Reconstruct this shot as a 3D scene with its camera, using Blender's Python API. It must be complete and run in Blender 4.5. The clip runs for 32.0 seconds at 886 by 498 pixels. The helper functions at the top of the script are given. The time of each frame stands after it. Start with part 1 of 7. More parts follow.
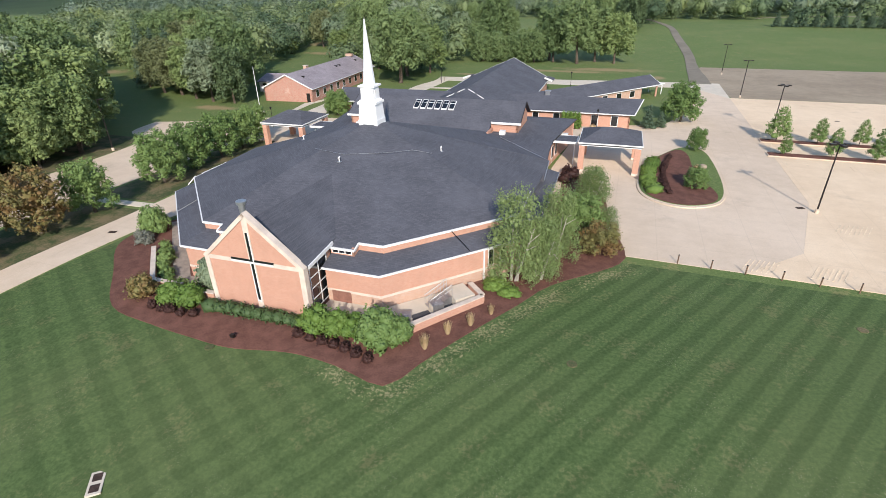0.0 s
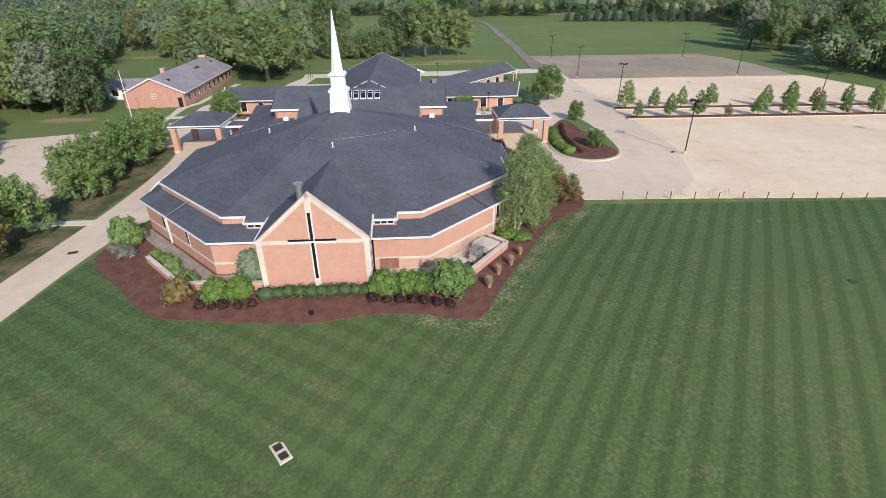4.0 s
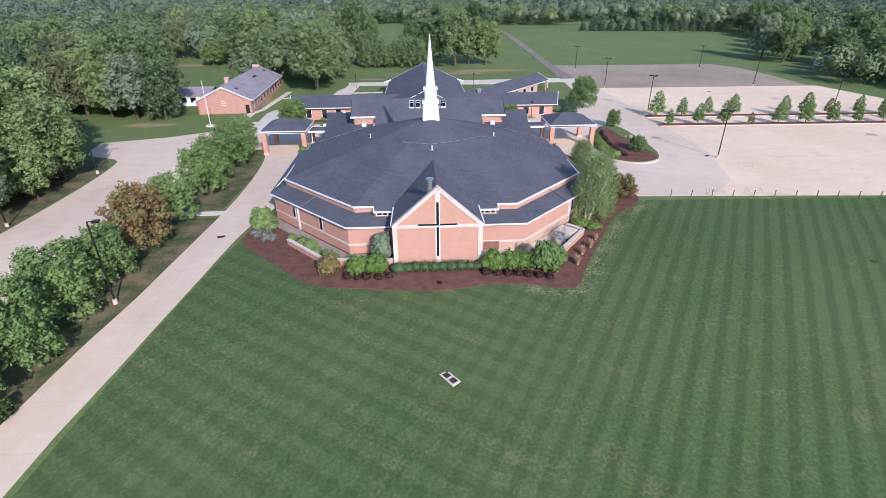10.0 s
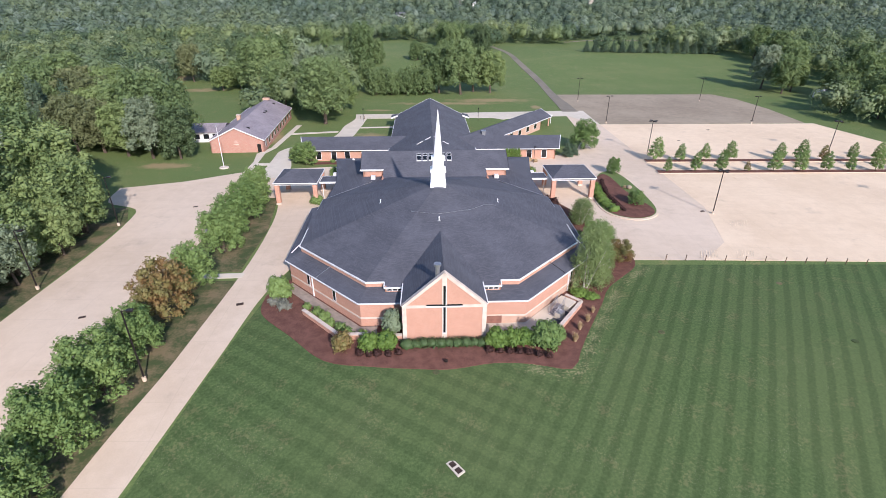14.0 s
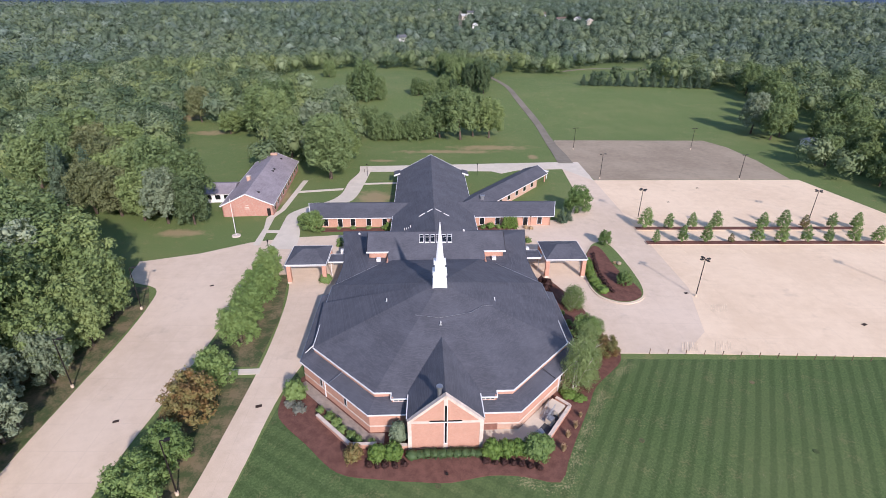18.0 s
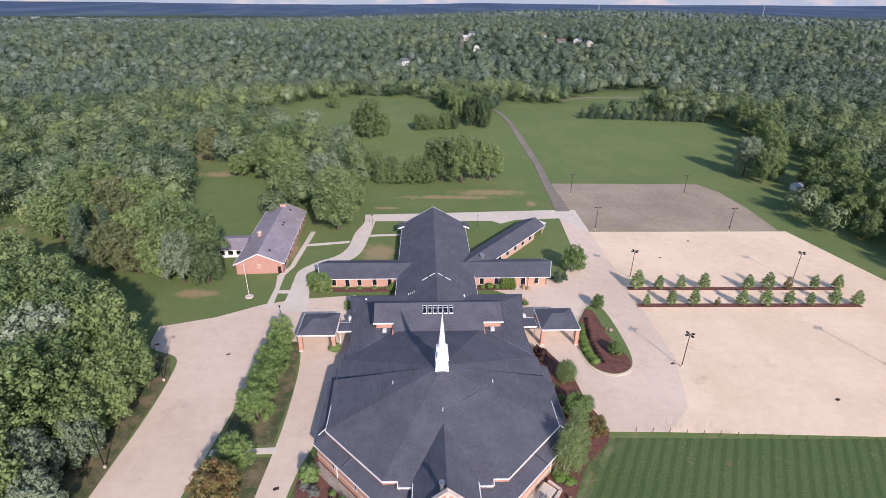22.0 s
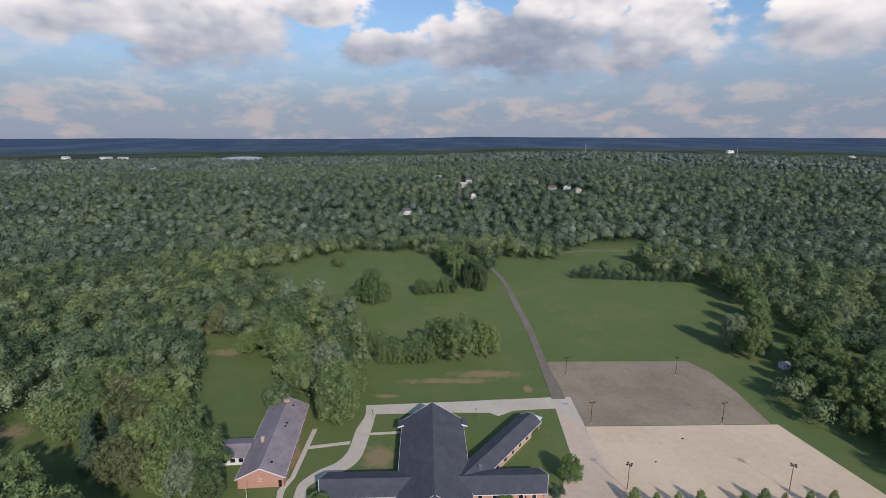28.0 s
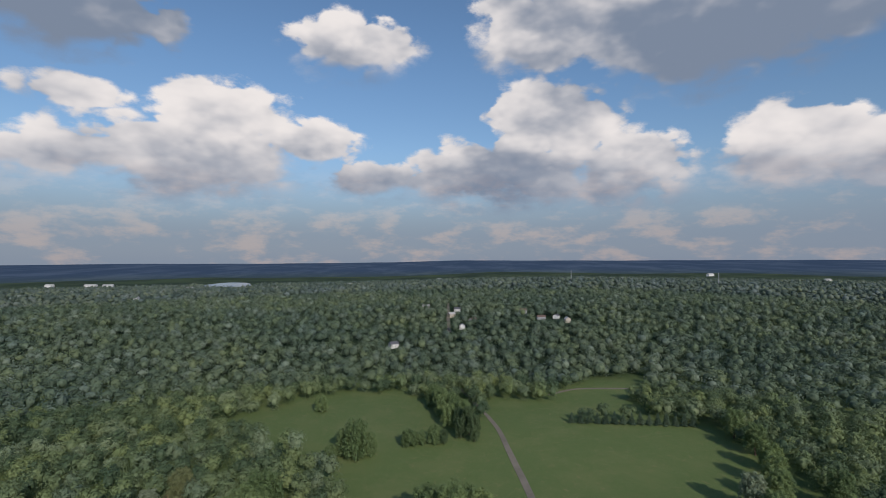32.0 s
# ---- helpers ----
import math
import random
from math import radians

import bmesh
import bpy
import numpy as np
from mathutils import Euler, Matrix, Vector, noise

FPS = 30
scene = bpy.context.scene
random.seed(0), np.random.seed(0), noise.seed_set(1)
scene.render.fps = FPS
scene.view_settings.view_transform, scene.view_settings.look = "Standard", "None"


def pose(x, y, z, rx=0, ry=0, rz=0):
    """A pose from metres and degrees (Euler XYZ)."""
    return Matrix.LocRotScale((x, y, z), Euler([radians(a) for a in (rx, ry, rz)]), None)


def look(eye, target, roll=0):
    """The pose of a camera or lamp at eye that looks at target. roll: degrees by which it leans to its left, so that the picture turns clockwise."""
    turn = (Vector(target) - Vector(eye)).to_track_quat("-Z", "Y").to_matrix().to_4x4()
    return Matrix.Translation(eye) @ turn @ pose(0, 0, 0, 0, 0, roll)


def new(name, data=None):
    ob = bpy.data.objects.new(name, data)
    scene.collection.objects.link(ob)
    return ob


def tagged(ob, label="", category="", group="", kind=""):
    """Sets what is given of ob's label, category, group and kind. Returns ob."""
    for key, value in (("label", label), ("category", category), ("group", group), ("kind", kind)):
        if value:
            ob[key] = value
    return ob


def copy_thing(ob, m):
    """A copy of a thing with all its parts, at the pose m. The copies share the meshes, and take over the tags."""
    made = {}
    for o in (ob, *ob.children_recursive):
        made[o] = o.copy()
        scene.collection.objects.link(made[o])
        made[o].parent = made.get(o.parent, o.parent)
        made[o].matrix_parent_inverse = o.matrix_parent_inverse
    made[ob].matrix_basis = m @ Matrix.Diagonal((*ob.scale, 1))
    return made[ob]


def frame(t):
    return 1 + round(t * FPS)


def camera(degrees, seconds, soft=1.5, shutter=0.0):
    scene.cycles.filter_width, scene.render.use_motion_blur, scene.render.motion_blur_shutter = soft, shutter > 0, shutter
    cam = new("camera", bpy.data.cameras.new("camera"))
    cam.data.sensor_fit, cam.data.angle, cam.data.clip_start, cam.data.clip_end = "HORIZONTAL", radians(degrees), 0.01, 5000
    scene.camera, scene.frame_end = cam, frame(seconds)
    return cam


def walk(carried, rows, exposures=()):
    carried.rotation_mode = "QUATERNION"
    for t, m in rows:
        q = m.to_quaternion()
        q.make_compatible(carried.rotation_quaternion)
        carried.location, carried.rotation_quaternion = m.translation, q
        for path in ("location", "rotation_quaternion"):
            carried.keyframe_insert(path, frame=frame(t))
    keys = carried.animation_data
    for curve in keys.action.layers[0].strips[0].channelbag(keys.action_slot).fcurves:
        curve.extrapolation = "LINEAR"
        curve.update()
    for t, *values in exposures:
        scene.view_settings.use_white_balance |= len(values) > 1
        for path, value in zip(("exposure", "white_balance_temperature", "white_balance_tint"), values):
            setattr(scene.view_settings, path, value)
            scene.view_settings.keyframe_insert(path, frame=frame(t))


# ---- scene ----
LENS = 82.6
cam = camera(LENS, 32.0, soft=0.4)
PATH = [
    (0, (27.011, -28.879, 24.416), (26.41, -27.21, 23.492), -1.1),
    (0.5, (24.551, -30.071, 24.26), (24.002, -28.385, 23.335), -0.9),
    (1, (22.058, -31.268, 24.31), (21.585, -29.561, 23.381), -1.0),
    (1.5, (19.831, -32.572, 24.244), (19.479, -30.836, 23.314), -0.9),
    (2, (17.677, -33.742, 24.12), (17.522, -31.979, 23.189), -0.8),
    (2.5, (15.56, -35.264, 24.173), (15.566, -33.494, 23.241), -0.8),
    (3, (13.613, -36.393, 24.094), (13.644, -34.624, 23.161), -0.8),
    (3.5, (11.839, -37.524, 24.045), (11.875, -35.755, 23.114), -0.7),
    (5.5, (6.068, -41.969, 23.389), (6.129, -40.2, 22.459), -0.5),
    (6, (5.076, -42.993, 23.184), (5.129, -41.221, 22.258), -0.6),
    (6.5, (4.104, -44.284, 23.274), (4.14, -42.511, 22.349), -0.5),
    (7, (3.334, -45.467, 23.458), (3.354, -43.694, 22.534), -0.6),
    (7.5, (2.475, -46.671, 23.719), (2.499, -44.897, 22.795), -0.5),
    (8, (1.709, -47.656, 24.183), (1.746, -45.883, 23.259), -0.4),
    (8.5, (0.857, -48.166, 24.656), (0.902, -46.393, 23.733), -0.4),
    (9, (0.034, -48.362, 25.281), (0.078, -46.587, 24.36), -0.4),
    (9.5, (-0.459, -48.511, 26.043), (-0.414, -46.735, 25.124), -0.4),
    (10, (-0.524, -48.489, 26.842), (-0.485, -46.712, 25.926), -0.4),
    (10.5, (-0.592, -48.734, 27.779), (-0.554, -46.956, 26.864), -0.3),
    (11, (-0.534, -48.694, 28.686), (-0.497, -46.915, 27.772), -0.3),
    (11.5, (-0.617, -48.594, 29.663), (-0.581, -46.815, 28.749), -0.1),
    (12, (-0.719, -48.417, 30.721), (-0.682, -46.638, 29.81), -0.1),
    (12.5, (-0.801, -48.253, 31.874), (-0.763, -46.472, 30.965), -0.1),
    (13, (-0.904, -48.162, 33.177), (-0.87, -46.381, 32.269), 0.0),
    (13.5, (-0.986, -48.033, 34.639), (-0.953, -46.252, 33.731), 0.1),
    (14, (-1.018, -47.834, 36.143), (-0.987, -46.051, 35.237), 0.1),
    (14.5, (-1.007, -47.639, 37.854), (-0.977, -45.854, 36.952), 0.1),
    (16.5, (-0.948, -47.134, 46.394), (-0.913, -45.35, 45.492), 0.3),
    (17, (-1.086, -46.882, 48.11), (-1.05, -45.093, 47.216), 0.3),
    (17.5, (-1.249, -46.911, 50.161), (-1.214, -45.121, 49.27), 0.4),
    (18, (-1.422, -47.006, 52.169), (-1.387, -45.215, 51.279), 0.4),
    (18.5, (-1.464, -46.929, 54.027), (-1.428, -45.137, 53.14), 0.4),
    (19, (-1.524, -46.825, 55.947), (-1.49, -45.031, 55.063), 0.4),
    (19.5, (-1.668, -46.749, 57.816), (-1.635, -44.953, 56.936), 0.4),
    (20, (-1.685, -46.803, 59.864), (-1.654, -45.007, 58.984), 0.4),
    (20.5, (-1.704, -46.899, 61.79), (-1.673, -45.103, 60.911), 0.4),
    (21, (-1.635, -47.037, 63.749), (-1.605, -45.239, 62.874), 0.4),
    (21.5, (-1.69, -47.061, 65.766), (-1.659, -45.261, 64.894), 0.4),
    (22, (-1.688, -47.125, 67.864), (-1.658, -45.323, 66.997), 0.5),
    (22.5, (-1.815, -47.187, 69.92), (-1.784, -45.378, 69.067), 0.4),
    (23, (-1.783, -47.459, 71.998), (-1.753, -45.644, 71.16), 0.4),
    (23.5, (-1.885, -47.747, 74.044), (-1.853, -45.925, 73.22), 0.4),
    (24, (-1.822, -47.888, 76.069), (-1.787, -46.06, 75.258), 0.5),
    (24.5, (-1.935, -47.892, 78.021), (-1.896, -46.057, 77.227), 0.5),
    (25, (-1.692, -47.821, 79.897), (-1.658, -45.975, 79.129), 0.5),
    (25.5, (-1.805, -48.018, 81.213), (-1.771, -46.151, 80.496), 0.4),
]
LATE = [
    (27.5, -1.292, -47.600, 93.762, -0.867, -14.347, 0.246),
    (28, -1.073, -47.387, 96.995, -0.803, -12.570, 0.111),
    (28.5, -1.081, -46.915, 99.860, -0.796, -10.386, 0.011),
    (29, -1.022, -46.300, 102.549, -0.790, -7.735, -0.056),
    (29.5, -0.980, -45.448, 104.514, -0.795, -3.926, -0.047),
    (30, -1.057, -44.227, 105.811, -1.037, -0.327, -0.097),
    (30.5, -1.192, -42.926, 106.153, -1.546, 1.650, -0.056),
    (31, -1.336, -41.468, 106.408, -1.929, 1.540, -0.120),
    (31.5, -1.473, -39.809, 106.961, -2.386, 1.396, -0.142),
    (32, -1.683, -37.984, 107.941, -2.220, 1.152, -0.207),
]
EXPOSURES = [(0, 0.34, 6500, 12), (3.5, 0.22, 6450, 13), (7, 0.17, 5900, 20), (10, 0.32, 5750, 21), (13, 0.44, 6150, 19), (16.5, 0.36, 6200, 22), (25, 0.24, 6380, 25), (27.5, -0.30, 6300, 17), (32, -0.68, 6350, 14)]
walk(cam, [(t, look(eye, target, roll)) for t, eye, target, roll in PATH]
     + [(t, pose(x, y, z, 90 + pitch, 0, yaw) @ pose(0, 0, 0, 0, 0, roll)) for t, x, y, z, yaw, pitch, roll in LATE], EXPOSURES)

# ---- sky and sun ----
SUN_AZ, SUN_EL = radians(158.7), radians(29)
to_sun = Vector((math.sin(SUN_AZ) * math.cos(SUN_EL), math.cos(SUN_AZ) * math.cos(SUN_EL), math.sin(SUN_EL)))
sun_data = bpy.data.lights.new("sun", "SUN")
sun_data.energy, sun_data.angle, sun_data.color = 4.4, radians(1.2), (1.0, 0.93, 0.83)
sun = new("sun", sun_data)
sun.matrix_world = look(to_sun * 300, (0, 0, 0))

world = bpy.data.worlds.new("sky")
scene.world = world
world.use_nodes = True


class Nodes:
    """Short hand for building a node tree."""

    def __init__(self, tree):
        self.tree = tree
        tree.nodes.clear()

    def add(self, kind, **settings):
        n = self.tree.nodes.new(kind)
        for key, value in settings.items():
            setattr(n, key, value)
        return n

    def link(self, a, b):
        self.tree.links.new(a, b)

    def put(self, value, socket):
        if isinstance(value, bpy.types.NodeSocket):
            self.tree.links.new(value, socket)
        else:
            socket.default_value = value

    def math(self, op, a, b=0.0, c=0.0, clamp=False):
        n = self.add("ShaderNodeMath", operation=op, use_clamp=clamp)
        for value, socket in zip((a, b, c), n.inputs):
            self.put(value, socket)
        return n.outputs[0]

    def mix(self, fac, a, b, blend="MIX"):
        n = self.add("ShaderNodeMix", data_type="RGBA", blend_type=blend)
        self.put(fac, n.inputs["Factor"])
        for value, socket in ((a, n.inputs[6]), (b, n.inputs[7])):
            self.put((*value, 1) if isinstance(value, tuple) and len(value) == 3 else value, socket)
        return n.outputs[2]

    def noise(self, vector, scale, detail=4.0, rough=0.55, distortion=0.0):
        n = self.add("ShaderNodeTexNoise")
        self.put(vector, n.inputs["Vector"])
        n.inputs["Scale"].default_value, n.inputs["Detail"].default_value = scale, detail
        n.inputs["Roughness"].default_value, n.inputs["Distortion"].default_value = rough, distortion
        return n.outputs[0]

    def smooth(self, value, low, high, out_low=0.0, out_high=1.0):
        n = self.add("ShaderNodeMapRange", interpolation_type="SMOOTHSTEP")
        for v, socket in zip((value, low, high, out_low, out_high), n.inputs):
            self.put(v, socket)
        return n.outputs[0]

    def xyz(self, vector):
        n = self.add("ShaderNodeSeparateXYZ")
        self.link(vector, n.inputs[0])
        return n.outputs

    def vec(self, x, y, z):
        n = self.add("ShaderNodeCombineXYZ")
        for v, socket in zip((x, y, z), n.inputs):
            self.put(v, socket)
        return n.outputs[0]


def build_sky():
    k = Nodes(world.node_tree)
    sky = k.add("ShaderNodeTexSky", sky_type="NISHITA", sun_disc=False, sun_elevation=SUN_EL, sun_rotation=SUN_AZ)
    sky.air_density, sky.dust_density, sky.ozone_density = 1.0, 0.6, 2.0
    x, y, z = k.xyz(k.add("ShaderNodeTexCoord").outputs["Generated"])
    az, el = k.math("ARCTAN2", x, y), k.math("ARCSINE", z)
    flat = k.vec(az, k.math("MULTIPLY", el, 1.7), 0.0)
    wob = k.add("ShaderNodeTexNoise")
    k.link(flat, wob.inputs["Vector"])
    wob.inputs["Scale"].default_value, wob.inputs["Detail"].default_value = 14.0, 3.0
    shift = k.add("ShaderNodeVectorMath", operation="MULTIPLY_ADD")
    k.link(wob.outputs["Color"], shift.inputs[0])
    shift.inputs[1].default_value = (0.10, 0.10, 0.0)
    k.link(flat, shift.inputs[2])

    def cells(scale):
        n = k.add("ShaderNodeTexVoronoi", feature="SMOOTH_F1")
        k.link(shift.outputs[0], n.inputs["Vector"])
        n.inputs["Scale"].default_value = scale
        n.inputs["Smoothness"].default_value = 0.35
        return k.math("SUBTRACT", 0.45, n.outputs["Distance"])
    puffs = k.noise(flat, 7.0, 8.0, 0.62)
    billow, knob = cells(11.0), cells(27.0)
    lump = k.math("ADD", billow, k.math("MULTIPLY", knob, 0.55))
    round_1 = k.noise(flat, 8.0, 3.0, 0.5)
    # banks of cumulus: azimuth, elevation, half width, half height in degrees, weight, greyness
    banks = [(-25, 10.4, 14, 4.2, 1.1, 0.0), (-21.5, 15.0, 6.5, 3.4, 1.1, -0.06), (-12, 12.6, 5.5, 2.6, 1.0, 0.0), (-36, 9.4, 6, 2.2, 0.9, 0.0), (-6, 9.0, 7, 2.4, 0.95, 0.08),
             (14.5, 15.0, 7.5, 5.0, 1.15, -0.04), (9.5, 9.6, 11, 4.0, 1.2, 0.20), (22.5, 9.6, 6.5, 4.4, 1.05, -0.02), (37.5, 10.5, 6.5, 4.4, 1.1, -0.05), (44, 9.0, 6, 3.2, 1.0, 0.0),
             (-8, 22.8, 7.5, 3.2, 1.05, 0.02), (14, 24.0, 8, 4.6, 1.1, 0.05), (30, 22.4, 14, 5.2, 1.35, 0.34), (40, 25.0, 16, 6.0, 1.4, 0.40), (26, 29.5, 15, 4.0, 1.3, 0.30), (-35, 22.0, 10, 3.6, 1.1, 0.45), (-34.5, 15.2, 6, 1.6, 0.75, 0.05), (-21, 28.8, 5, 1.4, 1.0, 0.0),
             (-66, 12, 14, 5, 1.0, 0.1), (70, 14, 14, 6, 1.0, 0.1), (100, 16, 22, 7, 1.0, 0.1), (-110, 15, 24, 7, 1.0, 0.1), (170, 14, 24, 6, .8, 0.1)]
    cover, weights, heights, greys = None, 1e-4, 0.0, 0.0
    for a, e, wa, we, weight, grey in banks:
        da = k.math("DIVIDE", k.math("SUBTRACT", az, radians(a)), radians(wa))
        de = k.math("DIVIDE", k.math("SUBTRACT", el, radians(e)), radians(we))
        r2 = k.math("ADD", k.math("MULTIPLY", da, da), k.math("MULTIPLY", de, de))
        g = k.math("MULTIPLY", k.math("EXPONENT", k.math("MULTIPLY", r2, -1.0)), weight)
        cover = g if cover is None else k.math("MAXIMUM", cover, g)
        weights = k.math("ADD", weights, g)
        heights = k.math("ADD", heights, k.math("MULTIPLY", g, de))
        greys = k.math("ADD", greys, k.math("MULTIPLY", g, grey))
    body = k.math("ADD", cover, k.math("MULTIPLY", k.math("SUBTRACT", puffs, 0.5), 0.95))
    body = k.math("ADD", body, k.math("MULTIPLY", k.math("MULTIPLY", lump, k.smooth(cover, 0.22, 0.6)), 0.65))
    height = k.math("DIVIDE", heights, weights)
    # crisp tops, ragged misty bases
    mask = k.smooth(body, k.smooth(height, 0.1, -0.8, 0.30, 0.18), k.smooth(height, 0.2, -0.8, 0.46, 0.74))
    # sunlit tops, blue-grey bases
    higher = k.vec(k.math("ADD", az, 0.02), k.math("ADD", k.math("MULTIPLY", el, 1.7), 0.05), 0.0)
    relief = k.math("SUBTRACT", round_1, k.noise(higher, 8.0, 3.0, 0.5))
    edge = k.smooth(body, 1.15, 0.4)
    light = k.math("ADD", k.math("MULTIPLY", relief, 1.5), k.math("ADD", k.math("MULTIPLY", lump, 0.62), k.math("ADD", 0.50, k.math("MULTIPLY", height, 0.48))))
    light = k.math("ADD", light, k.math("MULTIPLY", edge, 0.26))
    light = k.smooth(k.math("SUBTRACT", light, k.math("MULTIPLY", k.math("DIVIDE", greys, weights), 1.9)), -0.30, 1.22)
    cloud = k.mix(light, (2.4, 3.0, 3.9), (10.2, 9.7, 9.1))
    base = k.mix(k.smooth(el, 0.0, radians(24)), (1.02, 1.10, 1.14), (1.06, 1.24, 1.30))
    clear = k.mix(1.0, sky.outputs[0], base, "MULTIPLY")
    # haze and the low bank of distant cloud over the horizon
    low = k.noise(k.vec(k.math("MULTIPLY", az, 2.6), k.math("MULTIPLY", el, 6.0), 3.0), 4.5, 7.0, 0.6)
    haze_col = k.mix(k.smooth(low, 0.46, 0.66), (2.5, 3.1, 4.0), (4.5, 4.05, 4.15))
    haze = k.math("MULTIPLY", k.smooth(el, radians(12.5), radians(2.0)), 0.90)
    both = k.mix(mask, clear, cloud)
    both = k.mix(haze, both, haze_col)
    out = k.add("ShaderNodeBackground")
    k.link(both, out.inputs[0])
    out.inputs[1].default_value = 0.132
    k.link(out.outputs[0], k.add("ShaderNodeOutputWorld").inputs[0])


build_sky()


# ---- materials ----
def material(name, rough=0.8, metal=0.0, spec=0.3):
    m = bpy.data.materials.new(name)
    m.use_nodes = True
    k = Nodes(m.node_tree)
    bsdf = k.add("ShaderNodeBsdfPrincipled")
    bsdf.inputs["Roughness"].default_value, bsdf.inputs["Metallic"].default_value = rough, metal
    bsdf.inputs["Specular IOR Level"].default_value = spec
    k.link(bsdf.outputs[0], k.add("ShaderNodeOutputMaterial").inputs[0])
    return m, k, bsdf


def bump(k, bsdf, height, strength=0.4, distance=0.05):
    n = k.add("ShaderNodeBump")
    n.inputs["Strength"].default_value, n.inputs["Distance"].default_value = strength, distance
    k.link(height, n.inputs["Height"])
    k.link(n.outputs[0], bsdf.inputs["Normal"])


def place(k):
    return k.add("ShaderNodeNewGeometry").outputs["Position"]


def plain(name, colour, rough=0.7, metal=0.0, scale=1.5, amount=0.25, spec=0.3, grain=18.0):
    """A surface of one colour with stains at a large and a small scale."""
    m, k, b = material(name, rough, metal, spec)
    p = place(k)
    dark = tuple(c * (1 - amount) for c in colour)
    light = tuple(min(1, c * (1 + amount * 0.6)) for c in colour)
    big, small = k.noise(p, scale, 4), k.noise(p, grain, 3)
    fac = k.math("ADD", k.math("MULTIPLY", big, 0.6), k.math("MULTIPLY", small, 0.4))
    k.link(k.mix(k.smooth(fac, 0.33, 0.67), dark, light), b.inputs["Base Color"])
    bump(k, b, small, 0.15, 0.01)
    return m


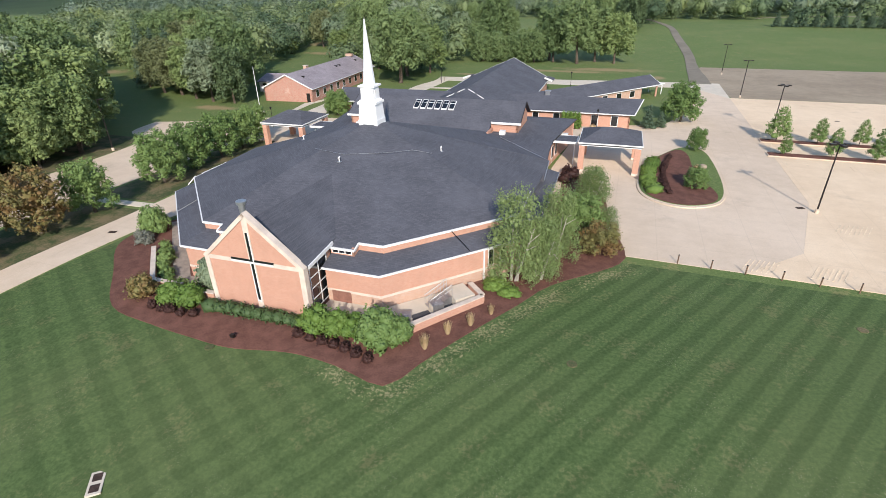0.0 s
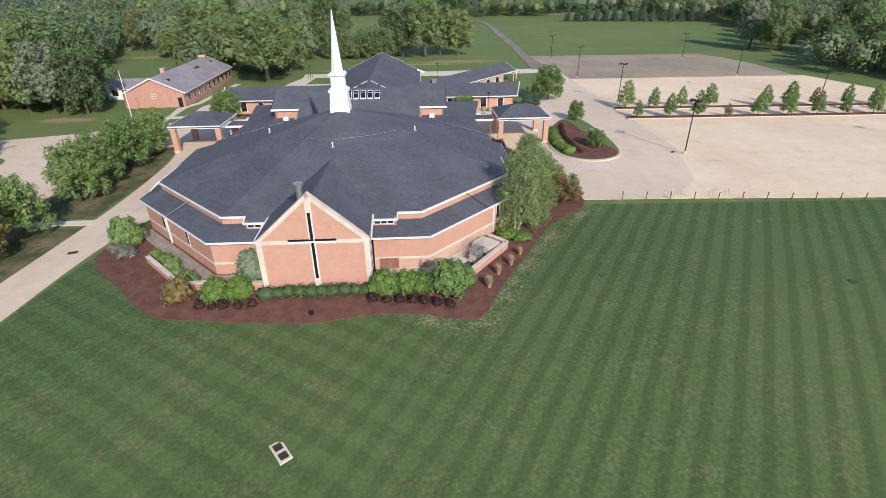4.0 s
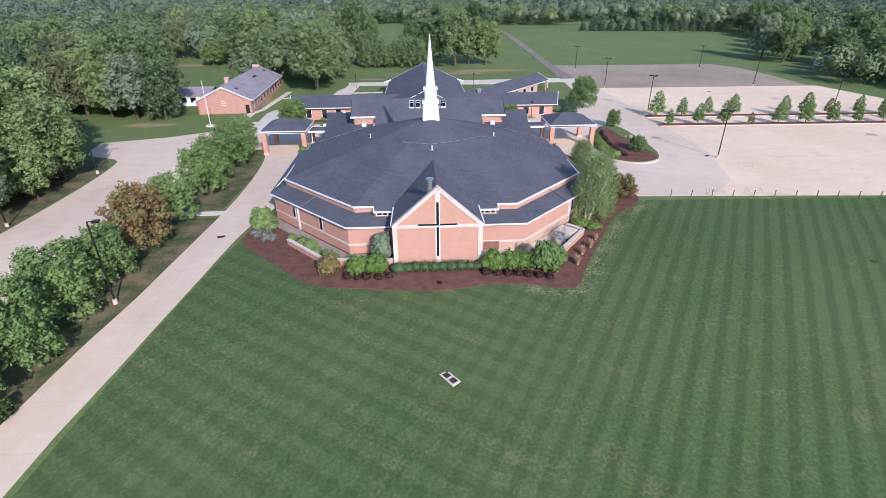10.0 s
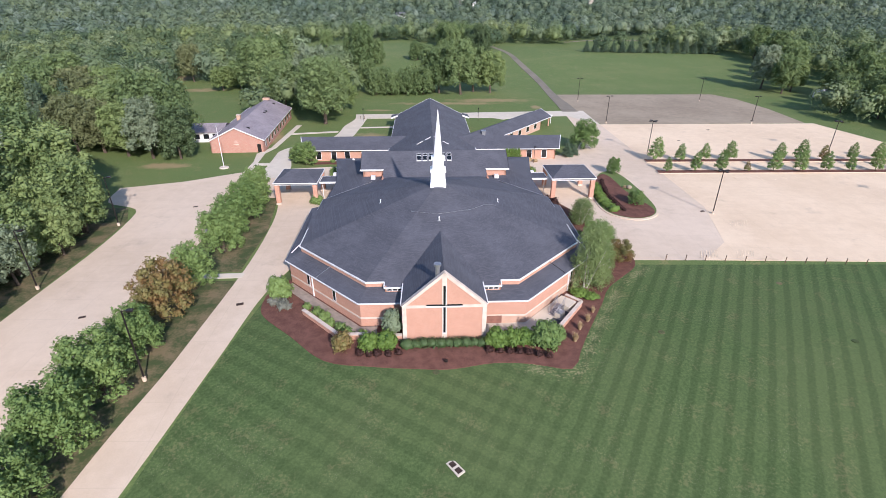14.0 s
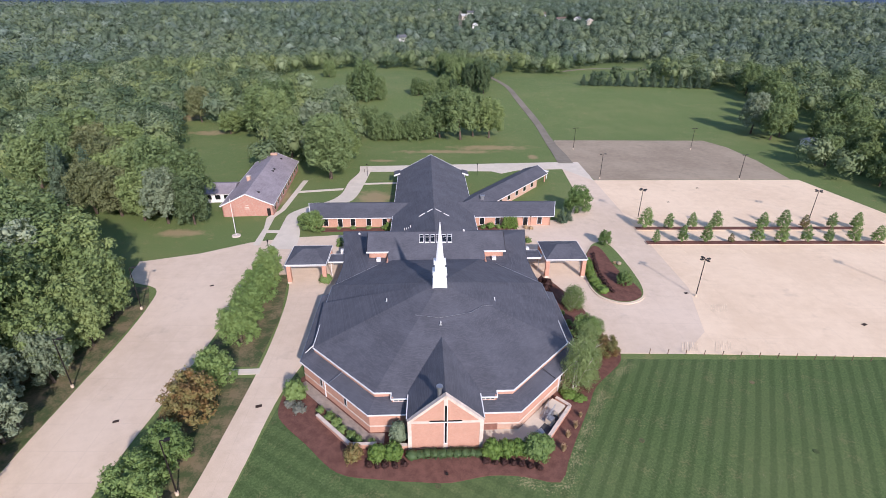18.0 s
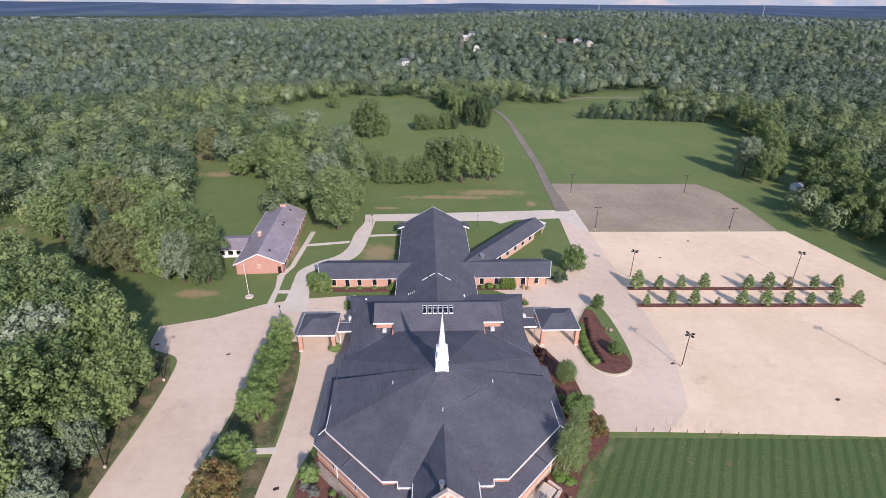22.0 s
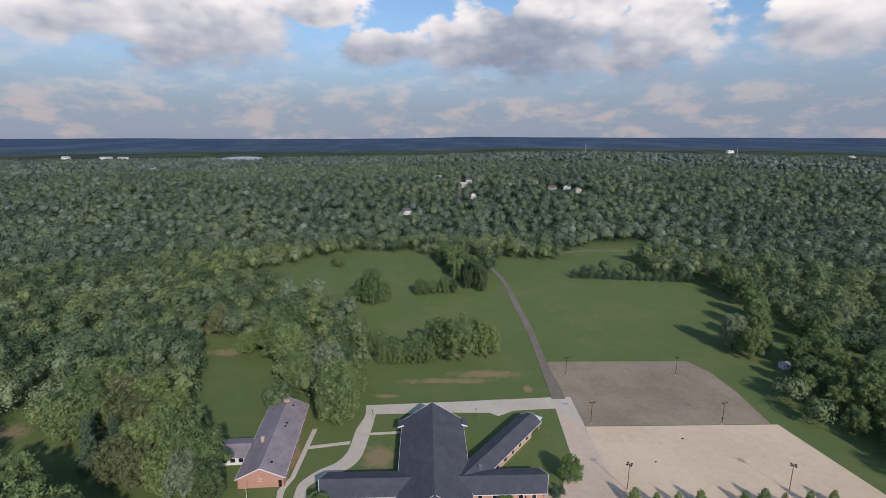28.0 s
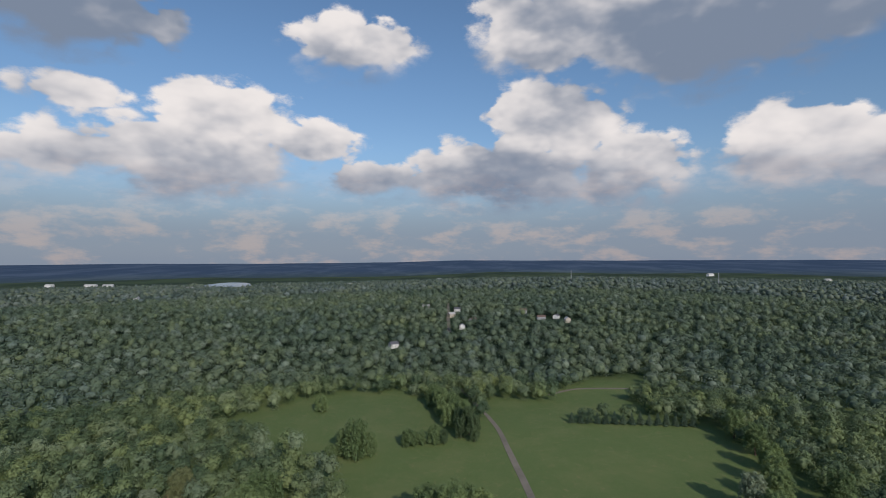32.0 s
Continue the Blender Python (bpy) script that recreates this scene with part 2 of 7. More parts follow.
def grass_material(name, stripes):
    m, k, b = material(name, 0.9, 0, 0.15)
    p = place(k)
    x, y, z = k.xyz(p)
    fine, mid, big = k.noise(p, 3.5, 6, 0.7), k.noise(p, 0.35, 5, 0.6), k.noise(p, 0.035, 4, 0.6)
    col = k.mix(k.smooth(fine, 0.3, 0.7), (0.050, 0.083, 0.028), (0.094, 0.137, 0.049))
    col = k.mix(k.math("MULTIPLY", k.smooth(big, 0.42, 0.68), 0.5), col, (0.104, 0.130, 0.052))
    dry = k.smooth(k.math("ADD", mid, k.math("MULTIPLY", k.math("SUBTRACT", fine, 0.5), 0.9)), 0.58, 0.74)
    col = k.mix(k.math("MULTIPLY", dry, 0.45), col, (0.17, 0.15, 0.075))
    specks = k.math("MULTIPLY", k.smooth(k.noise(p, 11.0, 2, 0.5), 0.62, 0.70), k.smooth(k.noise(p, 0.16, 4, 0.6), 0.48, 0.66))
    col = k.mix(k.math("MULTIPLY", specks, 0.55), col, (0.30, 0.28, 0.19))
    if stripes:
        def wave(ax, ay, period, low, high):
            s = k.math("ADD", k.math("MULTIPLY", x, ax), k.math("MULTIPLY", y, ay))
            s = k.math("ADD", s, k.math("MULTIPLY", mid, 0.6))
            return k.smooth(k.math("SINE", k.math("MULTIPLY", s, 2 * math.pi / period)), low, high)
        along = wave(0.862, -0.507, 1.8, -0.7, 0.2)
        over = wave(0.507, 0.862, 2.3, -0.6, 0.3)
        side = k.smooth(k.math("ADD", x, k.math("MULTIPLY", y, -0.3)), 4.0, 24.0)
        both = k.math("SUBTRACT", k.math("ADD", k.math("MULTIPLY", along, 0.6), k.math("MULTIPLY", over, 0.9)), 0.25)
        # sun-dried straw scattered along the edge of the mulch
        near = None
        edge = ((9.3, -5.0), (14.0, -5.9), (17.8, 0.4), (21.4, 6.4), (23.6, 10.4), (29.7, 16.6))
        for (ax, ay), (bx, by) in zip(edge, edge[1:]):
            ux, uy = bx - ax, by - ay
            t = k.math("DIVIDE", k.math("ADD", k.math("MULTIPLY", k.math("SUBTRACT", x, ax), ux), k.math("MULTIPLY", k.math("SUBTRACT", y, ay), uy)), ux * ux + uy * uy, clamp=True)
            ex = k.math("SUBTRACT", k.math("SUBTRACT", x, ax), k.math("MULTIPLY", t, ux))
            ey = k.math("SUBTRACT", k.math("SUBTRACT", y, ay), k.math("MULTIPLY", t, uy))
            dist = k.math("SQRT", k.math("ADD", k.math("MULTIPLY", ex, ex), k.math("MULTIPLY", ey, ey)))
            near = dist if near is None else k.math("MINIMUM", near, dist)
        straw = k.math("ADD", k.smooth(near, 3.0, 0.0), k.math("ADD", k.math("MULTIPLY", k.math("SUBTRACT", k.noise(p, 4.5, 4, 0.7), 0.5), 3.0), k.math("MULTIPLY", k.math("SUBTRACT", k.noise(p, 0.5, 3, 0.6), 0.5), 1.2)))
        col = k.mix(k.math("MULTIPLY", k.smooth(straw, 0.92, 1.35), 0.65), col, (0.36, 0.305, 0.17))
        mow = k.mix(side, both, along)
        shade = k.mix(mow, (0.82, 0.85, 0.82), (1.07, 1.07, 1.05))
        col = k.mix(1.0, col, shade, "MULTIPLY")
    else:
        # bare and sun-dried places: centre and half widths
        worn = None
        for cx, cy, wx, wy in ((20, 147, 19, 4.5), (-20, 129, 7, 1.6), (4, 141, 24, 3.0), (-97, 170, 11, 5), (-116, 200, 6, 12), (-146, 106, 12, 6), (35, 134, 2.2, 4.0), (-64, 67, 8, 3), (-19, 92, 7, 8), (-46, 92, 5, 9)):
            dx = k.math("DIVIDE", k.math("SUBTRACT", x, cx), wx)
            dy = k.math("DIVIDE", k.math("SUBTRACT", y, cy), wy)
            g = k.math("EXPONENT", k.math("MULTIPLY", k.math("ADD", k.math("MULTIPLY", dx, dx), k.math("MULTIPLY", dy, dy)), -1.0))
            worn = g if worn is None else k.math("MAXIMUM", worn, g)
        worn = k.smooth(k.math("ADD", worn, k.math("MULTIPLY", k.math("SUBTRACT", k.noise(p, 0.22, 6, 0.7), 0.5), 1.5)), 0.35, 0.95)
        col = k.mix(k.math("MULTIPLY", worn, 0.8), col, (0.200, 0.160, 0.095))
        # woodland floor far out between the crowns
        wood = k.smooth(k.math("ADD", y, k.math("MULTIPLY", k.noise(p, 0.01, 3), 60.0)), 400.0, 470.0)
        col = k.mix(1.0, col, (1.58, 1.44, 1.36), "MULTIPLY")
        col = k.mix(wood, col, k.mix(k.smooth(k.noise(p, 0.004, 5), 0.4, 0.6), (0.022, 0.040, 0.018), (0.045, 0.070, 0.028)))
    k.link(col, b.inputs["Base Color"])
    bump(k, b, fine, 0.5, 0.06)
    return m


def paving_material(name, a, c, joint=0.0, stain=(0.2, 0.17, 0.14)):
    m, k, b = material(name, 0.85, 0, 0.25)
    p = place(k)
    fine, mid, big = k.noise(p, 9, 4, 0.7), k.noise(p, 0.5, 6, 0.65), k.noise(p, 0.05, 4, 0.6)
    col = k.mix(k.smooth(k.math("ADD", k.math("MULTIPLY", big, 0.6), k.math("MULTIPLY", mid, 0.4)), 0.35, 0.65), a, c)
    col = k.mix(k.math("MULTIPLY", k.smooth(fine, 0.35, 0.7), 0.16), col, stain)
    col = k.mix(k.math("MULTIPLY", k.smooth(k.noise(p, 0.17, 7, 0.7), 0.56, 0.75), 0.35), col, stain)
    if joint:
        x, y, z = k.xyz(p)
        lines = None
        for v in (x, y):
            d = k.math("ABSOLUTE", k.math("SUBTRACT", k.math("FRACT", k.math("DIVIDE", v, joint)), 0.5))
            s = k.smooth(d, 0.487, 0.494)
            lines = s if lines is None else k.math("MAXIMUM", lines, s)
        col = k.mix(k.math("MULTIPLY", lines, 0.14), col, stain)
    k.link(col, b.inputs["Base Color"])
    bump(k, b, fine, 0.2, 0.02)
    return m


def brick_material(name, a, c, mortar):
    m, k, b = material(name, 0.88, 0, 0.2)
    p = place(k)
    x, y, z = k.xyz(p)
    run = k.math("ADD", x, k.math("MULTIPLY", y, 0.37))
    t = k.add("ShaderNodeTexBrick")
    k.link(k.vec(run, z, 0.0), t.inputs["Vector"])
    t.inputs["Color1"].default_value, t.inputs["Color2"].default_value, t.inputs["Mortar"].default_value = (*a, 1), (*c, 1), (*mortar, 1)
    t.inputs["Scale"].default_value = 1.0
    t.inputs["Brick Width"].default_value, t.inputs["Row Height"].default_value, t.inputs["Mortar Size"].default_value = 0.22, 0.076, 0.006
    grime = k.smooth(k.noise(p, 0.9, 6, 0.65), 0.35, 0.7)
    col = k.mix(k.math("MULTIPLY", grime, 0.3), t.outputs[0], tuple(v * 0.72 for v in a))
    k.link(col, b.inputs["Base Color"])
    bump(k, b, k.math("SUBTRACT", 1.0, t.outputs["Fac"]), 0.3, 0.01)
    return m


def shingle_material(name, a, c):
    m, k, b = material(name, 0.85, 0, 0.3)
    p = place(k)
    x, y, z = k.xyz(p)
    t = k.add("ShaderNodeTexBrick")
    k.link(k.vec(k.math("ADD", x, k.math("MULTIPLY", y, 0.25)), k.math("ADD", k.math("MULTIPLY", z, 3.0), k.math("MULTIPLY", y, 0.12)), 0.0), t.inputs["Vector"])
    t.inputs["Color1"].default_value, t.inputs["Color2"].default_value, t.inputs["Mortar"].default_value = (*a, 1), (*c, 1), (*[v * 0.78 for v in a], 1)
    t.inputs["Scale"].default_value = 1.0
    t.inputs["Brick Width"].default_value, t.inputs["Row Height"].default_value, t.inputs["Mortar Size"].default_value = 0.45, 0.17, 0.012
    big, fine = k.noise(p, 0.25, 5, 0.65), k.noise(p, 6, 4, 0.7)
    col = k.mix(k.math("MULTIPLY", k.smooth(big, 0.35, 0.7), 0.35), t.outputs[0], tuple(v * 1.5 for v in c))
    col = k.mix(k.math("MULTIPLY", k.smooth(fine, 0.4, 0.7), 0.3), col, tuple(v * 0.6 for v in a))
    k.link(col, b.inputs["Base Color"])
    bump(k, b, k.math("ADD", k.math("MULTIPLY", t.outputs["Fac"], 0.5), fine), 0.3, 0.02)
    return m


def leaf_material(name, a, c, per_object=True, autumn=None):
    m, k, b = material(name, 0.6, 0, 0.25)
    p = place(k)
    rnd = k.add("ShaderNodeNewGeometry").outputs["Random Per Island"]
    if per_object:
        tree = k.add("ShaderNodeObjectInfo").outputs["Random"]
        col = k.mix(k.math("ADD", k.math("MULTIPLY", rnd, 0.25), k.math("MULTIPLY", tree, 0.75)), a, c)
        patch = k.smooth(k.noise(p, 0.45, 3, 0.6), 0.45, 0.7)
        col = k.mix(k.math("MULTIPLY", patch, 0.18), col, tuple(v * 1.2 for v in c))
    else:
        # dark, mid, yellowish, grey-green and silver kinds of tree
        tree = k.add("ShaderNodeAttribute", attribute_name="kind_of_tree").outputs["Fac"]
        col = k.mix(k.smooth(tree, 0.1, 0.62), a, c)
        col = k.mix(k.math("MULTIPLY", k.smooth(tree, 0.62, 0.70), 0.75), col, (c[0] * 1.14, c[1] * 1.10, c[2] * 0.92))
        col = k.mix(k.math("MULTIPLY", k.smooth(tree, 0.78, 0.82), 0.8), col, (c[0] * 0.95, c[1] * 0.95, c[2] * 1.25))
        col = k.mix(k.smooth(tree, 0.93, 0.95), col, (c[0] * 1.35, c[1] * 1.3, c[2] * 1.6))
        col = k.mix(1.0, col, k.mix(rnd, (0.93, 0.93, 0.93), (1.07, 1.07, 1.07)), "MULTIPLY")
        # broad noise puts patches of cloud light and shade into the leaf colour
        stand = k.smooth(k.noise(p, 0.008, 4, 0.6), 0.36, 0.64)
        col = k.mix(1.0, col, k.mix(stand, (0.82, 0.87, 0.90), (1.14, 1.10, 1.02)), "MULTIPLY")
    if autumn:
        col = k.mix(k.math("MULTIPLY", k.smooth(k.noise(p, 0.6, 3, 0.6), 0.40, 0.62), 0.75), col, autumn)
    k.link(col, b.inputs["Base Color"])
    trans = k.add("ShaderNodeBsdfTranslucent")
    k.link(k.mix(1.0, col, (1.2, 1.3, 0.6), "MULTIPLY"), trans.inputs[0])
    both = k.add("ShaderNodeMixShader")
    both.inputs[0].default_value = 0.14
    k.link(b.outputs[0], both.inputs[1])
    k.link(trans.outputs[0], both.inputs[2])
    out = [n for n in k.tree.nodes if n.type == "OUTPUT_MATERIAL"][0]
    k.link(both.outputs[0], out.inputs[0])
    return m


GRASS = grass_material("rough_grass", False)
LAWN = grass_material("mown_lawn", True)
CONCRETE = paving_material("tan_concrete", (0.57, 0.445, 0.33), (0.67, 0.535, 0.41), 4.6, (0.30, 0.24, 0.19))
LOT = paving_material("parking_concrete", (0.67, 0.505, 0.345), (0.77, 0.60, 0.425), 4.6, (0.36, 0.27, 0.20))
GRAVEL = paving_material("bare_gravel", (0.262, 0.206, 0.146), (0.362, 0.292, 0.210), 0, (0.12, 0.10, 0.075))
TRACK = paving_material("dirt_track", (0.165, 0.142, 0.110), (0.245, 0.210, 0.165), 0, (0.10, 0.10, 0.06))
PALE = paving_material("pale_concrete", (0.54, 0.47, 0.375), (0.65, 0.57, 0.47), 3.0, (0.3, 0.28, 0.24))
MULCH = plain("red_brown_mulch", (0.150, 0.072, 0.055), 0.95, 0, 0.9, 0.3, 0.1, 9.0)


def dry_verge():
    m, k, b = material("dry_grass_verge", 0.95, 0, 0.1)
    p = place(k)
    fac = k.smooth(k.math("ADD", k.math("MULTIPLY", k.noise(p, 0.35, 5, 0.65), 0.7), k.math("MULTIPLY", k.noise(p, 4.0, 4, 0.7), 0.3)), 0.40, 0.62)
    k.link(k.mix(fac, (0.060, 0.082, 0.034), (0.185, 0.145, 0.085)), b.inputs["Base Color"])
    return m


SOIL = dry_verge()
BRICK = brick_material("orange_brick", (0.515, 0.280, 0.200), (0.465, 0.242, 0.170), (0.52, 0.345, 0.265))
BRICK2 = brick_material("red_brick", (0.47, 0.238, 0.178), (0.41, 0.195, 0.145), (0.46, 0.37, 0.32))
PALE_BRICK = brick_material("buff_base_brick", (0.52, 0.33, 0.24), (0.48, 0.29, 0.21), (0.5, 0.42, 0.35))
STONE = plain("limestone", (0.60, 0.50, 0.42), 0.8, 0, 1.2, 0.18)
WHITE = plain("white_paint", (0.70, 0.685, 0.67), 0.5, 0, 0.8, 0.08)
STEEPLE_WHITE = plain("white_steeple_paint", (0.82, 0.82, 0.82), 0.45, 0, 0.8, 0.05)
SHINGLE = shingle_material("charcoal_shingle", (0.072, 0.073, 0.086), (0.099, 0.100, 0.117))
SHINGLE2 = shingle_material("weathered_brown_shingle", (0.240, 0.205, 0.220), (0.31, 0.27, 0.285))
DARK = plain("dark_bronze_metal", (0.035, 0.03, 0.028), 0.45, 0.6, 2.0, 0.2)
STEEL = plain("galvanised_steel", (0.42, 0.42, 0.43), 0.4, 0.8, 2.0, 0.2)
WOOD = plain("weathered_post_wood", (0.16, 0.10, 0.065), 0.85, 0, 2.0, 0.4)
BARK = plain("bark", (0.11, 0.085, 0.065), 0.95, 0, 1.5, 0.5, 0.1, 8.0)
PALE_BARK = plain("pale_birch_bark", (0.42, 0.38, 0.33), 0.9, 0, 1.5, 0.4)
IRON = plain("rusty_iron_grate", (0.07, 0.045, 0.035), 0.8, 0.3, 3.0, 0.4)
YELLOW = plain("parking_line_paint", (0.76, 0.60, 0.42), 0.8, 0, 1.0, 0.3)


def hills_material():
    m, k, b = material("haze_painted_hills", 0.95, 0, 0.0)
    p = place(k)
    x, y, z = k.xyz(p)
    # aerial haze is put into the colour: greens turn blue with distance
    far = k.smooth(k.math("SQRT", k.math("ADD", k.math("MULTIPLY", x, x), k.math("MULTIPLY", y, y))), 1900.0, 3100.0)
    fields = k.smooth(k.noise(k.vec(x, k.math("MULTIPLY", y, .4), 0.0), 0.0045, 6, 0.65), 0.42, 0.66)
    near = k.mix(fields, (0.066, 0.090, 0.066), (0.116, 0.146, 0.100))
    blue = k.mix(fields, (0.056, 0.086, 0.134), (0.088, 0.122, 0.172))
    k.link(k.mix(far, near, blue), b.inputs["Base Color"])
    return m


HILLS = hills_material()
WATER = plain("lake_water", (0.30, 0.36, 0.42), 0.12, 0, 0.01, 0.1, 0.5)


def glass_material():
    m, k, b = material("dark_window_glass", 0.06, 0, 0.6)
    b.inputs["Base Color"].default_value = (0.012, 0.014, 0.017, 1)
    b.inputs["Coat Weight"].default_value = 0.4
    return m


GLASS = glass_material()
LEAF = leaf_material("broad_leaf", (0.074, 0.118, 0.046), (0.188, 0.250, 0.098))
LEAF_DARK = leaf_material("dark_dense_leaf", (0.052, 0.088, 0.042), (0.100, 0.140, 0.060))
LEAF_TAN = leaf_material("dull_tan_leaf", (0.104, 0.124, 0.054), (0.182, 0.196, 0.088))
LEAF_LIGHT = leaf_material("light_broad_leaf", (0.120, 0.174, 0.060), (0.216, 0.274, 0.102))
LEAF_YOUNG = leaf_material("young_tree_leaf", (0.104, 0.170, 0.050), (0.190, 0.266, 0.086))
LEAF_SILVER = leaf_material("silver_leaf", (0.135, 0.178, 0.105), (0.270, 0.315, 0.210))
LEAF_RUST = leaf_material("turning_leaf", (0.123, 0.152, 0.052), (0.203, 0.174, 0.065), True, (0.19, 0.095, 0.040))
LEAF_BIRCH = leaf_material("birch_leaf", (0.128, 0.182, 0.064), (0.228, 0.286, 0.112))
LEAF_CONIFER = leaf_material("conifer_needles", (0.052, 0.090, 0.058), (0.116, 0.160, 0.096))
LEAF_SHRUB = leaf_material("clipped_shrub_leaf", (0.085, 0.150, 0.030), (0.150, 0.225, 0.050))
LEAF_HEDGE = leaf_material("dark_hedge_leaf", (0.042, 0.078, 0.030), (0.078, 0.124, 0.046))
LEAF_PURPLE = leaf_material("purple_barberry_leaf", (0.036, 0.017, 0.015), (0.062, 0.028, 0.023))
LEAF_GREY = leaf_material("grey_shrub_leaf", (0.12, 0.13, 0.10), (0.20, 0.20, 0.17))
LEAF_STRAW = leaf_material("straw_grass_blade", (0.36, 0.25, 0.14), (0.50, 0.37, 0.22))
# farther woods get bluer, greyer greens: air haze mixed into the leaf colour
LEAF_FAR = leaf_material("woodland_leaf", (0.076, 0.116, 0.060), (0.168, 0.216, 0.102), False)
LEAF_MID = leaf_material("haze_tinted_mid_leaf", (0.078, 0.112, 0.074), (0.132, 0.174, 0.108), False)
LEAF_DIST = leaf_material("haze_tinted_dist_leaf", (0.068, 0.096, 0.078), (0.130, 0.164, 0.122), False)


# ---- building blocks ----
class Shape:
    """Gathers vertices and faces of one mesh."""

    def __init__(self):
        self.v, self.f = [], []

    def add(self, verts, faces):
        n = len(self.v)
        self.v += [tuple(p) for p in verts]
        self.f += [tuple(n + i for i in face) for face in faces]
        return self

    def box(self, x0, x1, y0, y1, z0, z1):
        c = [(x, y, z) for z in (z0, z1) for y in (y0, y1) for x in (x0, x1)]
        return self.add(c, [(0, 2, 3, 1), (4, 5, 7, 6), (0, 1, 5, 4), (2, 6, 7, 3), (0, 4, 6, 2), (1, 3, 7, 5)])

    def prism(self, ring, z0, z1):
        n = len(ring)
        v = [(x, y, z0) for x, y in ring] + [(x, y, z1) for x, y in ring]
        return self.add(v, [tuple(range(n))[::-1], tuple(range(n, 2 * n))] + [(i, (i + 1) % n, n + (i + 1) % n, n + i) for i in range(n)])

    def slab(self, ring, thick):
        """A flat plate under a ring of points, counter-clockwise from above."""
        n = len(ring)
        v = [tuple(p) for p in ring] + [(p[0], p[1], p[2] - thick) for p in ring]
        return self.add(v, [tuple(range(n)), tuple(range(n, 2 * n))[::-1]] + [(i, n + i, n + (i + 1) % n, (i + 1) % n) for i in range(n)])

    def bar(self, a, b, wide, high, drop=0.0):
        """A straight beam from a to b; its top lies at the points."""
        a, b = Vector(a), Vector(b)
        d = (b - a).normalized()
        s = d.cross(Vector((0, 0, 1))).normalized() * wide / 2 if abs(d.z) < 0.99 else Vector((wide / 2, 0, 0))
        u = s.cross(d).normalized() * high
        if u.z < 0:
            u = -u
        c = []
        for p in (a, b):
            p = p - Vector((0, 0, drop))
            c += [p - s - u, p + s - u, p + s, p - s]
        return self.add(c, [(0, 1, 2, 3), (7, 6, 5, 4), (0, 4, 5, 1), (1, 5, 6, 2), (2, 6, 7, 3), (3, 7, 4, 0)])

    def tube(self, a, b, r0, r1, n=8):
        a, b = Vector(a), Vector(b)
        d = (b - a).normalized()
        s = d.orthogonal().normalized()
        t = d.cross(s)
        ring = [s * math.cos(2 * math.pi * i / n) + t * math.sin(2 * math.pi * i / n) for i in range(n)]
        v = [a + r * r0 for r in ring] + [b + r * r1 for r in ring]
        return self.add(v, [tuple(range(n))[::-1], tuple(range(n, 2 * n))] + [(i, (i + 1) % n, n + (i + 1) % n, n + i) for i in range(n)])

    def mesh(self, name, mat, smooth=False):
        me = bpy.data.meshes.new(name)
        me.from_pydata(self.v, [], self.f)
        me.materials.append(mat)
        me.validate()
        if smooth:
            me.shade_smooth()
        me.update()
        return me


def part(name, shape, mat, parent=None, label="", smooth=False):
    data = shape if isinstance(shape, bpy.types.Mesh) else shape.mesh(name, mat, smooth)
    ob = new(name, data)
    if parent is not None:
        ob.parent = parent
    return tagged(ob, label)


def empty(name, m, label, category, group="", kind=""):
    ob = new(name)
    ob.empty_display_size = 0.3
    ob.matrix_basis = m
    return tagged(ob, label, category, group, kind)


def step(low, high, x):
    t = min(max((x - low) / (high - low), 0.0), 1.0)
    return t * t * (3 - 2 * t)


def terrain(x, y):
    z = -3.2 * step(4, -44, y)
    if y > 165:
        z += 4 * step(165, 290, y) + 25 * step(390, 740, y) - 14 * step(1000, 1600, y) * step(400, -300, x)
        z += 22 * math.exp(-((x - 350) / 520) ** 2 - ((y - 1150) / 380) ** 2)
    far = math.hypot(x, y)
    if far > 1800:
        z += 55 * step(1800, 4700, far) + 5 * step(2500, 4700, far) * math.sin(x / 610 + 1.3) * math.cos(x / 1490)
    return z


def axis(low, high, near, grow):
    """Grid lines, close round the church and wider apart far off."""
    out, v = [0.0], 0.0
    while v < high:
        v += near if v < 200 else near + (v - 200) * grow
        out.append(min(v, high))
    v = 0.0
    while v > low:
        v -= near if v > -120 else near + (-v - 120) * grow
        out.insert(0, max(v, low))
    return out


def build_ground():
    xs, ys = axis(-4600, 4600, 6.0, 0.06), axis(-1500, 4700, 1.5, 0.06)
    v = [(x, y, terrain(x, y)) for y in ys for x in xs]
    w = len(xs)
    f = [(j * w + i, j * w + i + 1, (j + 1) * w + i + 1, (j + 1) * w + i) for j in range(len(ys) - 1) for i in range(w - 1)]
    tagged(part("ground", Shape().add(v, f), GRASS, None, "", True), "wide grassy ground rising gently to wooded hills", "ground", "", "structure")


build_ground()


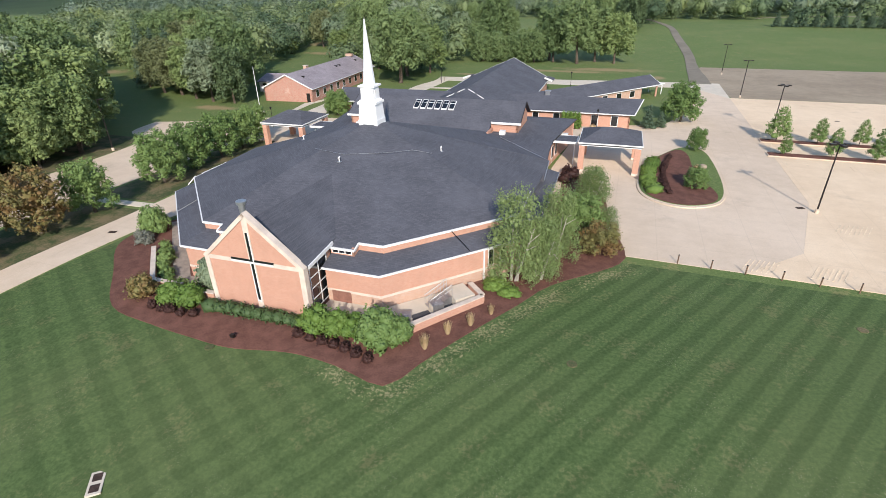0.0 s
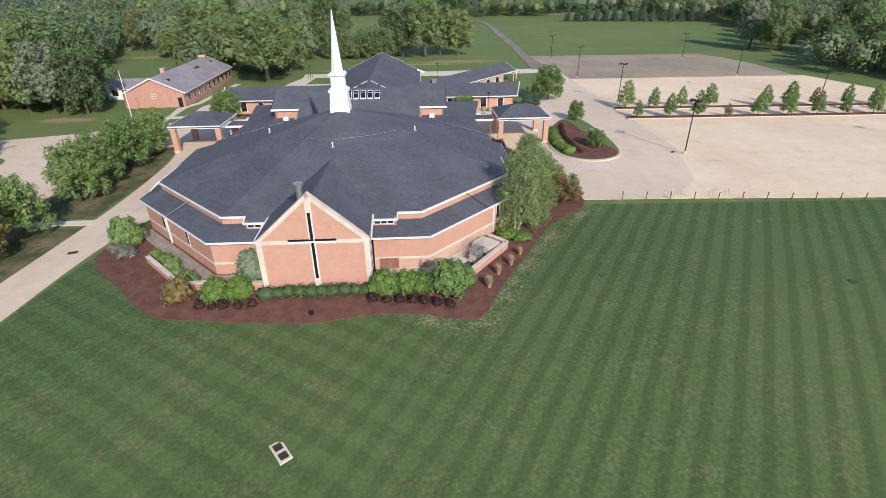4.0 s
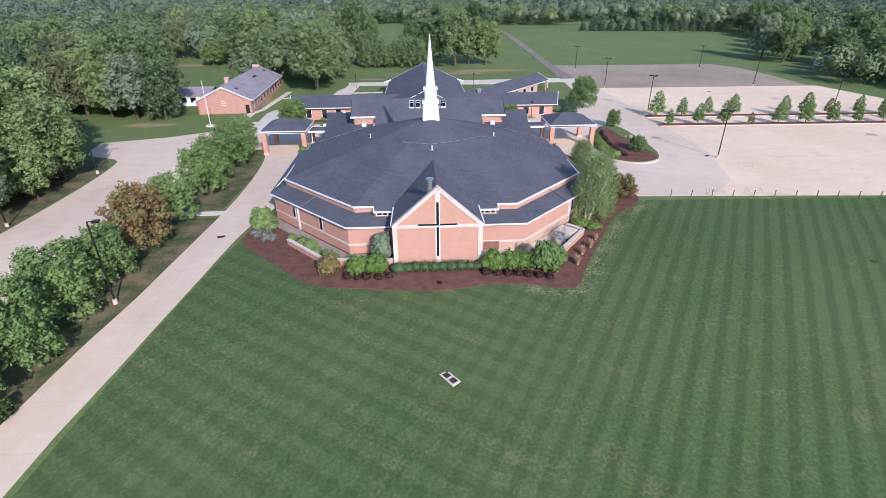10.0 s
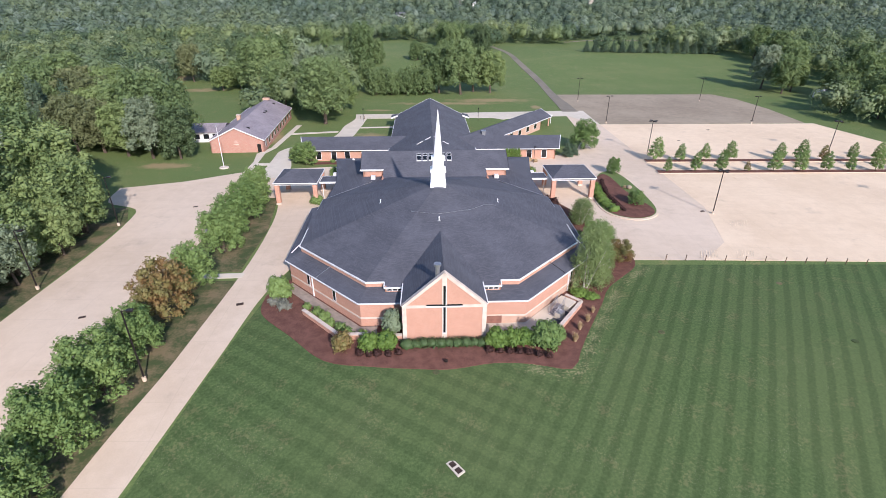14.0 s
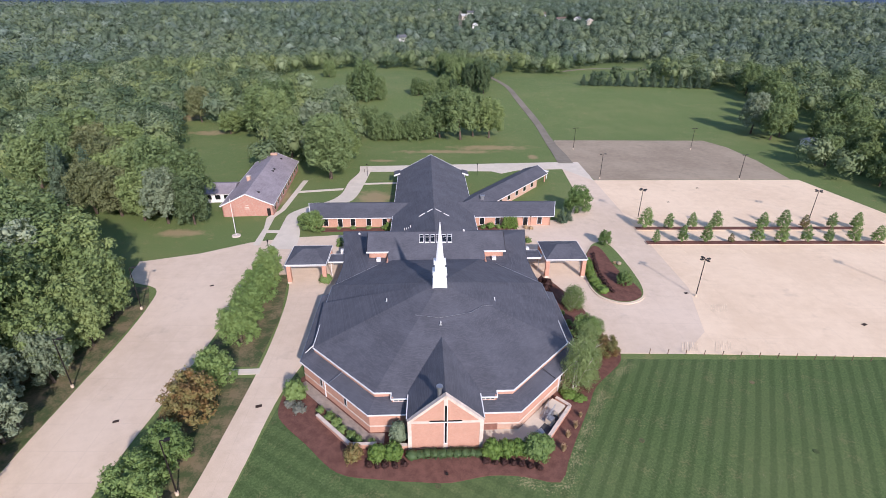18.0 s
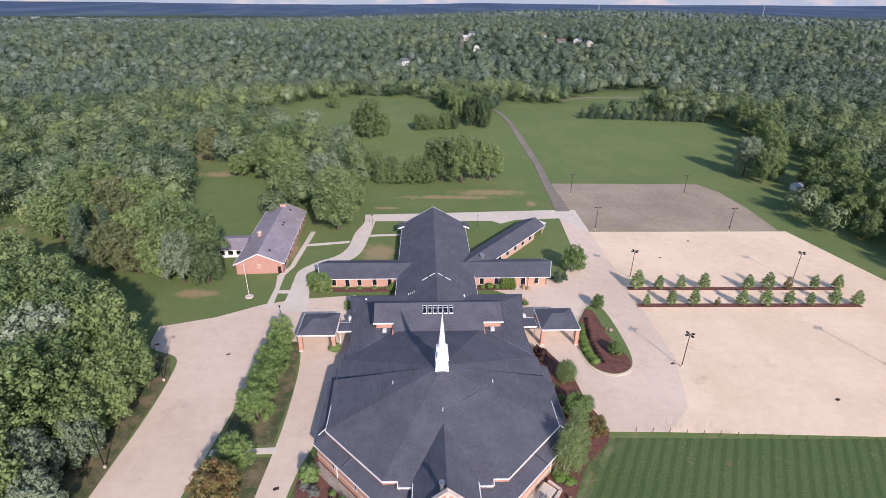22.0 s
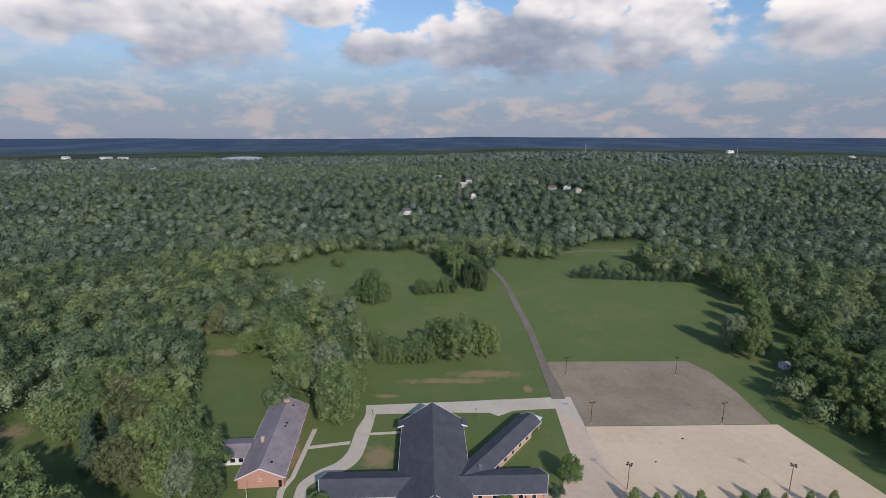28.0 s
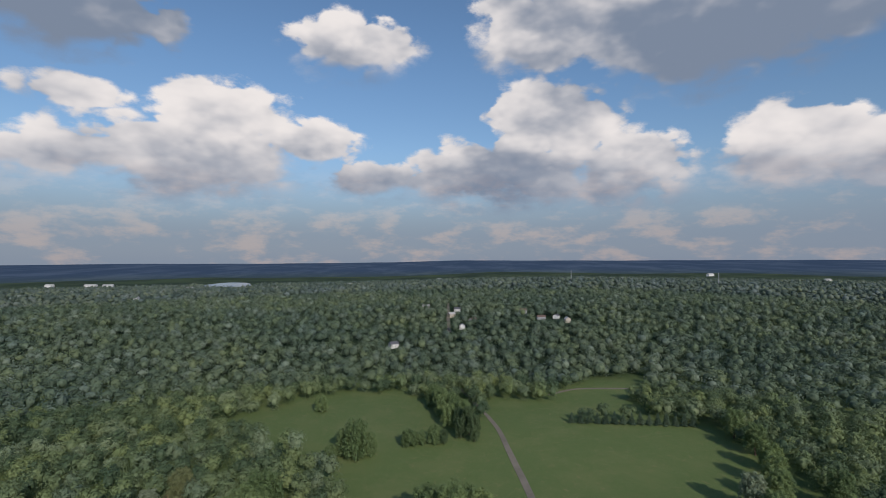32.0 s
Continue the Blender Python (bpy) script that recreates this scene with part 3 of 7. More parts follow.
def build_hills():
    """Far rolling country at the edge of sight."""
    n, radii = 160, (1900, 2300, 2800, 3300, 3900, 4500, 4750)
    v = []
    for r in radii:
        for i in range(n + 1):
            a = radians(-62 + 124 * i / n)
            x, y = math.sin(a) * r, math.cos(a) * r
            t = step(1900, 3300, r)
            z = terrain(x, y) - 6 + 13 * t + 4 * noise.noise((x / 420, y / 420, 0.3)) * step(1900, 2600, r)
            v.append((x, y, z))
    w = n + 1
    f = [(j * w + i, (j + 1) * w + i, (j + 1) * w + i + 1, j * w + i + 1) for j in range(len(radii) - 1) for i in range(n)]
    tagged(part("backdrop", Shape().add(v, f), HILLS, None, "", True), "wooded hills on the horizon, painted hazy blue", "hills", "", "structure")


build_hills()


def sheet(name, rows, lift, mat, label, category, across=1):
    """A paved or planted sheet laid on the ground: rows of (left point, right point), each row split across, with a short skirt."""
    s = Shape()
    pts = []
    for (x0, y0), (x1, y1) in rows:
        pts.append([(x0 + (x1 - x0) * i / across, y0 + (y1 - y0) * i / across) for i in range(across + 1)])
    v = [(x, y, terrain(x, y) + lift) for row in pts for x, y in row]
    w = across + 1
    f = [(j * w + i, j * w + i + 1, (j + 1) * w + i + 1, (j + 1) * w + i) for j in range(len(pts) - 1) for i in range(across)]
    s.add(v, f)
    edge = list(range(across + 1)) + [j * w + across for j in range(1, len(pts))] + [len(v) - 1 - i for i in range(1, across + 1)] + [j * w for j in range(len(pts) - 2, 0, -1)]
    skirt = [(v[i][0], v[i][1], v[i][2] - lift - 0.15) for i in edge]
    top = [v[i] for i in edge]
    n = len(edge)
    s.add(top + skirt, [(i, n + i, n + (i + 1) % n, (i + 1) % n) for i in range(n)])
    return tagged(part(name, s, mat), label, category, "", "structure")


def dense(rows, gap=2.0):
    """More rows between those given, along smooth curves through them."""
    out = []
    for i in range(len(rows) - 1):
        p0, p1, p2, p3 = rows[max(i - 1, 0)], rows[i], rows[i + 1], rows[min(i + 2, len(rows) - 1)]
        length = max(math.dist(p1[0], p2[0]), math.dist(p1[1], p2[1]))
        n = max(1, int(length / gap))
        for s in range(n):
            t = s / n
            row = []
            for e in (0, 1):
                row.append(tuple(0.5 * (2 * p1[e][c] + (p2[e][c] - p0[e][c]) * t + (2 * p0[e][c] - 5 * p1[e][c] + 4 * p2[e][c] - p3[e][c]) * t * t
                                        + (3 * p1[e][c] - p0[e][c] - 3 * p2[e][c] + p3[e][c]) * t ** 3) for c in (0, 1)))
            out.append(tuple(row))
    return out + [rows[-1]]


def lin(rows, gap=2.0):
    out = []
    for a, b in zip(rows, rows[1:]):
        n = max(1, int(max(math.dist(a[0], b[0]), math.dist(a[1], b[1])) / gap))
        out += [tuple(tuple(a[e][c] + (b[e][c] - a[e][c]) * s / n for c in (0, 1)) for e in (0, 1)) for s in range(n)]
    return out + [rows[-1]]


# ---- paving and planting beds ----
sheet("lawn", lin([((-34, -95), (160, -95)), ((-28, -26), (160, -26)), ((-25, -3), (160, -3)), ((-23.5, 9), (160, 9)), ((-23, 12), (160, 12)), ((-22, 18.3), (160, 16.2))], 3.0), 0.02, LAWN,
      "mown green lawn with crossing mower stripes and dry patches", "lawn", 40)
sheet("driveway", dense([((-37.0, -60), (-32.0, -60)), ((-33.5, -26), (-28.6, -26)), ((-32.4, -19), (-27.6, -19)), ((-31.5, -13), (-26.6, -13)), ((-29.9, -3.6), (-25.1, -2)), ((-29.1, 10), (-24.0, 10)),
                         ((-28.9, 22), (-21.2, 22)), ((-29.8, 36), (-20.0, 36)), ((-31.6, 45), (-19.2, 45)), ((-34.0, 54), (-20.0, 54))]), 0.045, CONCRETE,
      "long tan concrete driveway beside the church", "driveway", 4)
sheet("west_road", dense([((-55.5, -60), (-44.5, -60)), ((-54.6, -10), (-41.8, -10)), ((-54.4, 10), (-40.2, 10)), ((-54.4, 24), (-39.2, 24)), ((-55.2, 34.5), (-38.9, 34)),
                          ((-57, 40.5), (-38.6, 43)), ((-64, 44), (-36.5, 52)), ((-66, 52), (-33, 58.5))]), 0.05, CONCRETE, "wide tan concrete road along the woods", "road", 6)
sheet("forecourt", lin([((-64, 44), (-66, 51.8)), ((-54.4, 44), (-54.4, 55.8)), ((-45, 44), (-45, 61.5)), ((-34, 46), (-37, 64)), ((-22.2, 46), (-22.2, 66))]), 0.055, CONCRETE,
      "tan concrete forecourt before the church", "road", 6)
sheet("curved_path", dense([((-40.0, 58), (-33.4, 58)), ((-40.0, 67), (-34.6, 67)), ((-40.4, 74), (-36.6, 73.4)), ((-40.2, 79.5), (-37.6, 77.6)), ((-36.2, 85.0), (-34.0, 81.6)), ((-31.4, 89.0), (-28.0, 85.2)), ((-28.9, 95), (-24.4, 91.5)),
                            ((-28.2, 106), (-23.2, 104.5)), ((-26.4, 115), (-22.8, 113)), ((-27.0, 122.2), (-22.6, 117))], 1.0), 0.06, PALE, "curved pale concrete path behind the church", "path", 3)
sheet("north_drive", lin([((-27.0, 122.2), (-22.6, 116.2)), ((0, 124), (5, 117)), ((15, 125.2), (18, 116.8)), ((21, 125.8), (21, 114.4)), ((26, 126), (27, 118)), ((42.5, 127.4), (42.5, 119.4)), ((50, 127.4), (50, 106.8))]),
      0.062, PALE, "pale concrete drive along the back lawn", "road", 4)
sheet("side_path", lin([((-44.0, 60), (-42.3, 60)), ((-44.3, 70), (-43.0, 69)), ((-45.6, 76.5), (-43.6, 77)), ((-43.6, 82), (-42.2, 82)), ((-43.0, 107), (-41.4, 107))]), 0.075, PALE, "pale concrete footpath to the brick hall", "path", 2)
sheet("link_path", lin([((-43.6, 67.0), (-43.6, 68.6)), ((-39.6, 67.0), (-39.6, 68.6))]), 0.07, PALE, "narrow concrete footpath across the grass", "path", 2)
sheet("cross_path", lin([((-42.2, 95.6), (-42.2, 97.2)), ((-29, 98.2), (-29, 99.8))]), 0.07, PALE, "narrow concrete footpath across the grass", "path", 2)
sheet("courtyard_path", lin([((-25.2, 103), (-25.2, 104.4)), ((-12.5, 104), (-12.5, 105.4))]), 0.07, PALE, "narrow concrete footpath across the grass", "path", 2)
sheet("connector", lin([((-39.5, 15.4), (-39.5, 14.1)), ((-28.5, 15.9), (-28.5, 14.6))]), 0.08, PALE, "short concrete walk between road and driveway", "path", 2)
sheet("parking_lot", lin([((28.6, 19.2), (40, 19.0)), ((28.6, 40), (46, 19.0)), ((30, 58), (50, 40)), ((33, 73), (50, 74)), ((41, 92), (50, 92)), ((42.5, 119.4), (50, 107.4))], 3.0), 0.05, CONCRETE,
      "tan concrete drive beside the car park", "road", 6)
sheet("car_park", lin([((40, 19.0), (140, 15.6)), ((46, 19.0 + 6), (138, 30)), ((50, 40), (131, 50)), ((50, 73), (124.5, 69)), ((50, 107.4), (117, 108))], 4.0), 0.06, LOT,
      "broad pale sandy car park surface", "car park", 12)
sheet("drop_off", lin([((20.6, 22), (29, 21)), ((20.2, 30), (29, 29)), ((18.4, 37), (31, 36)), ((18.0, 45), (31.5, 46)), ((19.0, 58), (34, 59)), ((18, 66), (36, 70)), ((12, 70), (34, 76))]), 0.058, CONCRETE, "tan concrete drop-off loop at the entrance", "road", 4)
sheet("gravel_lot", lin([((50.5, 107.8), (114.8, 108.4)), ((47.5, 128), (116, 130)), ((46.8, 150), (114.5, 148)), ((48, 158.5), (110, 158.5))], 4.0), 0.03, GRAVEL, "bare brown gravel overflow parking", "gravel lot", 10)
sheet("dirt_track", dense([((42.6, 126), (48.0, 126)), ((43.2, 138), (48.0, 138)), ((43.6, 150), (47.6, 150)), ((44.3, 165), (47.7, 165)), ((44.9, 183.7), (48.3, 183.7)), ((44.5, 204.7), (48.1, 204.7)), ((43.8, 220.9), (47.3, 220.9)), ((43.1, 242.6), (46.4, 242.6)), ((42.3, 269.2), (45.3, 269.2)),
                           ((38.9, 295.9), (41.8, 295.9)), ((34.3, 322.1), (36.9, 323.2)), ((30.5, 344.1), (33.1, 345.2)), ((26, 364.7), (28.7, 367))], 3.0), 0.10, TRACK, "worn dirt track across the fields", "track", 2)
sheet("village_road", dense([((26.5, 573.2), (31.2, 573.2)), ((29.7, 656.9), (34.4, 656.9)), ((36, 790), (40.5, 790))], 20.0), 0.25, TRACK, "pale village street between the trees", "road", 2)
sheet("clearing_path", dense([((92.8, 346.3), (94.5, 343.5)), ((112.4, 360), (113.9, 357.2)), ((129.8, 363.5), (130.4, 360.5)), ((162.1, 361.2), (162.3, 358.2))], 6.0), 0.14, TRACK, "narrow pale path in the forest clearing", "path", 2)
sheet("wing_bed", lin([((-29.5, 67.6), (-29.5, 69.7)), ((-12.2, 68.0), (-12.2, 70.1))]), 0.06, MULCH, "brown mulch bed along the brick wing", "mulch bed", 2)
sheet("wing_bed", lin([((8.8, 68.6), (8.8, 70.6)), ((19.6, 68.9), (19.6, 70.9))]), 0.06, MULCH, "brown mulch bed along the brick wing", "mulch bed", 2)
sheet("verge_strip", lin([((-38.8, 16.4), (-29.4, 16.4)), ((-38.5, 30), (-29.4, 30)), ((-37.6, 44), (-31.6, 44)), ((-35.4, 50), (-33, 50))]), 0.025, SOIL, "dry patchy grass under the driveway trees", "verge", 3)
sheet("mulch_bed", dense([((-23.6, 9.6), (-21.5, 14)), ((-22.9, 5.4), (-10, 12)), ((-18.2, 0.8), (-8, 10)), ((-13.4, -3.5), (-6, 8)), ((-8, -4.5), (-4.5, 3)), ((-3.0, -4.9), (-2, 3)), ((0.6, -5.0), (1, 3)),
                        ((5.4, -4.1), (4, 3)), ((9.6, -4.3), (8, 8)), ((13.8, -5.1), (12, 10)), ((15.4, -2.4), (14, 11)), ((17.2, 1.0), (16, 13)), ((20.8, 7.4), (19, 17)), ((23.0, 11.4), (20.5, 20)), ((28.7, 17.4), (21.4, 22)),
                        ((28.8, 21.6), (21.4, 24)), ((27.2, 27), (20.9, 29)), ((26.2, 34.5), (20.4, 37)), ((22.6, 43), (19.6, 43))], 1.2), 0.068, MULCH,
      "reddish brown mulch bed round the church", "mulch bed", 8)
sheet("soil_strip", lin([((-68, -60), (-55.6, -60)), ((-66, -10), (-54.7, -10)), ((-66, 10), (-54.6, 10)), ((-66, 26), (-54.9, 26)), ((-66, 35), (-55.5, 35)), ((-66, 41), (-58.5, 41))]), 0.03, SOIL, "dry patchy grass verge under the wood's edge", "verge", 4)
sheet("tree_strip_soil", lin([((-40.5, -40), (-33.6, -40)), ((-40, -10), (-30.2, -10)), ((-39.4, 13.8), (-28.6, 13.8))]), 0.025, SOIL, "dry patchy grass under the driveway trees", "verge", 3)


# ---- the church ----
TURN = pose(0, 0, 0, 0, 0, 1.27)
church = empty("church_building", TURN, "sprawling single-storey orange brick church with charcoal shingle roofs and white trim", "church")


def wall(name, p0, p1, z0, z1, mat, thick=0.3, parent=church, label=""):
    """A straight wall; its outer face lies on the line from p0 to p1, to the right of it."""
    d = (Vector(p1) - Vector(p0)).normalized()
    n = Vector((-d.y, d.x)) * thick
    ring = [p0, p1, (p1[0] + n.x, p1[1] + n.y), (p0[0] + n.x, p0[1] + n.y)]
    return part(name, Shape().prism(ring, z0, z1), mat, parent, label)


def on_wall(p0, p1, a, b, z0, z1, proud, deep):
    """The box from a to b metres along a wall, standing proud of its face."""
    p0, p1 = Vector(p0), Vector(p1)
    d = (p1 - p0).normalized()
    n = Vector((d.y, -d.x))
    ring = [p0 + d * a + n * proud, p0 + d * b + n * proud, p0 + d * b - n * deep, p0 + d * a - n * deep]
    return Shape().prism([(v.x, v.y) for v in ring], z0, z1)


def slit_window(p0, p1, a, z0, z1, wide=0.45, parent=church):
    frame_ob = part("window", on_wall(p0, p1, a - 0.1, a + wide + 0.1, z0 - 0.12, z1 + 0.1, 0.03, 0.1), WHITE, parent, "narrow white-framed slit window")
    part("pane", on_wall(p0, p1, a, a + wide, z0, z1, 0.045, 0.05), GLASS, frame_ob, "dark glass pane")
    return frame_ob


def roof(name, ring, thick=0.18, mat=None, parent=church):
    return part(name, Shape().slab(ring, thick), mat or SHINGLE, parent)


def trim(name, a, b, wide=0.14, high=0.30, mat=None, parent=church, lift=0.03):
    return part(name, Shape().bar((a[0], a[1], a[2] + lift), (b[0], b[1], b[2] + lift), wide, high), mat or WHITE, parent)


def build_front_gable():
    w, e, a = 4.75, 4.65, 8.85
    s = Shape()
    ring = [(-w, -0.6), (w, -0.6), (w, e), (0, a), (-w, e)]
    s.add([(x, 0.0, z) for x, z in ring] + [(x, 0.45, z) for x, z in ring],
          [(0, 1, 2, 3, 4), (9, 8, 7, 6, 5)] + [(i, 5 + i, 5 + (i + 1) % 5, (i + 1) % 5) for i in range(5)])
    g = part("gable_wall", s, BRICK, church, "brick gable wall with a recessed window cross")
    for side in (-1, 1):
        c = Shape().bar((side * (w + 0.12), 0.2, e + 0.05), (0, 0.2, a + 0.18), 0.62, 0.34)
        part("coping", c, STONE, g, "pale limestone coping")
        part("corner_pier", Shape().box(min(side * (w - 0.42), side * (w + 0.06)), max(side * (w - 0.42), side * (w + 0.06)), -0.06, 0.5, -0.6, e), STONE, g)
        part("stone_band", Shape().box(min(side * 0.27, side * (w - 0.42)), max(side * 0.27, side * (w - 0.42)), -0.04, 0.1, e - 0.25, e + 0.12), STONE, g)
    part("stone_mullion", Shape().box(-0.27, 0.27, -0.05, 0.1, -0.6, a - 0.2), STONE, g)
    cross = part("cross_window", Shape().box(-0.135, 0.135, -0.075, 0.05, 1.0, 7.3).box(-2.05, -0.135, -0.07, 0.05, e + 0.02, e + 0.2).box(0.135, 2.05, -0.07, 0.05, e + 0.02, e + 0.2),
                 GLASS, g, "dark glass cross-shaped window")
    part("cross_frame", Shape().box(-0.21, -0.135, -0.1, 0.05, 0.95, e - 0.1).box(-2.05, 2.05, -0.11, 0.05, e - 0.12, e + 0.02).box(0.135, 0.2, -0.1, 0.05, 0.95, 7.3).box(-0.2, 0.2, -0.1, 0.05, 0.85, 1.0),
         WHITE, cross, "white metal cross frame")
    # the roof behind the gable
    roof("gable_roof", [(0, 0.42, 8.15), (0, 14.0, 7.62), (-4.75, 5.4, 5.02), (-4.95, 0.42, 4.75)][::1])
    roof("gable_roof", [(0, 14.0, 7.62), (0, 0.42, 8.15), (4.95, 0.42, 4.75), (4.75, 5.4, 5.02)])
    for side in (-1, 1):
        trim("fascia", (side * 4.95, 0.45, 4.75), (side * 4.85, 4.6, 4.95))
        p0, p1 = ((4.55, 0.45), (4.55, 4.4)) if side > 0 else ((-4.55, 4.4), (-4.55, 0.45))
        wall("side_wall", p0, p1, -0.3, 4.6, BRICK)
        win = part("side_window", on_wall(p0, p1, 0.5, 3.2, 0.2, 4.3, 0.04, 0.1), GLASS, church, "tall dark glass side window")
        for i in range(5):
            z = 0.2 + i * 1.02
            part("mullion", on_wall(p0, p1, 0.45, 3.25, z - 0.04, z + 0.04, 0.08, 0.02), WHITE, win)
        for i in range(3):
            part("mullion", on_wall(p0, p1, 0.45 + i * 1.35, 0.53 + i * 1.35, 0.2, 4.3, 0.085, 0.02), WHITE, win)
    part("flue", Shape().tube((-0.75, 1.0, 7.0), (-0.75, 1.0, 9.35), 0.27, 0.27, 14).tube((-0.75, 1.0, 9.3), (-0.75, 1.0, 9.55), 0.42, 0.42, 14), STEEL, church, "round galvanised flue with a cap")


def build_sanctuary():
    peak = (0, 24, 10.8)
    for side in (1, -1):
        def m(p):
            return (side * p[0], *p[1:])

        def ordered(ring):
            return [m(p) for p in ring] if side > 0 else [m(p) for p in ring][::-1]
        # lower walls
        chain = [(4.85, 2.9), (9.95, 2.9), (20.75, 13.85), (20.75, 32.2)]
        for a, b in zip(chain, chain[1:]):
            p0, p1 = (a, b) if side > 0 else (m(b), m(a))
            wall("wall", p0, p1, 1.32, 3.45, BRICK)
            wall("base_wall", p0, p1, -1.2, 1.1, PALE_BRICK if side > 0 else BRICK)
            part("stone_band", on_wall(p0, p1, 0, math.dist(p0, p1), 1.1, 1.32, 0.05, 0.2), STONE, church)
        a, b = chain[1], chain[2]
        p0, p1 = (a, b) if side > 0 else (m(b), m(a))
        length = math.dist(p0, p1)
        for at in ((10.6, 11.9) if side > 0 else (length - 11.1, length - 5.4)):
            slit_window(p0, p1, at, 1.5, 3.0)
        at = 10.0 if side > 0 else length - 10.0
        part("downspout", on_wall(p0, p1, at, at + 0.13, -0.6, 3.4, 0.13, 0.0), WHITE, church, "white downspout")
        # lower roof round the front and side
        eave = [(4.75, 2.5, 3.5), (10.1, 2.5, 3.5), (21.2, 13.7, 3.5), (21.2, 32.4, 3.5)]
        head = [(4.75, 5.3, 4.22), (9.1, 5.6, 4.22), (18.9, 15.4, 4.22), (18.9, 32.4, 4.05)]
        for i in range(3):
            roof("lower_roof", ordered([eave[i], eave[i + 1], head[i + 1], head[i]]))
            trim("fascia", m(eave[i]), m(eave[i + 1]), 0.1 if i < 2 else 0.06, 0.17, WHITE if i < 2 else STEEL)
        # clerestory under the upper eaves
        clere = [(4.75, 4.33), (7.0, 4.33), (7.0, 5.22), (9.34, 5.24), (19.28, 15.26), (19.28, 27.3)]
        for a, b in zip(clere, clere[1:]):
            p0, p1 = (a, b) if side > 0 else (m(b), m(a))
            wall("clerestory_wall", p0, p1, 3.6, 4.5 if a[1] < 5 and b[1] < 5 else 4.72, BRICK, 0.2)
        p0, p1 = ((4.75, 4.33), (6.9, 4.33)) if side > 0 else ((-6.9, 4.33), (-4.75, 4.33))
        win = part("clerestory_window", on_wall(p0, p1, 0.1, 2.05, 4.08, 4.44, 0.03, 0.05), WHITE, church, "low white strip window")
        for i in range(3):
            part("pane", on_wall(p0, p1, 0.2 + i * 0.62, 0.72 + i * 0.62, 4.14, 4.39, 0.045, 0.02), GLASS, win)
        # main roof
        roof("upper_roof", ordered([(9.4, 5.1, 4.9), (19.4, 15.2, 4.9), peak]))
        roof("upper_roof", ordered([(19.4, 15.2, 4.9), (19.9, 27.6, 5.0), peak]))
        roof("upper_roof", ordered([(19.9, 27.66, 3.85), (19.6, 34.5, 4.2), (13.0, 25.8, 6.55)]))
        roof("upper_roof", ordered([(13.0, 25.8, 6.55), (19.6, 34.5, 4.2), peak]))
        roof("upper_roof", ordered([(19.6, 34.5, 4.25), (9.2, 43.3, 5.2), peak]))
        part("step_wall", Shape().add([m(p) for p in ((19.86, 27.56, 4.96), (19.86, 27.56, 3.7), (12.9, 25.8, 6.2), (12.9, 25.8, 6.85), (19.86, 27.63, 4.96), (19.86, 27.63, 3.7), (12.9, 25.87, 6.2), (12.9, 25.87, 6.85))],
                                      [(0, 1, 2, 3), (7, 6, 5, 4), (0, 4, 5, 1), (1, 5, 6, 2), (2, 6, 7, 3), (3, 7, 4, 0)]), SHINGLE, church)
        line = [(4.85, 4.2, 4.62), (7.1, 4.2, 4.62), (7.1, 5.1, 4.9), (9.4, 5.1, 4.9), (19.4, 15.2, 4.9), (19.4, 21.0, 4.9)]
        for i, (a, b) in enumerate(zip(line, line[1:])):
            trim("fascia", m(a), m(b), 0.12, 0.2)
        part("gutter", Shape().bar(m((19.9, 27.8, 4.0)), m((19.6, 34.5, 4.25)), 0.09, 0.12), STEEL, church, "grey metal gutter")
        part("gutter", Shape().bar(m((19.6, 34.5, 4.25)), m((11.7, 41.0, 5.15)), 0.06, 0.08), STEEL, church, "grey metal gutter")
        part("downspout", Shape().bar(m((19.5, 15.5, 5.02)), m((20.7, 15.3, 3.9)), 0.1, 0.1), WHITE, church)
        part("downspout", Shape().bar(m((14.1, 9.7, 4.85)), m((16.1, 8.6, 3.72)), 0.05, 0.05), DARK if side > 0 else STEEL, church)
        part("roof_pipe", Shape().bar(m((19.35, 21.0, 5.05)), m((19.35, 16.5, 5.05)), 0.09, 0.12), WHITE, church)
    roof("upper_roof", [(-9.4, 5.1, 4.9), (-7.1, 5.1, 4.9), (-7.1, 4.2, 4.62), (7.1, 4.2, 4.62), (7.1, 5.1, 4.9), (9.4, 5.1, 4.9), peak])
    roof("upper_roof", [(9.2, 43.3, 5.2), (-9.2, 43.3, 5.2), peak])
    line = [(-4.0, 17.6), (-.2, 17.0), (4.6, 17.9), (6.6, 19.8), (8.4, 20.9)]
    for (u0, v0), (u1, v1) in zip(line, line[1:]):
        z0, z1 = [min(4.9 + (v - 5.1) * .312, 10.8 - abs(u) * .304) + .1 for u, v in ((u0, v0), (u1, v1))]
        part("roof_cable", Shape().bar((u0, v0, z0), (u1, v1, z1), 0.045, 0.03), STEEL, church, "thin pale cable lying on the shingles")
    for u, v in ((-0.1, 15.8), (8.9, 22.6), (-8.6, 22.6)):
        z = 4.9 + (v - 5.1) * 0.312 if abs(u) < 1 else 10.8 - abs(u) * 0.304
        vent = part("roof_vent", Shape().tube((u, v, z - 0.1), (u, v, z + 0.45), 0.07, 0.07, 10), WHITE, church, "white roof vent pipe")
        part("hood", Shape().tube((u, v - 0.1, z + 0.43), (u, v + 0.16, z + 0.5), 0.10, 0.085, 10), WHITE, vent)
        part("flashing", Shape().box(u - 0.2, u + 0.2, v - 0.2, v + 0.2, z - 0.1, z + 0.04), STEEL, vent)


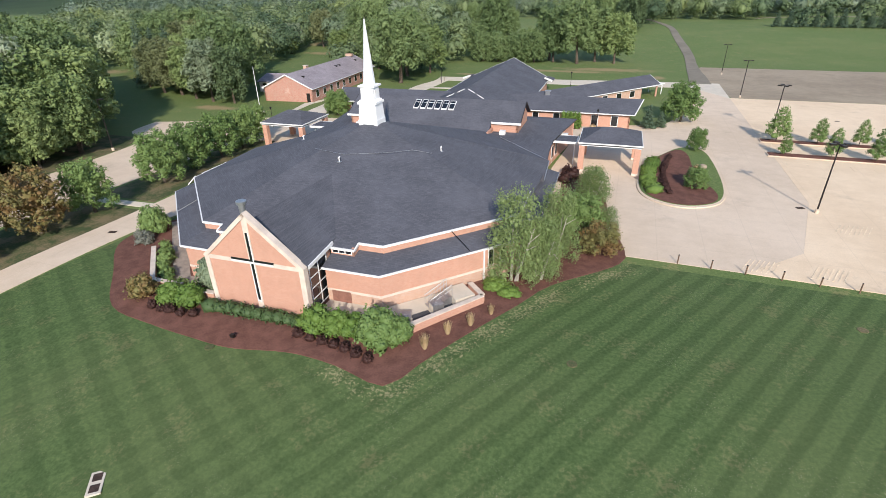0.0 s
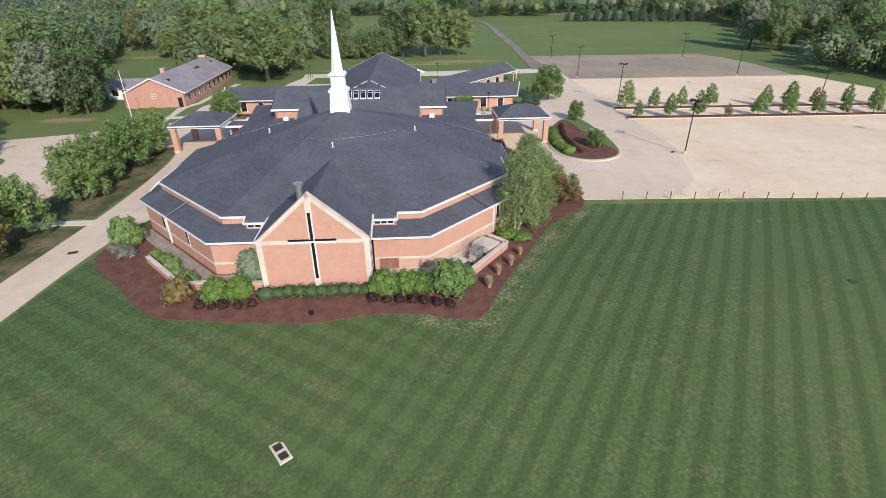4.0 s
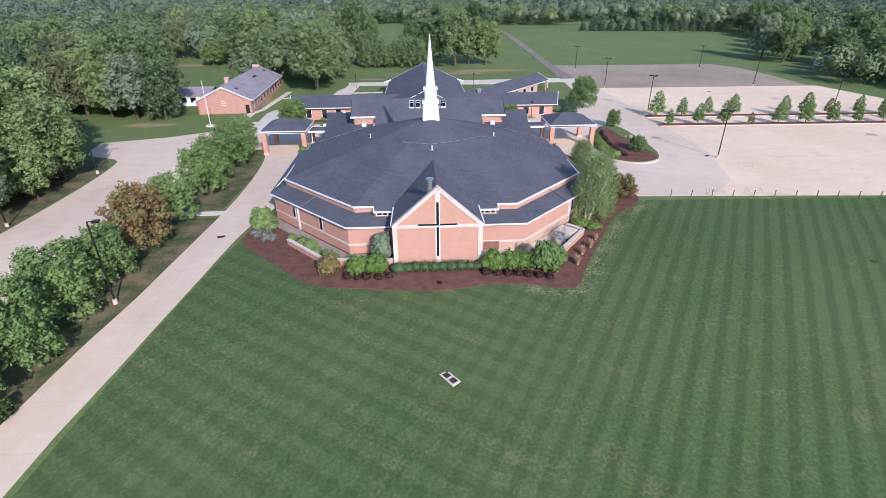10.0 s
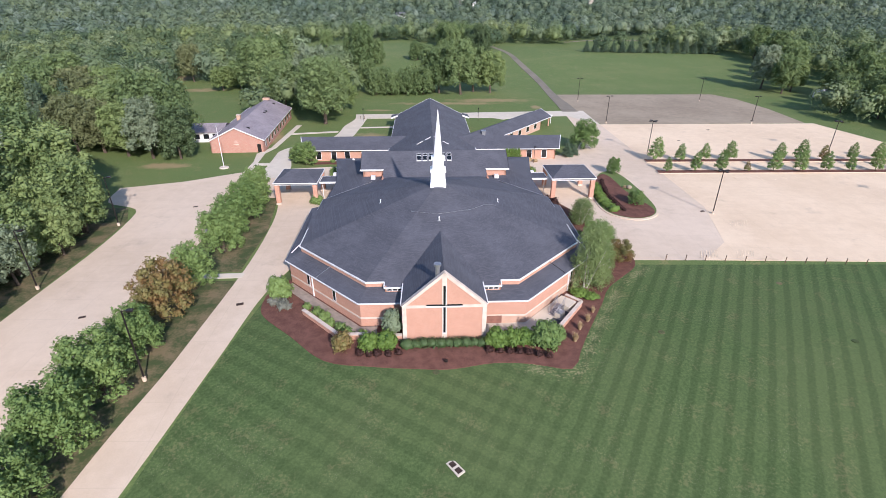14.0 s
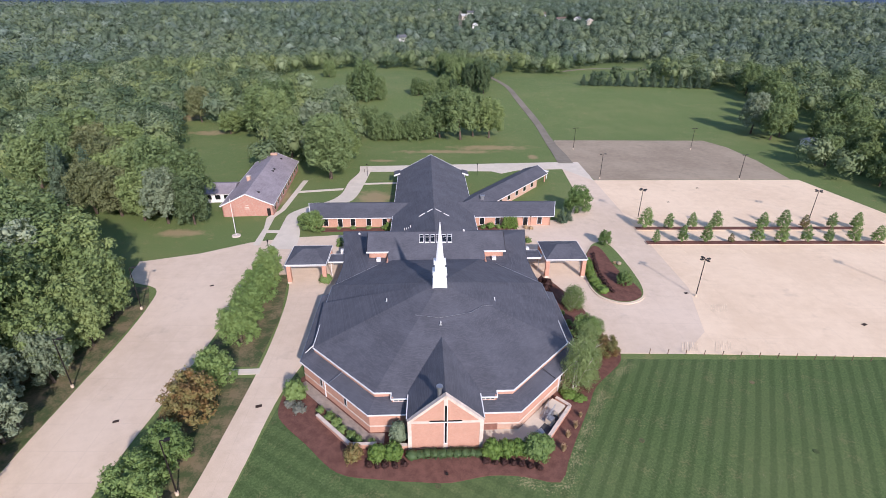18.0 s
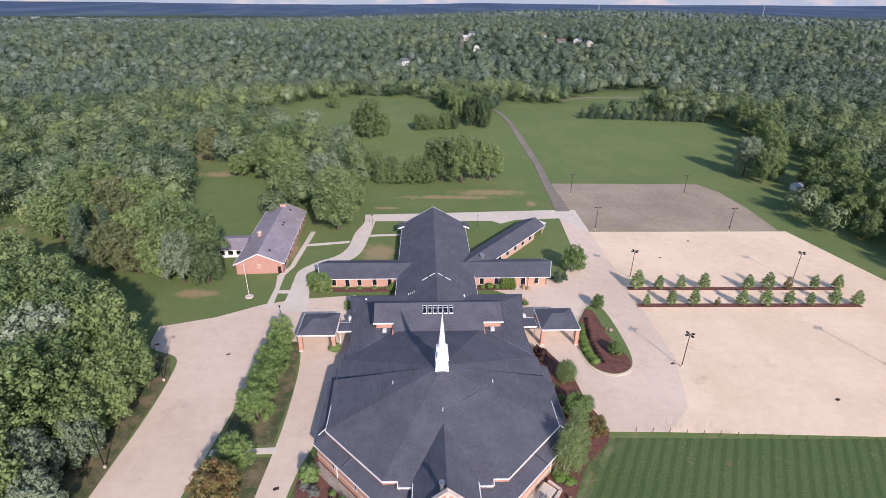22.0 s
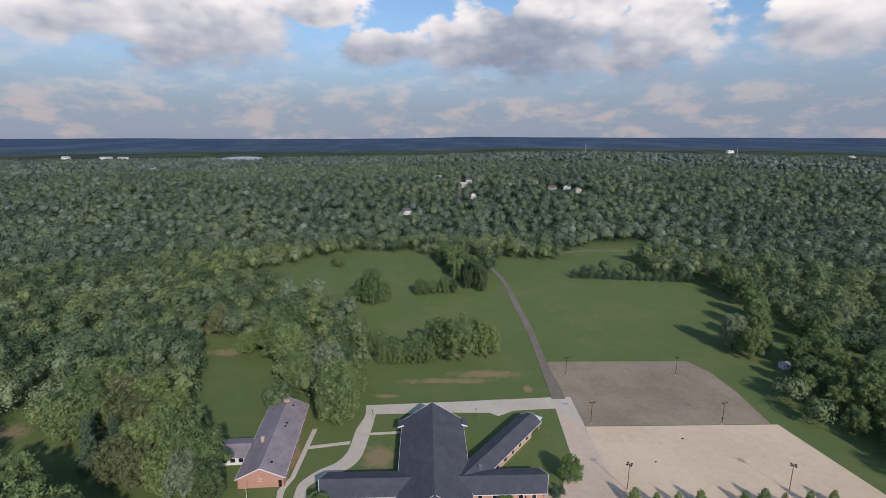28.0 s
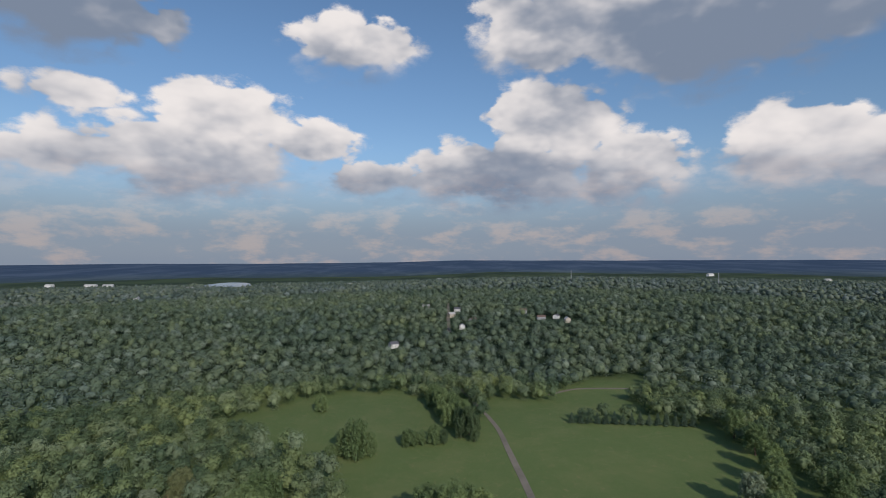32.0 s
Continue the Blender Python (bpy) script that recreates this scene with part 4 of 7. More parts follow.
def build_steeple():
    st = part("steeple", Shape().box(-1.17, 1.17, 22.93, 25.27, 9.6, 10.95), STEEPLE_WHITE, church, "tall white steeple with a tapered spire")
    c = 24.1

    def stage(name, r0, r1, z0, z1, n=4):
        s = Shape()
        turn = math.pi / n
        k = 1 / math.cos(turn)
        ring = [(math.cos(2 * math.pi * i / n + turn) * k, math.sin(2 * math.pi * i / n + turn) * k) for i in range(n)]
        s.add([(x * r0, c + y * r0, z0) for x, y in ring] + [(x * r1, c + y * r1, z1) for x, y in ring],
              [tuple(range(n))[::-1], tuple(range(n, 2 * n))] + [(i, (i + 1) % n, n + (i + 1) % n, n + i) for i in range(n)])
        return part(name, s, STEEPLE_WHITE, st)
    stage("lower_stage", 1.12, 1.0, 10.95, 12.7)
    stage("cornice", 1.16, 1.16, 12.7, 12.95)
    stage("cornice", 1.05, 0.9, 12.95, 13.15)
    stage("belfry", 0.8, 0.76, 13.15, 14.55)
    stage("cornice", 0.98, 0.98, 14.55, 14.75)
    stage("spire", 0.66, 0.04, 14.75, 21.5, 8)
    part("finial", Shape().tube((0, c, 21.4), (0, c, 21.75), 0.03, 0.01, 6), STEEL, st)
    for i in range(4):
        m = Matrix.Translation((0, c, 0)) @ Matrix.Rotation(i * math.pi / 2, 4, "Z")
        s = Shape().box(-0.42, 0.42, -0.83, -0.72, 13.3, 14.4)
        s.v = [tuple(m @ Vector(p)) for p in s.v]
        part("louvre", s, STEEPLE_WHITE, st)


def build_middle_hall():
    e, r = 6.45, 8.75
    roof("hall_roof", [(-14, 44, e), (14, 44, e), (14, 48.5, r), (-14, 48.5, r)])
    roof("hall_roof", [(9.7, 44.05, e + .025), (-9.7, 44.05, e + .025), (-9.7, 41.6, 5.22), (9.7, 41.6, 5.22)][::-1])
    roof("hall_roof", [(14, 48.5, r), (14, 52.8, e), (-14, 52.8, e), (-14, 48.5, r)])
    for side in (1, -1):
        u = side * 13.6
        s = Shape().add([(u, 44.3, 3.8), (u, 52.5, 3.8), (u, 52.5, e - .2), (u, 48.5, r - .25), (u, 44.3, e - .2),
                         (u - side * .3, 44.3, 3.8), (u - side * .3, 52.5, 3.8), (u - side * .3, 52.5, e - .2), (u - side * .3, 48.5, r - .25), (u - side * .3, 44.3, e - .2)],
                        [(0, 1, 2, 3, 4), (9, 8, 7, 6, 5)] + [(i, 5 + i, 5 + (i + 1) % 5, (i + 1) % 5) for i in range(5)])
        part("end_wall", s, BRICK, church)
        part("rake_board", Shape().bar((side * 14.05, 44, e), (side * 14.05, 48.5, r), 0.06, 0.14), DARK, church, "dark metal rake edge")
        part("rake_board", Shape().bar((side * 14.05, 48.5, r), (side * 14.05, 52.8, e), 0.06, 0.14), DARK, church, "dark metal rake edge")
        p0, p1 = ((9.6, 44.3), (13.6, 44.3)) if side > 0 else ((-13.6, 44.3), (-9.6, 44.3))
        wall("front_wall", p0, p1, 3.8, e - .15, BRICK)
        trim("fascia", (side * 9.6, 43.98, e), (side * 14.1, 43.98, e), 0.16, 0.3)
        wall("return_wall", (side * 9.6, 41.2) if side < 0 else (side * 9.6, 44.3), (side * 9.6, 44.3) if side < 0 else (side * 9.6, 41.2), 4.0, 5.6, BRICK)
        part("roof_unit", Shape().box(side * 11.6 - .4, side * 11.6 + .4, 42.6, 43.5, 4.4, 5.55), WHITE, church, "small white rooftop unit")
        # low roof round the hall
        def flip(ring):
            return [(side * p[0], *p[1:]) for p in ring][::side]
        edge = [(19.3, 34.3), (18.9, 40.0), (18.8, 45.0), (19.6, 51.0), (21.0, 59.6)]
        inner = [(13.7, 38.0, 4.9), (13.7, 41.0, 4.95), (13.7, 45.0, 5.0), (13.7, 50.0, 5.05), (13.7, 53.0, 5.1)]
        for i in range(4):
            roof("low_roof", flip([(*edge[i], 4.0), (*edge[i + 1], 4.0), inner[i + 1], inner[i]]))
            part("gutter", Shape().bar((side * edge[i][0], edge[i][1], 4.0), (side * edge[i + 1][0], edge[i + 1][1], 4.0), 0.1, 0.15), DARK, church, "dark roof edge gutter")
            q0, q1 = (side * (edge[i][0] - .4), edge[i][1]), (side * (edge[i + 1][0] - .4), edge[i + 1][1])
            wall("wall", *((q0, q1) if side > 0 else (q1, q0)), -0.3, 3.85, BRICK)
        roof("low_roof", flip([(13.7, 38.0, 4.9), (13.7, 44.4, 5.0), (9.0, 44.4, 5.0), (9.0, 43.0, 4.98)]))
        part("wall_unit", Shape().box(side * 19.9 - .5, side * 19.9 + .5, 50.6, 51.5, 2.6, 3.6), WHITE, church, "white box unit on the wall")
        part("gutter", Shape().bar((side * 21.0, 59.6, 4.0), (side * 10, 59.6, 4.0), 0.1, 0.15), DARK, church, "dark roof edge gutter")
        p0, p1 = ((20.75, 32.2), (19.2, 34.3)) if side > 0 else ((-19.2, 34.3), (-20.75, 32.2))
        wall("wall", p0, p1, -0.3, 3.3, BRICK)
        p0, p1 = ((18.42, 45.0), (19.22, 51.0)) if side > 0 else ((-19.22, 51.0), (-18.42, 45.0))
        for at in (1.2, 3.4):
            slit_window(p0, p1, at, 0.9, 2.7, 1.0)
        p0, p1 = ((20.6, 59.2), (10, 59.2)) if side > 0 else ((-10, 59.2), (-20.6, 59.2))
        wall("wall", p0, p1, -0.3, 3.85, BRICK)
    roof("low_roof", [(-21.0, 59.6, 4.0), (-13.7, 53.0, 5.1), (13.7, 53.0, 5.1), (21.0, 59.6, 4.0)][::-1])
    for i in range(6):
        u = -3.0 + i * 1.16
        z = [e + (v - 44) * (r - e) / 4.5 for v in (45.9, 47.7)]
        sky = part("skylight", Shape().slab([(u - .43, 45.9, z[0] + .16), (u + .43, 45.9, z[0] + .16), (u + .43, 47.7, z[1] + .16), (u - .43, 47.7, z[1] + .16)], 0.2), WHITE, church, "white-framed skylight")
        for a, b in ((46.0, 47.05), (47.15, 47.58)):
            za, zb = [e + (v - 44) * (r - e) / 4.5 + .175 for v in (a, b)]
            part("pane", Shape().slab([(u - .38, a, za), (u + .38, a, za), (u + .38, b, zb), (u - .38, b, zb)], 0.05), GLASS, sky)
    part("roof_dome", Shape().tube((-17, 57.0, 4.2), (-17, 57.0, 4.75), 0.3, 0.2, 12), WHITE, church, "white roof vent")
    part("roof_dome", Shape().tube((6.6, 58.0, 4.2), (6.6, 58.0, 4.9), 0.3, 0.2, 12), WHITE, church, "white roof vent")
    for i in range(4):
        u = -6.9 + i * 0.45
        part("roof_pipe", Shape().tube((u, 59.0 + i * .1, 4.3), (u, 59.0 + i * .1, 5.0 if i < 3 else 5.5), 0.07, 0.07, 8), WHITE, church)


def build_rear():
    zr, ze = 7.3, 3.0
    roof("rear_roof", [(0, 49.5, zr), (0, 111.5, zr), (-10.3, 107.3, ze), (-10.3, 57.0, ze)])
    roof("rear_roof", [(0, 111.5, zr), (0, 49.5, zr), (10.3, 57.0, ze), (10.3, 107.3, ze)])
    for side in (1, -1):
        trim("rake_board", (side * 10.3, 107.3, ze), (0, 111.5, zr), 0.16, 0.3)
        trim("fascia", (side * 10.3, 60, ze), (side * 10.3, 107.3, ze), 0.1, 0.17)
        p0, p1 = ((9.8, 59), (9.8, 106.5)) if side > 0 else ((-9.8, 106.5), (-9.8, 59))
        wall("wall", p0, p1, -0.2, 2.85, BRICK)
        part("roof_return", Shape().slab([(side * 9.7, 103.0, ze + .55), (side * 11.6, 103.0, ze + .1), (side * 11.6, 107.6, ze + .1), (side * 9.7, 107.6, ze + .55)][::side], 0.2), SHINGLE, church)
        part("return_board", Shape().bar((side * 11.6, 102.9, ze + .25), (side * 9.6, 102.9, ze + .95), 0.16, 0.4), WHITE, church, "white return board")
        for k in range(2):
            a = side * (0.35 + k * 1.9)
            b = a + side * 1.35
            part("ridge_flashing", Shape().bar((a, 65.0 - k * .75, zr - abs(a) * .417 + .1), (b, 64.45 - k * .75, zr - abs(b) * .417 + .1), 0.2, 0.08), WHITE, church, "white flashing strip on the roof")
    s = Shape().add([(-9.8, 106.5, -.2), (9.8, 106.5, -.2), (9.8, 106.5, 2.9), (0, 106.5, 7.0), (-9.8, 106.5, 2.9)], [(0, 1, 2, 3, 4)])
    part("end_wall", s, BRICK, church)
    # long low wings
    for side in (1, -1):
        def flip(ring):
            return [(side * p[0], *p[1:]) for p in ring][::side]
        ea, eb, rv = 70.2, 81.2, 75.7
        roof("wing_roof", flip([(4.6, ea, 2.8), (30.6, ea, 2.8), (32.0, rv, 4.7), (4.0, rv, 4.7)]))
        roof("wing_roof", flip([(4.0, rv, 4.7), (32.0, rv, 4.7), (30.6, eb, 2.8), (4.6, eb, 2.8)]))
        trim("fascia", (side * 10.3, ea, 2.8), (side * 30.6, ea, 2.8), 0.1, 0.17)
        trim("rake_board", (side * 30.6, ea, 2.8), (side * 32.0, rv, 4.7), 0.14, 0.24)
        trim("rake_board", (side * 32.0, rv, 4.7), (side * 30.6, eb, 2.8), 0.14, 0.24)
        p0, p1 = ((9.8, 71.0), (29.9, 71.0)) if side > 0 else ((-29.9, 71.0), (-9.8, 71.0))
        wall("wing_wall", p0, p1, -0.2, 2.62, BRICK)
        wall("wing_wall", (side * 29.9, 71.0 if side > 0 else 80.4), (side * 29.9, 80.4 if side > 0 else 71.0), -0.2, 2.62, BRICK)
        part("wing_gable", Shape().add([(side * 29.9, 71.0, 2.6), (side * 29.9, 80.4, 2.6), (side * 29.9, rv, 4.4)], [(0, 1, 2)]), BRICK, church)
        for at in (2.0, 6.0, 10.0, 13.2, 16.8):
            a = at if side > 0 else 20.1 - at - 1.1
            door = abs(at - 13.2) < .1
            w = part("door" if door else "window", on_wall(p0, p1, a - .1, a + 1.2, 0.0 if door else 0.35, 2.35, 0.03, 0.1), WHITE, church, "glazed entrance door" if door else "white-framed window")
            part("pane", on_wall(p0, p1, a, a + 1.1, 0.1 if door else 0.45, 2.25, 0.045, 0.05), GLASS, w)
    # the wing that runs off at an angle
    d, n, o = Vector((.629, .777)), Vector((-.777, .629)), Vector((16.6, 80.1))

    def at(along, across, z):
        p = o + d * along + n * across
        return (p.x, p.y, z)
    roof("angled_roof", [at(-8, 0, 2.8), at(32.3, 0, 2.8), at(33.2, 4.2, 4.5), at(-8, 4.2, 4.5)])
    roof("angled_roof", [at(-8, 4.2, 4.5), at(33.2, 4.2, 4.5), at(32.3, 8.4, 2.8), at(-8, 8.4, 2.8)])
    trim("fascia", at(0, 0, 2.8), at(32.3, 0, 2.8), 0.1, 0.17)
    trim("rake_board", at(32.3, 0, 2.8), at(33.2, 4.2, 4.5), 0.1, 0.17)
    trim("rake_board", at(33.2, 4.2, 4.5), at(32.3, 8.4, 2.8), 0.1, 0.17)
    wall("angled_wall", at(0, .5, 0)[:2], at(26, .5, 0)[:2], -0.2, 2.65, PALE_BRICK)
    wall("angled_wall", at(26, .5, 0)[:2], at(26, 7.9, 0)[:2], -0.2, 2.65, BRICK)
    wall("angled_wall", at(26, 7.9, 0)[:2], at(4, 7.9, 0)[:2], -0.2, 2.65, BRICK)
    part("porch_post", Shape().tube(at(31.7, .7, 0), at(31.7, .7, 2.7), 0.22, 0.22, 8), BRICK, church)
    part("porch_post", Shape().tube(at(31.7, 7.6, 0), at(31.7, 7.6, 2.7), 0.22, 0.22, 8), BRICK, church)
    p0, p1 = at(0, .5, 0)[:2], at(26, .5, 0)[:2]
    for i in range(5):
        a = 3.5 + i * 4.6
        w = part("window", on_wall(p0, p1, a - .1, a + 1.6, 0.8, 2.3, 0.03, 0.1), WHITE, church)
        part("pane", on_wall(p0, p1, a, a + 1.5, 0.9, 2.2, 0.045, 0.05), GLASS, w)
    canopy = part("porch_canopy", Shape().slab([at(29.0, 1.2, 2.62), at(35.4, 1.2, 2.62), at(35.4, 5.6, 2.62), at(29.0, 5.6, 2.62)], 0.22), WHITE, church, "flat white porch canopy")
    for p, q in ((35.0, 1.6), (35.0, 5.2)):
        part("post", Shape().tube(at(p, q, -.1), at(p, q, 2.42), 0.1, 0.1, 8), WHITE, canopy)
    b = at(-2, 2.6, 0)
    unit = part("roof_fan", Shape().box(b[0] - .45, b[0] + .45, b[1] - .45, b[1] + .45, 3.4, 4.7), STEEL, church, "grey rooftop fan unit")
    part("fan_cap", Shape().box(b[0] - .6, b[0] + .6, b[1] - .6, b[1] + .6, 4.7, 4.85), STEEL, unit)


def build_portico(side):
    m = TURN @ Matrix.Translation((26.85 if side > 0 else -26.25, 48.1 if side > 0 else 47.2, 0))
    ob = empty("portico", m, "brick-columned entrance portico with a hipped charcoal roof", "portico", "entrance porticos")
    e, p = 4.35, 5.75
    x, y = (4.35 if side > 0 else 4.1), 4.35
    c = [(-x, -y, e), (x, -y, e), (x, y, e), (-x, y, e)]
    r0, r1 = (-1.2, 0, p), (1.2, 0, p)
    for ring in ([c[0], c[1], r1, r0], [c[1], c[2], r1], [c[2], c[3], r0, r1], [c[3], c[0], r0]):
        part("roof", Shape().slab(ring, 0.12), SHINGLE, ob)
    for a, b in zip(c, c[1:] + c[:1]):
        part("fascia", Shape().bar((a[0], a[1], e + .02), (b[0], b[1], e + .02), 0.09, 0.18), WHITE, ob, "white fascia board")
    part("soffit", Shape().box(-x + .1, x - .1, -y + .1, y - .1, e - .45, e - .38), WHITE, ob)
    for u in (-x + .55, x - .55):
        for v in (-y + .55, y - .55):
            col = part("column", Shape().box(u - .4, u + .4, v - .4, v + .4, -0.2, e - .45), BRICK, ob, "square brick column")
            part("plinth", Shape().box(u - .46, u + .46, v - .46, v + .46, -0.2, 0.35), STONE, col)
    lk = empty("link_canopy", TURN @ Matrix.Translation((side * 20.2, 47.75 if side > 0 else 46.9, 0)), "flat dark canopy with a white rim between portico and church", "canopy", "link canopies")
    part("deck", Shape().box(-2.1, 1.95, -1.75, 1.75, 3.55, 3.72), SHINGLE, lk)
    for a, b in (((-1.95, -1.75), (1.95, -1.75)), ((1.95, -1.75), (1.95, 1.75)), ((1.95, 1.75), (-1.95, 1.75)), ((-1.95, 1.75), (-1.95, -1.75))):
        part("edge", Shape().bar((*a, 3.75), (*b, 3.75), 0.16, 0.32), WHITE, lk)
    for u in (-1.6, 1.6):
        part("post", Shape().tube((u, -.8, -.1), (u, -.8, 3.4), 0.09, 0.09, 8), WHITE, lk)


build_front_gable()
build_sanctuary()
build_steeple()
build_middle_hall()
build_rear()
for side in (1, -1):
    build_portico(side)


# ---- the older brick hall behind the lawn ----
def build_old_hall():
    m = pose(-57.1, 77.3, 0, 0, 0, 4.3)
    ob = empty("brick_hall", m, "long older red brick hall with a weathered brown shingle gable roof", "hall")
    w, l, e, r = 13.0, 39.0, 3.3, 6.4
    for x0, x1 in ((-0.45, w / 2), (w / 2, w + .45)):
        za, zb = (e - .15, r) if x0 < 0 else (r, e - .15)
        part("roof", Shape().slab([(x0, -.4, za), (x1, -.4, zb), (x1, l + .4, zb), (x0, l + .4, za)], 0.16), SHINGLE2, ob)
    for y in (0, l):
        s = Shape().add([(0, y, -.3), (w, y, -.3), (w, y, e), (w / 2, y, r - .1), (0, y, e)], [(0, 1, 2, 3, 4)])
        part("gable_wall", s, BRICK2, ob)
    for y in (-.42, l + .42):
        for a, b in (((-.45, y, e - .13), (w / 2, y, r + .02)), ((w / 2, y, r + .02), (w + .45, y, e - .13))):
            part("rake_board", Shape().bar(a, b, 0.1, 0.26), WHITE, ob)
    for x in (0.0, w):
        p0, p1 = ((w, 0), (w, l)) if x else ((0, l), (0, 0))
        wall("long_wall", p0, p1, -.3, e - .1, BRICK2, 0.3, ob)
        for i in range(10):
            a = 1.8 + i * 3.8
            win = part("window", on_wall(p0, p1, a, a + 1.5, 0.9, 2.6, 0.03, 0.1), WHITE, ob, "white-framed window")
            part("pane", on_wall(p0, p1, a + .1, a + 1.4, 1.0, 2.5, 0.045, 0.05), GLASS, win)
        part("gutter", Shape().bar((x + (.45 if x else -.45), -.4, e - .12), (x + (.45 if x else -.45), l + .4, e - .12), 0.1, 0.14), WHITE, ob)
    part("door", Shape().box(w - 1.6, w - .7, -.06, .1, 0, 2.1), DARK, ob, "dark door in the gable end")
    for i in range(3):
        part("sign_bar", Shape().box(w / 2 - .8 + .1 * i, w / 2 + .5 - .1 * i, -.05, .05, 2.0 + i * .45, 2.14 + i * .45), STONE, ob, "raised stone brick pattern")
    ch = part("chimney", Shape().box(3.2, 4.1, 14.4, 15.6, 4.2, 6.3), PALE_BRICK, ob, "buff chimney")
    part("cap", Shape().box(3.1, 4.2, 14.3, 15.7, 6.3, 6.42), STONE, ch)
    part("ridge_vent", Shape().box(w / 2 - 1.0, w / 2 + 1.0, l - 3, l - 2, r - .1, r + .55), PALE_BRICK, ob)
    for y in (3.5, 22.0, 24.0, 35.0):
        z = r - 2.2 * .463 - .05
        part("roof_vent", Shape().box(w / 2 + 2.0, w / 2 + 2.7, y, y + .5, z - .3, z + .2), DARK, ob)
    an = empty("brick_annex", m @ Matrix.Translation((-8.6, 11.0, 0)), "low annex with a brown shingle roof beside the brick hall", "annex")
    part("wall", Shape().box(0, 8.5, 0, 9.5, -.3, 2.7), WHITE, an, "white siding wall")
    for ring in ([(-.4, -.4, 2.7), (8.6, -.4, 2.7), (8.6, 4.8, 4.1), (-.4, 4.8, 4.1)], [(-.4, 4.8, 4.1), (8.6, 4.8, 4.1), (8.6, 9.9, 2.7), (-.4, 9.9, 2.7)]):
        part("roof", Shape().slab(ring, 0.15), SHINGLE2, an)
    for i in range(3):
        win = part("window", Shape().box(1.0 + i * 2.4, 2.4 + i * 2.4, -.05, .1, .9, 2.2), DARK, an)
        part("pane", Shape().box(1.1 + i * 2.4, 2.3 + i * 2.4, -.07, .05, 1.0, 2.1), GLASS, win)


build_old_hall()


# ---- trees ----
def icosphere(level):
    bm = bmesh.new()
    bmesh.ops.create_icosphere(bm, subdivisions=level, radius=1.0)
    bm.verts.ensure_lookup_table()
    v = np.array([tuple(p.co) for p in bm.verts])
    f = np.array([[q.index for q in p.verts] for p in bm.faces])
    bm.free()
    return v, f


BALL1, BALL2 = icosphere(1), icosphere(2)


def raw_mesh(name, verts, faces, mat):
    """A mesh from arrays; faces all have the same number of corners."""
    me = bpy.data.meshes.new(name)
    n, k = faces.shape
    me.vertices.add(len(verts))
    me.vertices.foreach_set("co", np.ascontiguousarray(verts, dtype=np.float32).ravel())
    me.loops.add(n * k)
    me.loops.foreach_set("vertex_index", np.ascontiguousarray(faces, dtype=np.int32).ravel())
    me.polygons.add(n)
    me.polygons.foreach_set("loop_start", np.arange(0, n * k, k, dtype=np.int32))
    me.materials.append(mat)
    me.update(calc_edges=True)
    return me


def leaf_tris(rng, centre, normal, size, loose=0.30):
    """Kinked leaf sprays as pairs of triangles round the given places."""
    n = len(centre)
    normal = normal / np.linalg.norm(normal, axis=1, keepdims=True)
    face = normal + rng.normal(size=(n, 3)) * loose
    face /= np.linalg.norm(face, axis=1, keepdims=True)
    along = np.cross(face, rng.normal(size=(n, 3)))
    along /= np.linalg.norm(along, axis=1, keepdims=True)
    side = np.cross(along, face)
    s = (size * rng.uniform(0.55, 1.35, n))[:, None]
    fold = np.cross(along, side) * s * rng.uniform(-0.25, 0.25, (n, 1))
    a, c = centre - along * s * 0.55, centre + along * s * 0.75
    b, d = centre + side * s * 0.42 - fold, centre - side * s * 0.42 - fold
    v = np.stack([a, b, c, d], 1).reshape(-1, 3)
    i = np.arange(n)[:, None] * 4
    f = np.concatenate([i + [0, 1, 2], i + [0, 2, 3]], 0)
    return v, f


